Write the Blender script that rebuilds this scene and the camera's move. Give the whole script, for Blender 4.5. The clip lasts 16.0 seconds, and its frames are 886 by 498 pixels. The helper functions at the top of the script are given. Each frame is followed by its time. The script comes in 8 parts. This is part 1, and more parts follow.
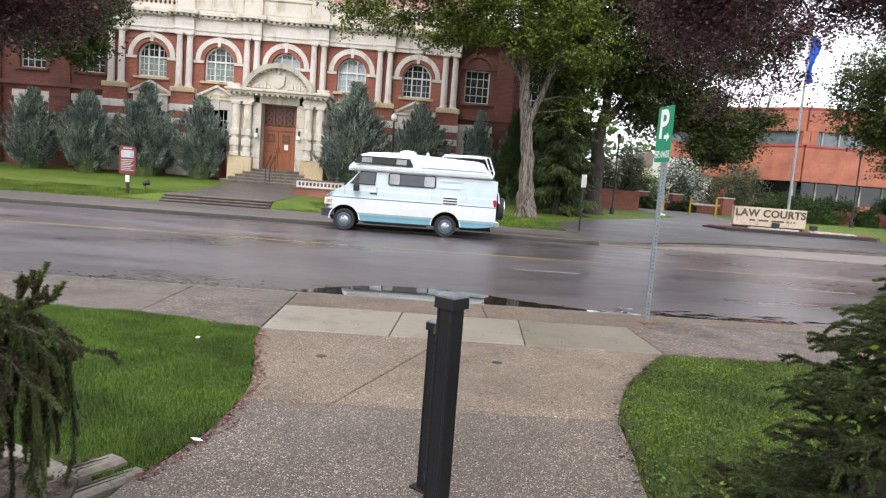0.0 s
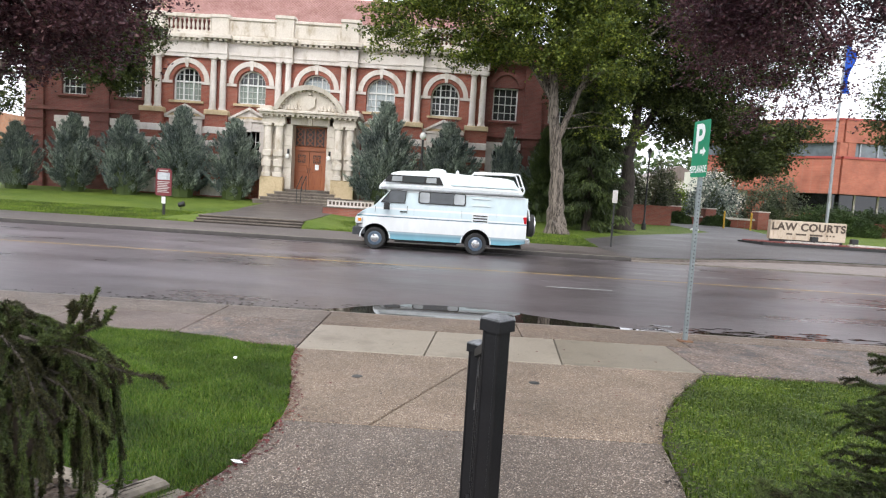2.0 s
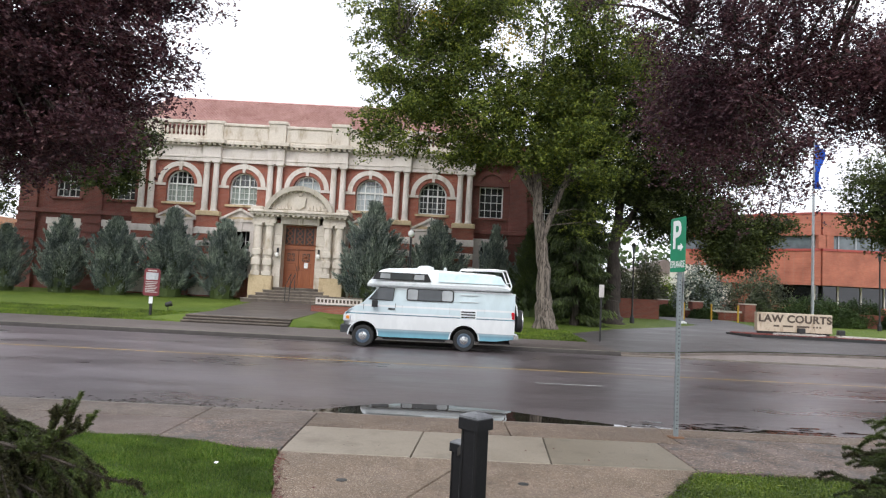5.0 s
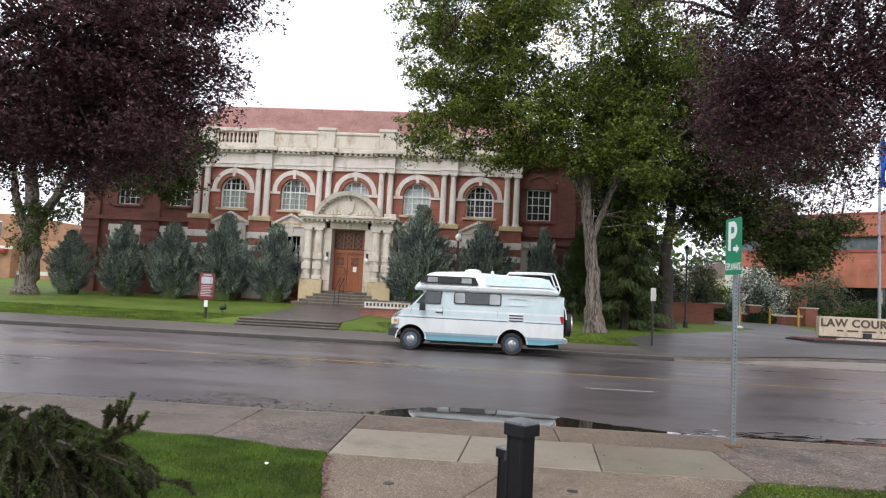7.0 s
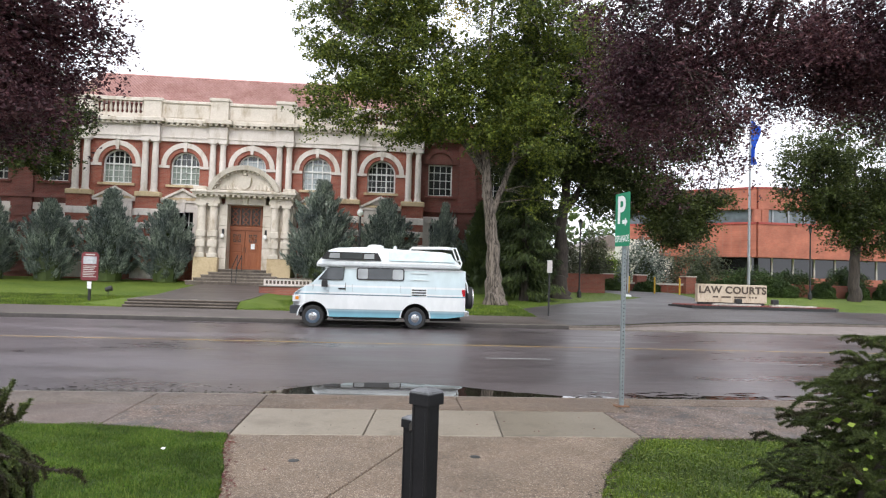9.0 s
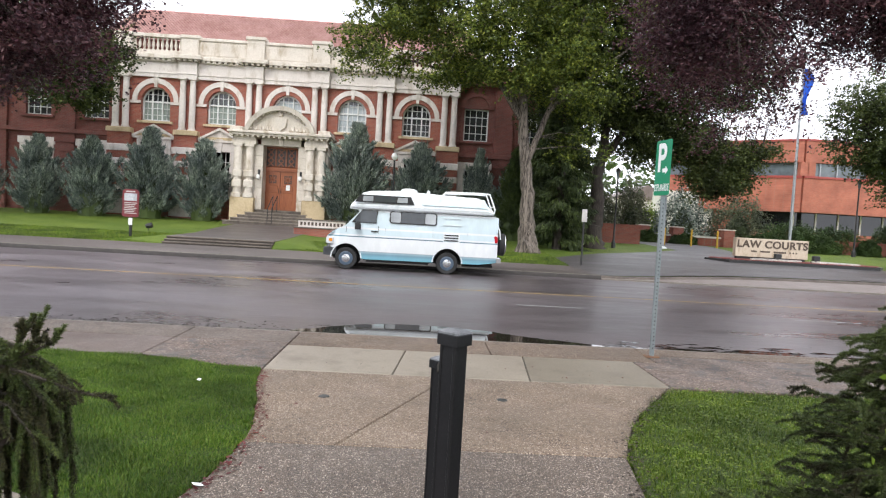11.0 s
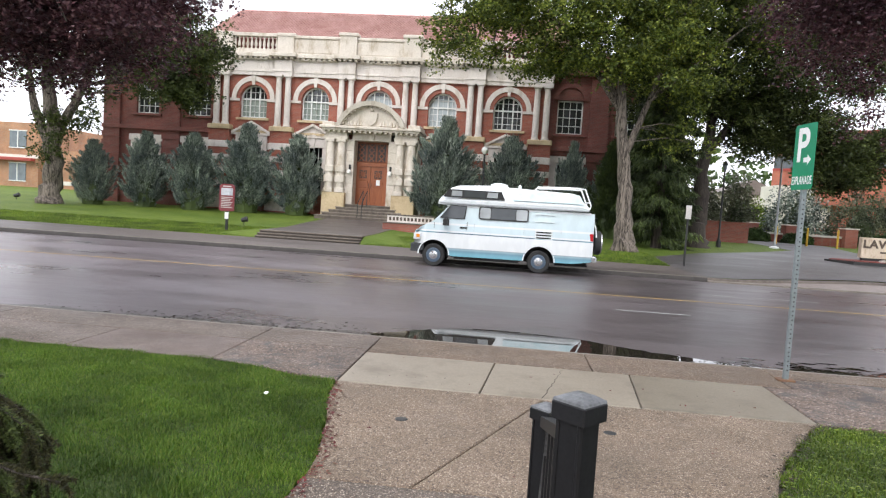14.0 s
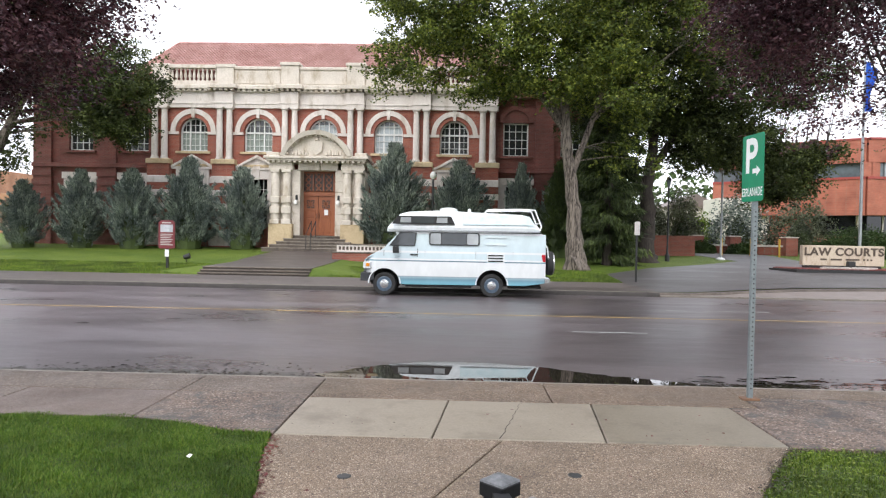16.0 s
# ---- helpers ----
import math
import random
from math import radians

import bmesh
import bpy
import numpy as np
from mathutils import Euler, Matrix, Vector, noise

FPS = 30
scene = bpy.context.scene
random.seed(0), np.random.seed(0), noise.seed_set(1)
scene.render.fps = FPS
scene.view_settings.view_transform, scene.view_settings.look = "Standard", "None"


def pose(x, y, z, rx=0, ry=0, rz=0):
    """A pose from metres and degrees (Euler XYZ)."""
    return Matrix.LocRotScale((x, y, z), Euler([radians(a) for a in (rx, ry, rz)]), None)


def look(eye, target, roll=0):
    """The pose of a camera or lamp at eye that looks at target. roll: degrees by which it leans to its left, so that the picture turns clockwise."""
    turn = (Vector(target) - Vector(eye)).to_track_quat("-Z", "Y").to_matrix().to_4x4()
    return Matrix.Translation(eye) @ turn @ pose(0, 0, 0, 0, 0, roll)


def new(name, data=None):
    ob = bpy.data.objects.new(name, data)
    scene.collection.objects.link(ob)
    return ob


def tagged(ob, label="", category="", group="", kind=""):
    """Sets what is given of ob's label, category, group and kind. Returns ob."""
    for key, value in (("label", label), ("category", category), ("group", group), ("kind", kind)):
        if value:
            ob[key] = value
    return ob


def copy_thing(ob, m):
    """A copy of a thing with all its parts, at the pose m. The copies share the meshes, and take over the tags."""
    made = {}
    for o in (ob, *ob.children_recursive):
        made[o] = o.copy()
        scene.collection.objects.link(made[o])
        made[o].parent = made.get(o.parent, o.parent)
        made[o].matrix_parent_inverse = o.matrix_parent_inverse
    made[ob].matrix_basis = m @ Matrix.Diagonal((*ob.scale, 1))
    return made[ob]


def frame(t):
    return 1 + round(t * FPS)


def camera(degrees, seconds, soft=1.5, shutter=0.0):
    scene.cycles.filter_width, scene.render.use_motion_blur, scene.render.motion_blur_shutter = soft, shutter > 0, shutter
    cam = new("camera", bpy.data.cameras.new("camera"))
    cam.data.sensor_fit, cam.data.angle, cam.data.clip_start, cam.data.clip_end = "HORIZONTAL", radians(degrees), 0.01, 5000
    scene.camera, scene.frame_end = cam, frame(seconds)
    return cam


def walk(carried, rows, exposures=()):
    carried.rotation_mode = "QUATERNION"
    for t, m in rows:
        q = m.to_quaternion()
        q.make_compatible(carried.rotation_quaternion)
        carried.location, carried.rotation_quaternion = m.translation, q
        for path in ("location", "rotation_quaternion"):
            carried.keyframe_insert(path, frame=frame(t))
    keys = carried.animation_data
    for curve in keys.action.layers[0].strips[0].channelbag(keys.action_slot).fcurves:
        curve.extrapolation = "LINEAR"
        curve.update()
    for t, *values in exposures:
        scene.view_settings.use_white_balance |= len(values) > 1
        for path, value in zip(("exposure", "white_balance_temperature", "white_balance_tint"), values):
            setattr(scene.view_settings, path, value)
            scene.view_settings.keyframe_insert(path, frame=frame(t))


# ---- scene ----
cam = camera(69.36, 16.0, 1.2)
PATH = [
    (0, pose(1.096, 1.537, 1.778, 83.98, -4.34, -2.06)),
    (0.5, pose(1.061, 1.555, 1.784, 84.28, -3.86, -1.06)),
    (1, pose(1.051, 1.550, 1.785, 84.67, -3.58, 0.12)),
    (1.5, pose(1.079, 1.542, 1.767, 85.21, -3.47, 0.90)),
    (2, pose(1.038, 1.568, 1.787, 85.35, -3.58, 0.45)),
    (2.5, pose(1.023, 1.587, 1.796, 85.52, -3.61, -0.01)),
    (3, pose(1.031, 1.570, 1.805, 86.99, -3.20, -0.78)),
    (5.5, pose(1.092, 1.458, 1.808, 94.42, -2.59, -0.08)),
    (6, pose(1.104, 1.477, 1.796, 94.16, -3.05, 4.47)),
    (6.5, pose(1.112, 1.491, 1.787, 94.16, -2.95, 4.29)),
    (7, pose(1.093, 1.500, 1.806, 94.08, -2.84, 3.76)),
    (7.5, pose(1.101, 1.516, 1.791, 94.05, -2.88, 3.33)),
    (8, pose(1.112, 1.504, 1.792, 93.71, -2.46, 0.95)),
    (8.5, pose(1.101, 1.475, 1.796, 92.13, -1.38, -5.02)),
    (9, pose(1.088, 1.478, 1.799, 92.22, -1.71, -4.92)),
    (9.5, pose(1.089, 1.492, 1.786, 90.53, -2.22, -3.40)),
    (12, pose(1.102, 1.690, 1.773, 87.04, -3.56, -1.52)),
    (12.5, pose(0.996, 1.856, 1.772, 86.91, -4.03, -0.42)),
    (13, pose(0.969, 2.017, 1.757, 86.51, -4.69, 2.97)),
    (13.5, pose(1.018, 2.222, 1.776, 86.37, -3.97, 5.94)),
    (14, pose(1.055, 2.364, 1.786, 86.39, -3.61, 6.01)),
    (14.5, pose(1.039, 2.542, 1.790, 87.36, -2.98, 3.68)),
    (15, pose(1.082, 2.676, 1.791, 87.87, -2.33, 1.59)),
    (15.5, pose(1.137, 2.792, 1.799, 88.25, -1.72, 1.48)),
    (16, pose(1.116, 2.818, 1.811, 88.84, -1.02, 1.79)),
]
walk(cam, PATH, [(0.0, 1.15), (3.0, 1.12), (5.5, 0.76), (8.0, 0.74), (9.0, 0.97), (9.5, 1.05), (12.5, 1.1), (16.0, 1.04)])
SKY = 1.0
# ---------- world and light: a bright overcast sky ----------
world = bpy.data.worlds.new("overcast_sky")
world.use_nodes = True
scene.world = world
wn, wl = world.node_tree.nodes, world.node_tree.links
sky = wn.new("ShaderNodeTexSky")
sky.sky_type, sky.sun_disc = "NISHITA", False
sky.sun_elevation, sky.sun_rotation = radians(50), radians(200)
sky.air_density, sky.dust_density, sky.ozone_density = 1.0, 6.0, 1.0
dim = wn.new("ShaderNodeVectorMath"); dim.operation = "SCALE"; dim.inputs["Scale"].default_value = 0.1
cloud = wn.new("ShaderNodeMix"); cloud.data_type = "RGBA"; cloud.inputs[0].default_value = 0.93
cloud.inputs[7].default_value = (0.97, 1.0, 1.09, 1)
wl.new(sky.outputs[0], dim.inputs[0]); wl.new(dim.outputs[0], cloud.inputs[6])
wl.new(cloud.outputs[2], wn["Background"].inputs[0])
wn["Background"].inputs[1].default_value = SKY
sun = new("sun", bpy.data.lights.new("sun", "SUN"))
sun.data.energy, sun.data.angle, sun.data.color = 0.7, radians(25), (1.0, 0.97, 0.92)
sun.matrix_world = look((-12, -20, 40), (0, 20, 0))

# ---------- geometry helpers ----------
class Geo:
    """Collects vertices and faces of one part."""
    def __init__(self):
        self.v, self.f = [], []

    def add(self, verts, faces):
        o = len(self.v)
        self.v += [tuple(p) for p in verts]
        self.f += [tuple(o + i for i in f) for f in faces]
        return self

    def box(self, x0, x1, y0, y1, z0, z1, b=0.0):
        if b <= 0:
            p = [(x, y, z) for z in (z0, z1) for y in (y0, y1) for x in (x0, x1)]
            return self.add(p, [(0, 2, 3, 1), (4, 5, 7, 6), (0, 1, 5, 4), (2, 6, 7, 3), (0, 4, 6, 2), (1, 3, 7, 5)])
        ring = [(x0 + b, y0), (x1 - b, y0), (x1, y0 + b), (x1, y1 - b), (x1 - b, y1), (x0 + b, y1), (x0, y1 - b), (x0, y0 + b)]
        cx, cy = (x0 + x1) / 2, (y0 + y1) / 2
        inn = [(x + (b if x < cx else -b), y + (b if y < cy else -b)) for x, y in ring]
        rows = [[(x, y, z0) for x, y in ring], [(x, y, z1 - b) for x, y in ring], [(x, y, z1) for x, y in inn]]
        return self.rings(rows)

    def rings(self, rows, close=True, caps=True):
        n = len(rows[0])
        v = [p for r in rows for p in r]
        f = []
        for i in range(len(rows) - 1):
            for j in range(n if close else n - 1):
                k = (j + 1) % n
                f.append((i * n + j, i * n + k, (i + 1) * n + k, (i + 1) * n + j))
        if caps:
            f.append(tuple(range(n - 1, -1, -1)))
            f.append(tuple((len(rows) - 1) * n + j for j in range(n)))
        return self.add(v, f)

    def lathe(self, x, y, prof, n=12):
        """prof: (radius, z) from the foot up."""
        return self.rings([[(x + r * math.cos(2 * math.pi * j / n), y + r * math.sin(2 * math.pi * j / n), z) for j in range(n)] for r, z in prof])

    def disc(self, c, axis_y, r, d, n=24, r2=None):
        """A drum about the y axis, from y to y + d."""
        x, y, z = c
        r2 = r if r2 is None else r2
        return self.rings([[(x + q * math.cos(2 * math.pi * j / n), y + e, z + q * math.sin(2 * math.pi * j / n)) for j in range(n)] for q, e in ((r, 0), (r2, d))])

    def tube(self, pts, radii, n=8):
        rows = []
        pts = [Vector(p) for p in pts]
        for i, p in enumerate(pts):
            d = (pts[min(i + 1, len(pts) - 1)] - pts[max(i - 1, 0)]).normalized()
            a = (a - d * a.dot(d)).normalized() if i else d.orthogonal().normalized()
            b = d.cross(a)
            r = radii[i] if isinstance(radii, (list, tuple)) else radii
            rows.append([tuple(p + a * (r * math.cos(2 * math.pi * j / n)) + b * (r * math.sin(2 * math.pi * j / n))) for j in range(n)])
        return self.rings(rows)

    def prism(self, poly, z0, z1):
        """A flat polygon (x, y), anticlockwise, raised from z0 to z1."""
        return self.rings([[(x, y, z0) for x, y in poly], [(x, y, z1) for x, y in poly]])

    def slabxz(self, poly, y0, y1):
        """An outline in x, z, given depth from y0 to y1."""
        return self.rings([[(x, y0, z) for x, z in poly], [(x, y1, z) for x, z in poly]])


def build(name, geo, material, smooth=False):
    me = bpy.data.meshes.new(name)
    me.from_pydata(geo.v, [], geo.f)
    bm = bmesh.new(); bm.from_mesh(me)
    bmesh.ops.recalc_face_normals(bm, faces=bm.faces)
    bm.to_mesh(me); bm.free()
    me.materials.append(material)
    if smooth:
        me.shade_smooth()
        me.set_sharp_from_angle(angle=radians(40))
    return new(name, me)


def part(name, geo, material, parent, label="", smooth=False):
    ob = build(name, geo, material, smooth)
    ob.parent = parent
    return tagged(ob, label) if label else ob


def thing(name, place, label, category, group="", turn=0.0):
    ob = new(name)
    ob.empty_display_size = 0.1
    ob.matrix_basis = pose(*place, 0, 0, turn)
    return tagged(ob, label, category, group)


def fast(name, v, f, material, smooth=False):
    """A mesh out of arrays; all faces have the same number of corners."""
    me = bpy.data.meshes.new(name)
    n, m, k = len(v), len(f), f.shape[1]
    me.vertices.add(n); me.loops.add(m * k); me.polygons.add(m)
    me.vertices.foreach_set("co", np.ascontiguousarray(v, np.float32).ravel())
    me.loops.foreach_set("vertex_index", np.ascontiguousarray(f, np.int32).ravel())
    me.polygons.foreach_set("loop_start", np.arange(0, m * k, k, dtype=np.int32))
    me.polygons.foreach_set("loop_total", np.full(m, k, np.int32))
    me.update(calc_edges=True)
    me.materials.append(material)
    if smooth:
        me.shade_smooth()
    return new(name, me)


def lettering(name, words, size, depth, material, parent, place, turn, wide=1.0, bold=0.0):
    """Words in the built-in font as a mesh, standing in the x, z plane and facing -y."""
    cu = bpy.data.curves.new(name, "FONT")
    cu.body, cu.size, cu.extrude, cu.offset, cu.align_x, cu.align_y = words, size, depth, bold, "CENTER", "CENTER"
    cu.space_character = 1.08
    tmp = bpy.data.objects.new(name, cu)
    scene.collection.objects.link(tmp)
    me = bpy.data.meshes.new_from_object(tmp.evaluated_get(bpy.context.evaluated_depsgraph_get()))
    bpy.data.objects.remove(tmp)
    me.materials.clear(); me.materials.append(material)
    ob = new(name, me)
    ob.parent = parent
    ob.matrix_basis = pose(*place, 90, 0, turn) @ Matrix.Diagonal((wide, 1, 1, 1))
    return ob


# ---------- materials ----------
def shader(name):
    m = bpy.data.materials.new(name)
    m.use_nodes = True
    return m, m.node_tree.nodes, m.node_tree.links, m.node_tree.nodes["Principled BSDF"]


def ramp(nodes, stops):
    r = nodes.new("ShaderNodeValToRGB")
    e = r.color_ramp.elements
    e[0].position, e[0].color = stops[0][0], (*stops[0][1], 1)
    e[1].position, e[1].color = stops[-1][0], (*stops[-1][1], 1)
    for p, c in stops[1:-1]:
        q = e.new(p); q.color = (*c, 1)
    return r


def noise_tex(nodes, links, coord, scale, detail=4.0, rough=0.6, stretch=None):
    n = nodes.new("ShaderNodeTexNoise")
    n.inputs["Scale"].default_value, n.inputs["Detail"].default_value, n.inputs["Roughness"].default_value = scale, detail, rough
    if stretch:
        mp = nodes.new("ShaderNodeMapping"); mp.inputs["Scale"].default_value = stretch
        links.new(coord, mp.inputs[0]); links.new(mp.outputs[0], n.inputs["Vector"])
    else:
        links.new(coord, n.inputs["Vector"])
    return n.outputs[0]


def mixc(nodes, links, fac, a, b, mode="MIX"):
    m = nodes.new("ShaderNodeMix"); m.data_type = "RGBA"; m.blend_type = mode
    for val, i in ((fac, 0), (a, 6), (b, 7)):
        if isinstance(val, (int, float)):
            m.inputs[i].default_value = val
        elif isinstance(val, tuple):
            m.inputs[i].default_value = (*val, 1)
        else:
            links.new(val, m.inputs[i])
    return m.outputs[2]


def plain(name, low, high, fine=40.0, coarse=1.5, rough=0.6, bump=0.2, dist=0.004, metal=0.0, stain=None, spec=0.5, stretch=None, bands=(0.35, 0.65)):
    """Two tones mixed by grain and by larger patches, with a fine relief."""
    m, n, l, p = shader(name)
    co = n.new("ShaderNodeTexCoord").outputs["Object"]
    big = noise_tex(n, l, co, coarse, 5, 0.65, stretch)
    small = noise_tex(n, l, co, fine, 3, 0.6, stretch)
    r = ramp(n, [(bands[0], low), (bands[1], high)])
    ad = n.new("ShaderNodeMath"); ad.operation = "MULTIPLY_ADD"; ad.inputs[1].default_value = 0.5
    hf = n.new("ShaderNodeMath"); hf.operation = "MULTIPLY"; hf.inputs[1].default_value = 0.5
    l.new(small, hf.inputs[0]); l.new(big, ad.inputs[0]); l.new(hf.outputs[0], ad.inputs[2]); l.new(ad.outputs[0], r.inputs[0])
    col = r.outputs[0]
    if stain:
        st = ramp(n, [(0.52, (0, 0, 0)), (0.7, (1, 1, 1))])
        l.new(noise_tex(n, l, co, coarse * 2.3, 6, 0.7, (1, 1, 0.35)), st.inputs[0])
        col = mixc(n, l, st.outputs[0], col, stain)
    l.new(col, p.inputs["Base Color"])
    p.inputs["Roughness"].default_value, p.inputs["Metallic"].default_value = rough, metal
    p.inputs["Specular IOR Level"].default_value = spec
    if bump:
        b = n.new("ShaderNodeBump"); b.inputs["Strength"].default_value, b.inputs["Distance"].default_value = bump, dist
        l.new(small, b.inputs["Height"]); l.new(b.outputs[0], p.inputs["Normal"])
    return m


def aggregate(name, base, dark, light, scale, wet=0.55, worn=0.0):
    """Exposed pebbles in a sandy binder."""
    m, n, l, p = shader(name)
    co = n.new("ShaderNodeTexCoord").outputs["Object"]
    v = n.new("ShaderNodeTexVoronoi"); v.inputs["Scale"].default_value = scale
    l.new(co, v.inputs["Vector"])
    sep = n.new("ShaderNodeSeparateColor"); l.new(v.outputs["Color"], sep.inputs[0])
    peb = ramp(n, [(0.0, dark), (0.45, base), (0.8, base), (0.97, light)])
    l.new(sep.outputs[0], peb.inputs[0])
    edge = ramp(n, [(0.25, (1, 1, 1)), (0.6, (0.5, 0.46, 0.42))])
    l.new(v.outputs["Distance"], edge.inputs[0])
    col = mixc(n, l, 0.8, peb.outputs[0], edge.outputs[0], "MULTIPLY")
    pat = ramp(n, [(0.35, (0.62, 0.6, 0.58)), (0.65, (1.05, 1.02, 1.0))])
    l.new(noise_tex(n, l, co, 0.9, 6, 0.65), pat.inputs[0])
    col = mixc(n, l, 0.85, col, pat.outputs[0], "MULTIPLY")
    if worn:
        w = ramp(n, [(0.5, (0, 0, 0)), (0.62, (1, 1, 1))])
        l.new(noise_tex(n, l, co, 4.0, 7, 0.75), w.inputs[0])
        col = mixc(n, l, w.outputs[0], col, (0.05, 0.045, 0.042))
    l.new(col, p.inputs["Base Color"])
    rr = ramp(n, [(0.35, (wet, wet, wet)), (0.7, (wet + 0.3, wet + 0.3, wet + 0.3))])
    l.new(noise_tex(n, l, co, 1.7, 5, 0.6), rr.inputs[0]); l.new(rr.outputs[0], p.inputs["Roughness"])
    b = n.new("ShaderNodeBump"); b.invert = True; b.inputs["Strength"].default_value, b.inputs["Distance"].default_value = 0.55, 0.006
    l.new(v.outputs["Distance"], b.inputs["Height"]); l.new(b.outputs[0], p.inputs["Normal"])
    return m


def leafy(name, tones, rough=0.55, trans=0.25):
    """Leaves: tone by leaf, light passing through."""
    m, n, l, p = shader(name)
    g = n.new("ShaderNodeNewGeometry")
    r = ramp(n, [(i / (len(tones) - 1), c) for i, c in enumerate(tones)])
    l.new(g.outputs["Random Per Island"], r.inputs[0])
    co = n.new("ShaderNodeTexCoord").outputs["Object"]
    # clump-sized noise puts the foliage's light and dark into its colour
    pat = ramp(n, [(0.36, (0.5, 0.52, 0.55)), (0.64, (1.3, 1.28, 1.1))])
    l.new(noise_tex(n, l, co, 0.8, 4), pat.inputs[0])
    col = mixc(n, l, 1.0, r.outputs[0], pat.outputs[0], "MULTIPLY")
    l.new(col, p.inputs["Base Color"])
    p.inputs["Roughness"].default_value = rough
    p.inputs["Specular IOR Level"].default_value = 0.3
    t = n.new("ShaderNodeBsdfTranslucent"); l.new(col, t.inputs[0])
    ms = n.new("ShaderNodeMixShader"); ms.inputs[0].default_value = trans
    l.new(p.outputs[0], ms.inputs[1]); l.new(t.outputs[0], ms.inputs[2])
    l.new(ms.outputs[0], n["Material Output"].inputs[0])
    return m


def brickwork(name, c1, c2, mortar, bw=0.22, bh=0.075):
    m, n, l, p = shader(name)
    co = n.new("ShaderNodeTexCoord").outputs["Object"]
    sp = n.new("ShaderNodeSeparateXYZ"); l.new(co, sp.inputs[0])
    ad = n.new("ShaderNodeMath"); ad.operation = "ADD"; l.new(sp.outputs[0], ad.inputs[0]); l.new(sp.outputs[1], ad.inputs[1])
    cb = n.new("ShaderNodeCombineXYZ"); l.new(ad.outputs[0], cb.inputs[0]); l.new(sp.outputs[2], cb.inputs[1])
    b = n.new("ShaderNodeTexBrick")
    b.inputs["Color1"].default_value, b.inputs["Color2"].default_value, b.inputs["Mortar"].default_value = (*c1, 1), (*c2, 1), (*mortar, 1)
    b.inputs["Scale"].default_value, b.inputs["Brick Width"].default_value, b.inputs["Row Height"].default_value = 1.0, bw, bh
    b.inputs["Mortar Size"].default_value = 0.008
    l.new(cb.outputs[0], b.inputs["Vector"])
    pat = ramp(n, [(0.35, (0.72, 0.7, 0.7)), (0.65, (1.1, 1.08, 1.06))])
    l.new(noise_tex(n, l, co, 0.6, 5, 0.65), pat.inputs[0])
    l.new(mixc(n, l, 1.0, b.outputs[0], pat.outputs[0], "MULTIPLY"), p.inputs["Base Color"])
    p.inputs["Roughness"].default_value = 0.8
    bp = n.new("ShaderNodeBump"); bp.invert = True; bp.inputs["Strength"].default_value, bp.inputs["Distance"].default_value = 0.4, 0.006
    l.new(b.outputs["Fac"], bp.inputs["Height"]); l.new(bp.outputs[0], p.inputs["Normal"])
    return m


def glassy(name, tint=(0.03, 0.035, 0.04), rough=0.06):
    """Window panes before a dim room: a dark gloss."""
    m, n, l, p = shader(name)
    co = n.new("ShaderNodeTexCoord").outputs["Object"]
    r = ramp(n, [(0.3, tint), (0.7, tuple(min(1, c * 1.8) for c in tint))])
    l.new(noise_tex(n, l, co, 1.2, 3), r.inputs[0]); l.new(r.outputs[0], p.inputs["Base Color"])
    p.inputs["Roughness"].default_value, p.inputs["IOR"].default_value = rough, 1.5
    p.inputs["Specular IOR Level"].default_value = 0.7
    return m


M = {}
M["brick"] = brickwork("red_brick", (0.28, 0.07, 0.045), (0.36, 0.1, 0.06), (0.3, 0.2, 0.16))
# darker red, with the shade on the wings mixed into the brick colour
M["shaded_brick"] = brickwork("dark_shaded_red_brick", (0.17, 0.05, 0.04), (0.23, 0.068, 0.052), (0.2, 0.13, 0.11))
M["orange_brick"] = brickwork("orange_brick", (0.4, 0.125, 0.08), (0.46, 0.155, 0.1), (0.38, 0.17, 0.12))
M["tan_brick"] = brickwork("tan_brick", (0.4, 0.2, 0.11), (0.46, 0.24, 0.13), (0.4, 0.3, 0.22))
M["planter_brick"] = brickwork("planter_brick", (0.27, 0.075, 0.05), (0.34, 0.1, 0.065), (0.25, 0.18, 0.15))
M["stone"] = plain("limestone", (0.52, 0.465, 0.395), (0.71, 0.65, 0.57), 14, 0.9, 0.8, 0.25, 0.006, stain=(0.38, 0.31, 0.22))
M["pale_stone"] = plain("pale_limestone", (0.58, 0.525, 0.48), (0.76, 0.705, 0.655), 14, 0.9, 0.8, 0.2, 0.005, stain=(0.46, 0.4, 0.33))
M["ochre_stone"] = plain("ochre_limestone", (0.45, 0.34, 0.2), (0.62, 0.5, 0.32), 14, 0.9, 0.8, 0.25, 0.006, stain=(0.33, 0.25, 0.15))
M["step_stone"] = plain("worn_step_stone", (0.07, 0.055, 0.045), (0.17, 0.138, 0.108), 18, 1.2, 0.6, 0.3, 0.006, stain=(0.05, 0.04, 0.033))
M["roof_tile"] = plain("clay_roof_tile", (0.33, 0.15, 0.125), (0.56, 0.335, 0.3), 5, 1.0, 0.75, 0.2, 0.01)
M["oak"] = plain("varnished_door_wood", (0.2, 0.055, 0.02), (0.34, 0.11, 0.04), 30, 2, 0.4, 0.15, 0.002, stretch=(1, 1, 0.12))
M["white_frame"] = plain("painted_window_frame", (0.66, 0.67, 0.65), (0.78, 0.79, 0.77), 30, 2, 0.5, 0.05)
M["glass"] = glassy("window_glass", (0.02, 0.022, 0.022), 0.06)
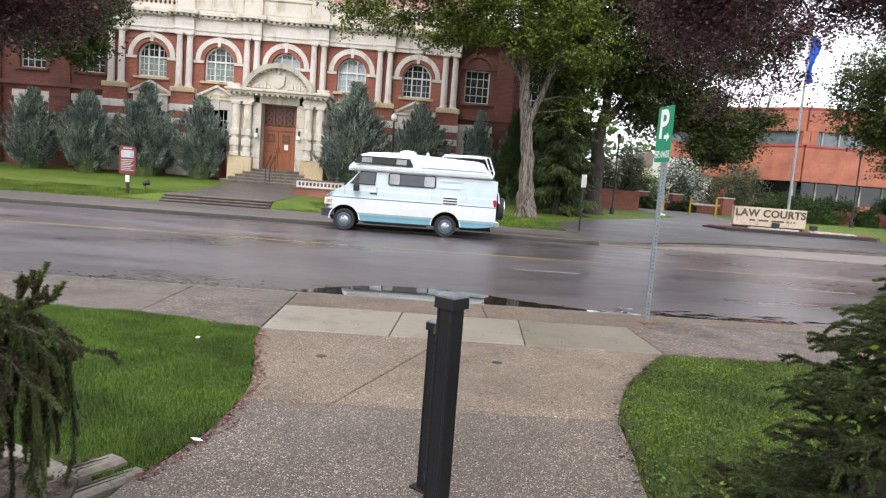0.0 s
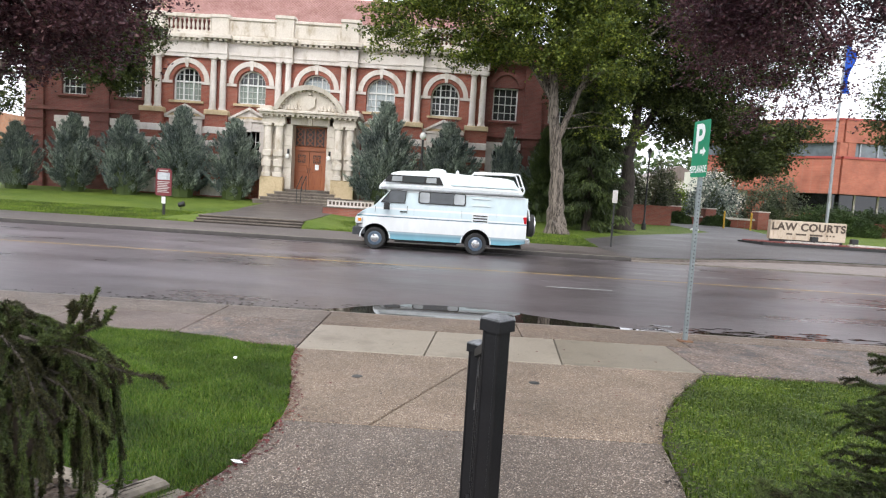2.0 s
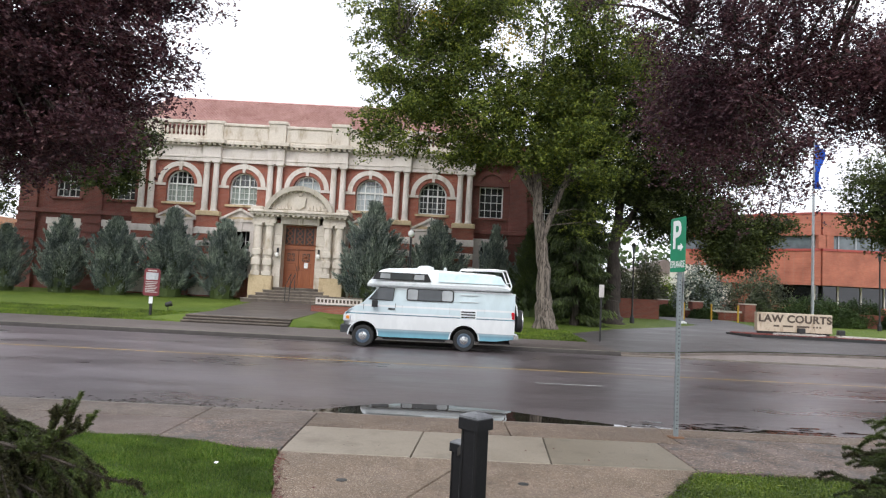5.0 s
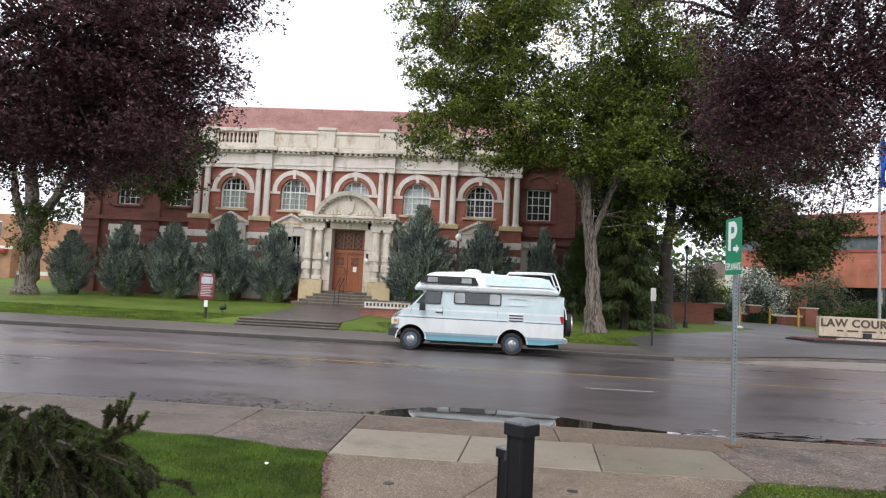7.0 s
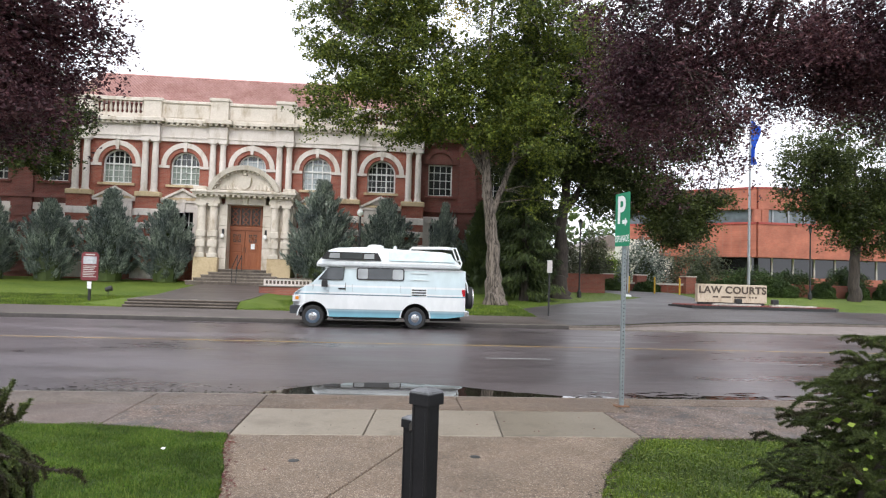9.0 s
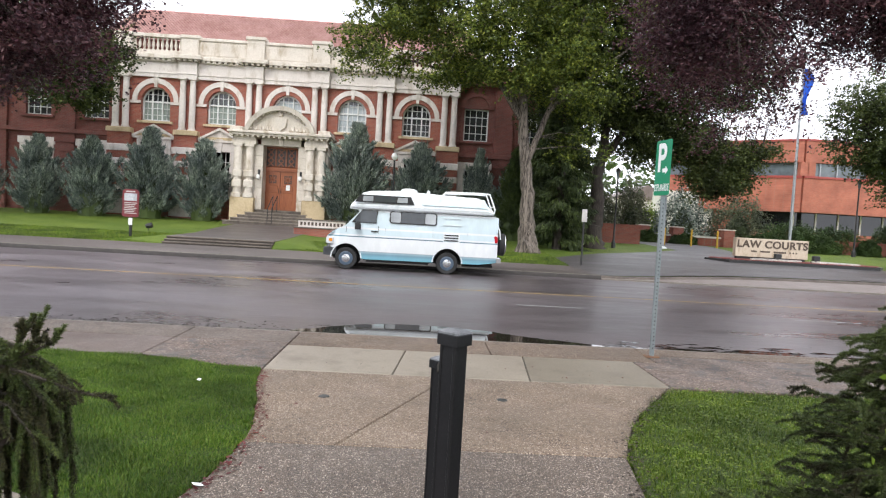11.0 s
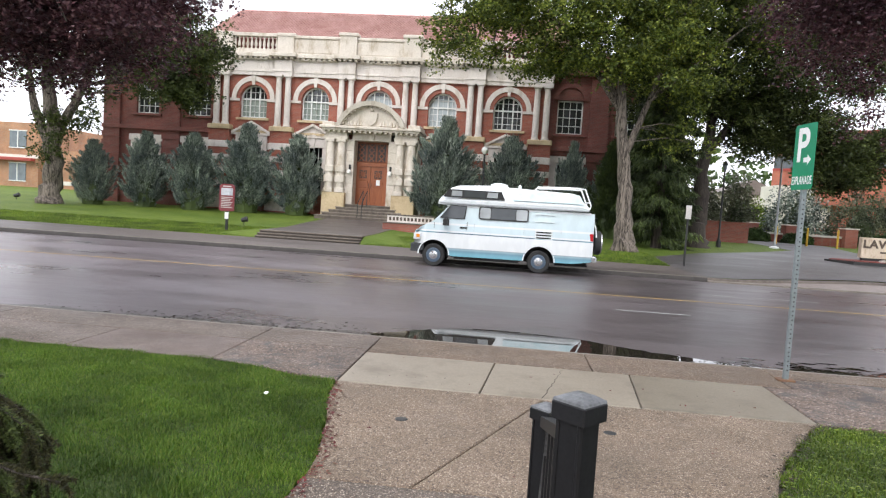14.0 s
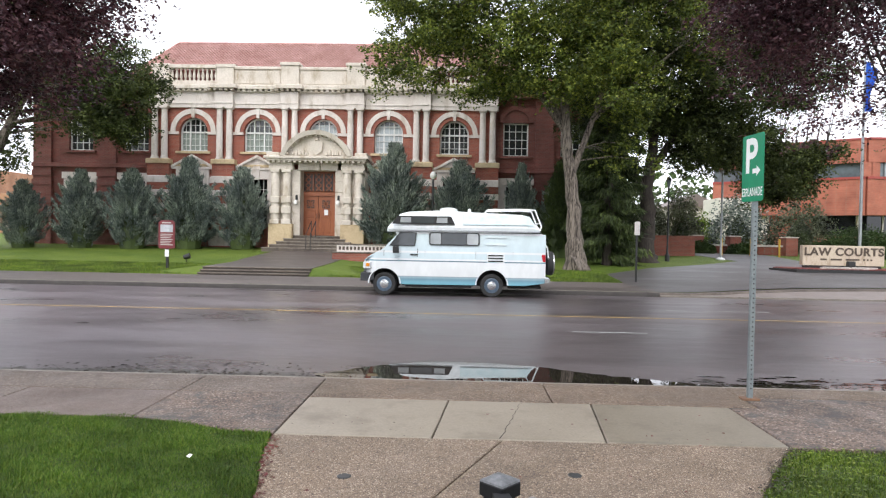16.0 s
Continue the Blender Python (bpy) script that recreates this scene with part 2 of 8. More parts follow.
# pale tone for blinds with the sky's reflection painted in
M["pale_window_fill"] = plain("pale_blue_window_fill", (0.34, 0.39, 0.41), (0.5, 0.55, 0.57), 8, 1.5, 0.8, 0.0, stretch=(6, 1, 0.3))
M["curtain"] = plain("grey_green_curtain", (0.19, 0.23, 0.2), (0.31, 0.35, 0.315), 8, 1.5, 0.8, 0.0, stretch=(6, 1, 0.3))
M["dark_glass"] = glassy("dark_glass", (0.008, 0.008, 0.009), 0.05)
M["grey_glass"] = glassy("grey_tinted_glass", (0.09, 0.11, 0.12), 0.08)
M["lamp_globe"] = plain("white_glass_globe", (0.75, 0.74, 0.7), (0.85, 0.84, 0.8), 10, 2, 0.25, 0)
M["iron"] = plain("black_painted_iron", (0.012, 0.012, 0.012), (0.03, 0.03, 0.03), 60, 4, 0.45, 0.1, 0.002)
M["post"] = plain("black_powder_coat", (0.006, 0.006, 0.007), (0.014, 0.014, 0.016), 90, 6, 0.5, 0.25, 0.0015, spec=0.3)
M["cap"] = plain("worn_grey_cap", (0.05, 0.052, 0.055), (0.16, 0.165, 0.175), 60, 14, 0.35, 0.3, 0.002)
M["galv"] = plain("galvanised_steel", (0.3, 0.32, 0.34), (0.45, 0.47, 0.49), 50, 6, 0.45, 0.1, 0.001, metal=0.6)
M["green_sign"] = plain("green_sign_sheet", (0.0, 0.2, 0.095), (0.0, 0.25, 0.12), 30, 3, 0.4, 0)
M["white_paint"] = plain("white_sign_paint", (0.72, 0.74, 0.74), (0.85, 0.86, 0.86), 40, 5, 0.5, 0)
M["black_paint"] = plain("dark_bronze_letters", (0.05, 0.035, 0.025), (0.1, 0.07, 0.05), 40, 5, 0.5, 0)
M["maroon"] = plain("maroon_sign_board", (0.13, 0.02, 0.025), (0.19, 0.03, 0.035), 30, 4, 0.4, 0.05)
M["grey_bar"] = plain("grey_print", (0.4, 0.38, 0.36), (0.55, 0.52, 0.5), 30, 4, 0.6, 0)
M["concrete"] = plain("smooth_concrete", (0.185, 0.155, 0.118), (0.265, 0.228, 0.178), 45, 0.8, 0.5, 0.2, 0.003, stain=(0.15, 0.125, 0.095))
M["damp_concrete"] = plain("damp_concrete", (0.14, 0.116, 0.086), (0.215, 0.184, 0.14), 45, 0.8, 0.42, 0.2, 0.003, stain=(0.11, 0.092, 0.07))
M["grey_concrete"] = plain("grey_concrete", (0.15, 0.122, 0.11), (0.235, 0.196, 0.178), 40, 1.1, 0.6, 0.25, 0.004, stain=(0.12, 0.1, 0.09))
M["side_concrete"] = aggregate("mauve_worn_concrete", (0.215, 0.168, 0.148), (0.13, 0.1, 0.088), (0.3, 0.25, 0.225), 120, 0.5)
M["kerb"] = plain("kerb_concrete", (0.14, 0.12, 0.1), (0.26, 0.23, 0.195), 30, 1.7, 0.6, 0.35, 0.006, stain=(0.1, 0.085, 0.07))
# darkened for wet dirt and for the shade on the kerb's face
M["far_kerb"] = plain("dirty_shaded_kerb_concrete", (0.014, 0.011, 0.01), (0.05, 0.042, 0.036), 12, 1.7, 0.6, 0.35, 0.006, stain=(0.05, 0.042, 0.036))
M["bend_kerb"] = plain("brown_stained_kerb", (0.05, 0.04, 0.033), (0.16, 0.13, 0.105), 12, 1.7, 0.6, 0.35, 0.006, stain=(0.06, 0.042, 0.03))
M["tread"] = plain("worn_tread_stone", (0.15, 0.125, 0.1), (0.27, 0.23, 0.185), 18, 1.2, 0.6, 0.3, 0.006, stain=(0.1, 0.08, 0.065))
M["riser"] = plain("dirty_riser_stone", (0.035, 0.028, 0.023), (0.085, 0.068, 0.055), 18, 1.2, 0.7, 0.3, 0.006)
M["path"] = aggregate("exposed_aggregate", (0.265, 0.2, 0.142), (0.07, 0.045, 0.035), (0.58, 0.51, 0.41), 135, 0.5)
M["wet_path"] = aggregate("damp_exposed_aggregate", (0.165, 0.128, 0.1), (0.045, 0.036, 0.03), (0.62, 0.56, 0.48), 132, 0.36)
M["strip"] = aggregate("sandy_aggregate", (0.2, 0.143, 0.1), (0.075, 0.055, 0.04), (0.42, 0.36, 0.29), 90, 0.5)
M["worn_path"] = aggregate("worn_aggregate", (0.205, 0.15, 0.12), (0.045, 0.034, 0.03), (0.42, 0.36, 0.31), 58, 0.5, 1.0)
M["side_path"] = aggregate("greyer_aggregate", (0.19, 0.148, 0.122), (0.08, 0.065, 0.055), (0.36, 0.31, 0.27), 80, 0.5)
# dark tone for the gutter's shadow line as well as wet dirt
M["silt"] = plain("wet_dirt_gutter_shadow", (0.018, 0.014, 0.012), (0.06, 0.05, 0.042), 40, 5, 0.35, 0.5, 0.006)
M["joint"] = plain("joint_dirt", (0.03, 0.025, 0.02), (0.06, 0.05, 0.04), 60, 4, 0.9, 0.3)
M["soil"] = plain("bark_mulch", (0.02, 0.014, 0.01), (0.075, 0.05, 0.035), 60, 8, 0.9, 0.9, 0.02)
M["timber"] = plain("weathered_timber", (0.09, 0.075, 0.06), (0.22, 0.19, 0.15), 30, 3, 0.8, 0.5, 0.005, stretch=(1, 1, 1))
M["bark"] = plain("grey_bark", (0.035, 0.027, 0.022), (0.24, 0.2, 0.165), 14, 3.5, 0.9, 1.0, 0.05, stretch=(1.8, 1.8, 0.2), bands=(0.42, 0.58))
# bark of trunks and boughs, also on the spruces' cores that imitate shade
M["dark_bark_and_core"] = plain("dark_bark_and_core", (0.025, 0.02, 0.017), (0.075, 0.06, 0.05), 10, 2.5, 0.9, 0.8, 0.02, stretch=(1.6, 1.6, 0.3))
M["leaf"] = leafy("green_leaves", [(0.033, 0.051, 0.013), (0.074, 0.109, 0.022), (0.15, 0.19, 0.035), (0.28, 0.31, 0.057)], 0.5, 0.3)
M["dark_leaf"] = leafy("dark_green_leaves", [(0.03, 0.044, 0.016), (0.06, 0.081, 0.026), (0.118, 0.142, 0.042)], 0.5, 0.35)
M["plum"] = leafy("purple_leaves", [(0.032, 0.014, 0.022), (0.06, 0.024, 0.037), (0.1, 0.042, 0.058), (0.17, 0.09, 0.105)], 0.4, 0.3)
M["juniper"] = leafy("blue_green_needles", [(0.06, 0.082, 0.074), (0.14, 0.178, 0.165), (0.26, 0.305, 0.285), (0.43, 0.48, 0.46)], 0.7, 0.1)
M["hedge"] = leafy("hedge_leaves", [(0.03, 0.06, 0.02), (0.06, 0.1, 0.03), (0.09, 0.14, 0.045)])
M["sage"] = leafy("grey_green_leaves", [(0.07, 0.085, 0.055), (0.12, 0.135, 0.088), (0.18, 0.19, 0.125)])
M["lime_leaf"] = leafy("yellow_green_leaves", [(0.1, 0.17, 0.02), (0.17, 0.26, 0.03), (0.25, 0.32, 0.05)], 0.5, 0.3)
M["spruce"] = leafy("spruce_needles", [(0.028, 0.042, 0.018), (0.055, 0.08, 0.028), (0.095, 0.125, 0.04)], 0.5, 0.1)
M["spruce_tip"] = leafy("young_spruce_needles", [(0.028, 0.042, 0.015), (0.06, 0.085, 0.026), (0.125, 0.155, 0.045)], 0.5, 0.1)
M["door_glass"] = plain("dim_leaded_glass", (0.018, 0.012, 0.01), (0.04, 0.028, 0.02), 8, 2, 0.35, 0)
M["spruce_old"] = leafy("old_spruce_needles", [(0.014, 0.014, 0.007), (0.034, 0.034, 0.014), (0.075, 0.072, 0.027)], 0.6, 0.1)
M["grass_blade"] = leafy("grass_blades", [(0.056, 0.106, 0.012), (0.1, 0.168, 0.019), (0.15, 0.222, 0.028), (0.225, 0.265, 0.057)], 0.5, 0.3)
M["lush_blade"] = leafy("lush_grass_blades", [(0.036, 0.084, 0.009), (0.068, 0.138, 0.014), (0.105, 0.182, 0.022), (0.18, 0.225, 0.05)], 0.5, 0.3)
M["weed_blade"] = leafy("weedy_grass_blades", [(0.042, 0.078, 0.01), (0.08, 0.135, 0.015), (0.125, 0.19, 0.024), (0.2, 0.235, 0.05)], 0.5, 0.3)
M["red_leaf"] = leafy("fallen_red_leaves", [(0.07, 0.014, 0.016), (0.14, 0.028, 0.03), (0.11, 0.06, 0.035)], 0.6, 0.1)
M["debris"] = leafy("wet_leaf_litter", [(0.02, 0.015, 0.012), (0.05, 0.035, 0.025)], 0.5, 0.0)
M["blue_flag"] = plain("blue_flag_cloth", (0.015, 0.09, 0.5), (0.03, 0.15, 0.65), 20, 3, 0.7, 0)
M["yellow"] = plain("yellow_road_paint", (0.42, 0.26, 0.07), (0.56, 0.37, 0.11), 25, 3, 0.5, 0.1)
M["yellow_post"] = plain("yellow_post_paint", (0.6, 0.36, 0.03), (0.7, 0.44, 0.05), 25, 3, 0.5, 0.05)
M["road_white"] = plain("worn_white_line", (0.25, 0.25, 0.25), (0.55, 0.55, 0.54), 30, 6, 0.5, 0.1)
M["red_gravel"] = aggregate("red_gravel", (0.25, 0.05, 0.04), (0.12, 0.025, 0.02), (0.4, 0.12, 0.1), 22, 0.7)
M["white_gravel"] = aggregate("white_gravel", (0.72, 0.7, 0.68), (0.5, 0.48, 0.46), (0.85, 0.84, 0.82), 22, 0.7)
M["sign_stone"] = plain("sign_concrete", (0.45, 0.37, 0.28), (0.58, 0.5, 0.39), 20, 1.5, 0.8, 0.3, 0.004, stain=(0.28, 0.2, 0.13))
M["stucco"] = plain("cream_stucco", (0.6, 0.57, 0.5), (0.72, 0.69, 0.62), 20, 1.5, 0.8, 0.2)
M["red_trim"] = plain("red_metal_trim", (0.3, 0.05, 0.04), (0.37, 0.065, 0.05), 20, 2, 0.5, 0)
M["tyre"] = plain("tyre_rubber", (0.012, 0.012, 0.012), (0.03, 0.03, 0.03), 60, 6, 0.75, 0.2, 0.003)
M["chrome"] = plain("dull_chrome", (0.55, 0.56, 0.57), (0.7, 0.71, 0.72), 40, 6, 0.22, 0.05, 0.001, metal=1.0)
M["rim_blue"] = plain("steel_wheel_blue", (0.05, 0.075, 0.11), (0.09, 0.13, 0.18), 30, 6, 0.4, 0.05)
M["bumper"] = plain("dark_bumper", (0.02, 0.022, 0.025), (0.05, 0.055, 0.06), 40, 4, 0.5, 0.1)
M["rubber"] = plain("black_rubber_seal", (0.01, 0.01, 0.01), (0.02, 0.02, 0.02), 40, 4, 0.6, 0)
M["van_glass"] = glassy("van_window_glass", (0.03, 0.035, 0.038), 0.04)
# pane tint lightened to stand in for reflected sky
M["louvre_pane"] = glassy("sky_toned_louvre_pane", (0.22, 0.235, 0.24), 0.1)
M["amber"] = plain("amber_lens", (0.6, 0.2, 0.02), (0.7, 0.27, 0.03), 30, 4, 0.2, 0)
M["lens"] = plain("headlamp_lens", (0.5, 0.52, 0.54), (0.7, 0.72, 0.74), 60, 8, 0.15, 0.1)
M["red_lens"] = plain("red_tail_lens", (0.4, 0.01, 0.02), (0.5, 0.02, 0.03), 40, 6, 0.2, 0)
M["fibreglass"] = plain("white_fibreglass", (0.62, 0.66, 0.67), (0.74, 0.77, 0.78), 12, 1.2, 0.4, 0.05, 0.002, stain=(0.55, 0.6, 0.6))


def asphalt(name, tone, wet, patches, relief=0.28, skylit=0.0):
    m, n, l, p = shader(name)
    co = n.new("ShaderNodeTexCoord").outputs["Object"]
    fine = noise_tex(n, l, co, 90, 3, 0.7)
    big = noise_tex(n, l, co, 0.5, 6, 0.62, (0.3, 1, 1))
    r = ramp(n, [(0.3, tuple(c * 0.6 for c in tone)), (0.75, tuple(c * 1.6 for c in tone))])
    l.new(fine, r.inputs[0])
    pat = ramp(n, [(0.38, (0.65, 0.62, 0.6)), (0.62, (1.1, 1.06, 1.04))])
    l.new(big, pat.inputs[0])
    col = mixc(n, l, 1.0, r.outputs[0], pat.outputs[0], "MULTIPLY")
    # base colour brightened towards -x, standing in for reflected sky
    if skylit:
        sp = n.new("ShaderNodeSeparateXYZ"); l.new(co, sp.inputs[0])
        mr = n.new("ShaderNodeMapRange"); mr.inputs["From Min"].default_value, mr.inputs["From Max"].default_value = 3.0, -3.0
        wob = n.new("ShaderNodeMath"); wob.operation = "MULTIPLY_ADD"; wob.inputs[1].default_value = 5.0
        l.new(big, wob.inputs[0]); l.new(sp.outputs[0], wob.inputs[2]); l.new(wob.outputs[0], mr.inputs[0])
        col = mixc(n, l, mr.outputs[0], col, mixc(n, l, 1.0, col, (skylit, skylit, skylit * 1.04), "MULTIPLY"))
    l.new(col, p.inputs["Base Color"])
    rr = ramp(n, [(0.36, (wet, wet, wet)), (0.62, (wet + patches, wet + patches, wet + patches))])
    mid = noise_tex(n, l, co, 7.0, 6, 0.7, (0.22, 1, 1))
    hm = n.new("ShaderNodeMix"); hm.inputs[0].default_value = 0.22
    l.new(big, hm.inputs[2]); l.new(mid, hm.inputs[3])
    l.new(hm.outputs[0], rr.inputs[0]); l.new(rr.outputs[0], p.inputs["Roughness"])
    b = n.new("ShaderNodeBump"); b.inputs["Strength"].default_value, b.inputs["Distance"].default_value = relief, 0.004
    l.new(fine, b.inputs["Height"]); l.new(b.outputs[0], p.inputs["Normal"])
    return m


M["asphalt"] = asphalt("wet_asphalt", (0.086, 0.074, 0.078), 0.24, 0.2, 0.16, 1.45)
M["drive"] = asphalt("driveway_asphalt", (0.075, 0.07, 0.07), 0.4, 0.25)
M["walk"] = asphalt("damp_dark_pavement", (0.105, 0.09, 0.083), 0.42, 0.25)


def water(name="puddle_water", rough=0.015, ripple=0.02):
    m, n, l, p = shader(name)
    p.inputs["Base Color"].default_value = (0.02, 0.016, 0.013, 1)
    p.inputs["Roughness"].default_value = rough
    p.inputs["IOR"].default_value = 1.75
    co = n.new("ShaderNodeTexCoord").outputs["Object"]
    b = n.new("ShaderNodeBump"); b.inputs["Strength"].default_value, b.inputs["Distance"].default_value = ripple, 0.002
    l.new(noise_tex(n, l, co, 6, 2), b.inputs["Height"]); l.new(b.outputs[0], p.inputs["Normal"])
    return m


M["water"] = water()
M["ripple_water"] = water("rippled_film_of_water", 0.09, 0.15)


def turf(name, k=1.0):
    m, n, l, p = shader(name)
    co = n.new("ShaderNodeTexCoord").outputs["Object"]
    fine = noise_tex(n, l, co, 55, 4, 0.75)
    big = noise_tex(n, l, co, 0.45, 5, 0.65)
    r = ramp(n, [(0.3, (0.058 * k, 0.095 * k, 0.015)), (0.55, (0.118 * k, 0.175 * k, 0.027)), (0.75, (0.18 * k, 0.235 * k, 0.046))])
    l.new(fine, r.inputs[0])
    pat = ramp(n, [(0.35, (0.75, 0.8, 0.7)), (0.68, (1.2, 1.1, 1.1))])
    l.new(big, pat.inputs[0])
    l.new(mixc(n, l, 1.0, r.outputs[0], pat.outputs[0], "MULTIPLY"), p.inputs["Base Color"])
    p.inputs["Roughness"].default_value = 0.75
    p.inputs["Specular IOR Level"].default_value = 0.2
    b = n.new("ShaderNodeBump"); b.inputs["Strength"].default_value, b.inputs["Distance"].default_value = 0.9, 0.03
    l.new(fine, b.inputs["Height"]); l.new(b.outputs[0], p.inputs["Normal"])
    return m


M["turf"] = turf("lawn_turf")
M["lush_turf"] = turf("lush_lawn_turf", 0.5)


def van_paint():
    """White and pale blue bands, teal towards the sill, as sprayed on the van."""
    m, n, l, p = shader("two_tone_van_paint")
    co = n.new("ShaderNodeTexCoord").outputs["Object"]
    sp = n.new("ShaderNodeSeparateXYZ"); l.new(co, sp.inputs[0])
    mr = n.new("ShaderNodeMapRange"); mr.inputs["From Min"].default_value, mr.inputs["From Max"].default_value = 0.3, 2.0
    l.new(sp.outputs[2], mr.inputs[0])
    w, pb, tl = (0.76, 0.78, 0.79), (0.58, 0.69, 0.73), (0.13, 0.3, 0.36)
    f = lambda z: (z - 0.3) / 1.7
    r = ramp(n, [(0.0, (0.16, 0.42, 0.52)), (f(0.4), (0.2, 0.45, 0.55)), (f(0.5), (0.17, 0.32, 0.4)), (f(0.565), (0.33, 0.45, 0.5)), (f(0.585), (0.26, 0.32, 0.36)), (f(0.6), w), (f(1.03), w), (f(1.035), tl), (f(1.065), tl), (f(1.07), w),
                 (f(1.11), w), (f(1.13), pb), (f(1.28), pb), (f(1.3), w), (f(1.34), w), (f(1.36), pb), (f(1.86), (0.62, 0.73, 0.75)), (1.0, w)])
    l.new(mr.outputs[0], r.inputs[0])
    dirt = ramp(n, [(0.45, (0.82, 0.83, 0.83)), (0.65, (1, 1, 1))])
    l.new(noise_tex(n, l, co, 2.2, 6, 0.65, (1, 1, 0.4)), dirt.inputs[0])
    l.new(mixc(n, l, 0.6, r.outputs[0], dirt.outputs[0], "MULTIPLY"), p.inputs["Base Color"])
    p.inputs["Roughness"].default_value = 0.3
    p.inputs["Coat Weight"].default_value, p.inputs["Coat Roughness"].default_value = 0.3, 0.15
    return m


M["van_paint"] = van_paint()

# ---------- the ground ----------
def lawn_z(y):
    """Height of the far lawn and yard: a gentle rise from the street to the buildings."""
    return float(np.interp(y, [23.9, 26.4, 41, 60, 120, 600], [0.04, 0.2, 0.95, 1.3, 2.0, 6.0]))


def sheet(name, xs, ys, zf, material, label, category):
    v = np.array([(x, y, zf(x, y)) for y in ys for x in xs])
    n = len(xs)
    f = np.array([(j * n + i, j * n + i + 1, (j + 1) * n + i + 1, (j + 1) * n + i) for j in range(len(ys) - 1) for i in range(n - 1)])
    return tagged(fast(name, v, f, material, True), label, category, kind="structure")


def ground_z(x, y):
    if y < 10.2:
        return 0.09
    if x >= 8 and y < 26.45:
        return -0.2
    return -0.16 if y < 24.15 else lawn_z(y)


sheet("ground", [-800, -300, -120, -60] + list(range(-40, 61, 4)) + [120, 300, 800], [-60, -20, 0, 4, 8, 10.1, 10.25, 17, 23.9, 24.1, 24.3, 25, 26.4] + list(range(28, 62, 2)) + [80, 120, 200, 400, 900],
      ground_z, M["turf"], "green lawn ground rising gently beyond the street", "ground")

ROAD = [(10.28, -0.03), (10.5, -0.012), (11.2, 0.0), (14, 0.045), (17.1, 0.07), (20, 0.035), (22, 0.0), (23.4, -0.045), (24.02, -0.06)]


def road_z(y):
    return float(np.interp(y, [p[0] for p in ROAD], [p[1] for p in ROAD]))


road = sheet("road", [-200, -60, -20, -8, 0, 8, 16, 30, 60, 200], [p[0] for p in ROAD], lambda x, y: road_z(y), M["asphalt"], "wet dark asphalt street with a yellow centre line", "road")


def strip_on_road(name, x0, x1, y, w, material, label, slope=0.0):
    g = Geo()
    n = max(2, int((x1 - x0) / 2))
    xs = [x0 + (x1 - x0) * i / n for i in range(n + 1)]
    rows = [[(x, y + w * k - w / 2, road_z(y) + 0.004) for x in xs] for k in (0, 1)]
    g.rings(rows, close=False, caps=False)
    return tagged(build(name, g, material), label, "road marking", kind="structure")


strip_on_road("centre_line", -120, 120, 17.1, 0.075, M["yellow"], "faded yellow line along the middle of the road")
for a, b, y in ((3.2, 4.6, 14.9), (9.1, 10.6, 14.8), (6.2, 6.7, 18.9), (7.2, 8.8, 19.0)):
    strip_on_road("lane_dash", a, b, y, 0.07, M["road_white"], "worn white dash on the asphalt")

# puddle along the near gutter, with an uneven rim
def blob(name, outline, z, material, label, category, seed):
    rng = random.Random(seed)
    pts = []
    for i in range(len(outline)):
        a, b = outline[i], outline[(i + 1) % len(outline)]
        for k in range(8):
            t = k / 8
            pts.append((a[0] + (b[0] - a[0]) * t + rng.uniform(-.05, .05), a[1] + (b[1] - a[1]) * t + rng.uniform(-.025, .025)))
    g = Geo(); g.add([(x, y, z) for x, y in pts], [tuple(range(len(pts)))])
    return tagged(build(name, g, material), label, category, kind="structure")


blob("puddle", [(-0.75, 10.95), (-0.2, 10.42), (1.0, 10.36), (3.0, 10.36), (4.3, 10.36), (5.4, 10.38), (5.1, 10.7), (4.1, 10.92), (3.0, 11.3), (2.2, 11.75), (1.4, 11.95), (0.6, 11.93), (0.0, 11.6)], 0.013, M["water"],
     "still puddle of rain water in the gutter", "puddle", 3)
blob("puddle.001", [(3.5, 10.42), (4.6, 10.36), (6.5, 10.36), (8.6, 10.36), (11.0, 10.4), (10.2, 10.72), (8.9, 10.9), (7.9, 11.02), (7.2, 10.94), (6.6, 11.08), (5.8, 10.98), (5.2, 11.06), (4.5, 10.9), (3.9, 10.72)], 0.006, M["ripple_water"], "shallow bright puddle beside the kerb", "puddle", 4)
rng_p = random.Random(8)
for k in range(110):
    cx, cy = rng_p.uniform(4.2, 12.5), 10.95 + abs(rng_p.gauss(0, 0.3))
    a, b = rng_p.uniform(0.05, 0.3), rng_p.uniform(0.015, 0.06)
    blob("puddle", [(cx + a * math.cos(q) * rng_p.uniform(.7, 1.2), cy + b * math.sin(q) * rng_p.uniform(.6, 1.3)) for q in (0, 1.05, 2.1, 3.14, 4.2, 5.25)], road_z(cy) + 0.004, M["ripple_water"], "small film of rain water on the asphalt", "puddle", 100 + k)


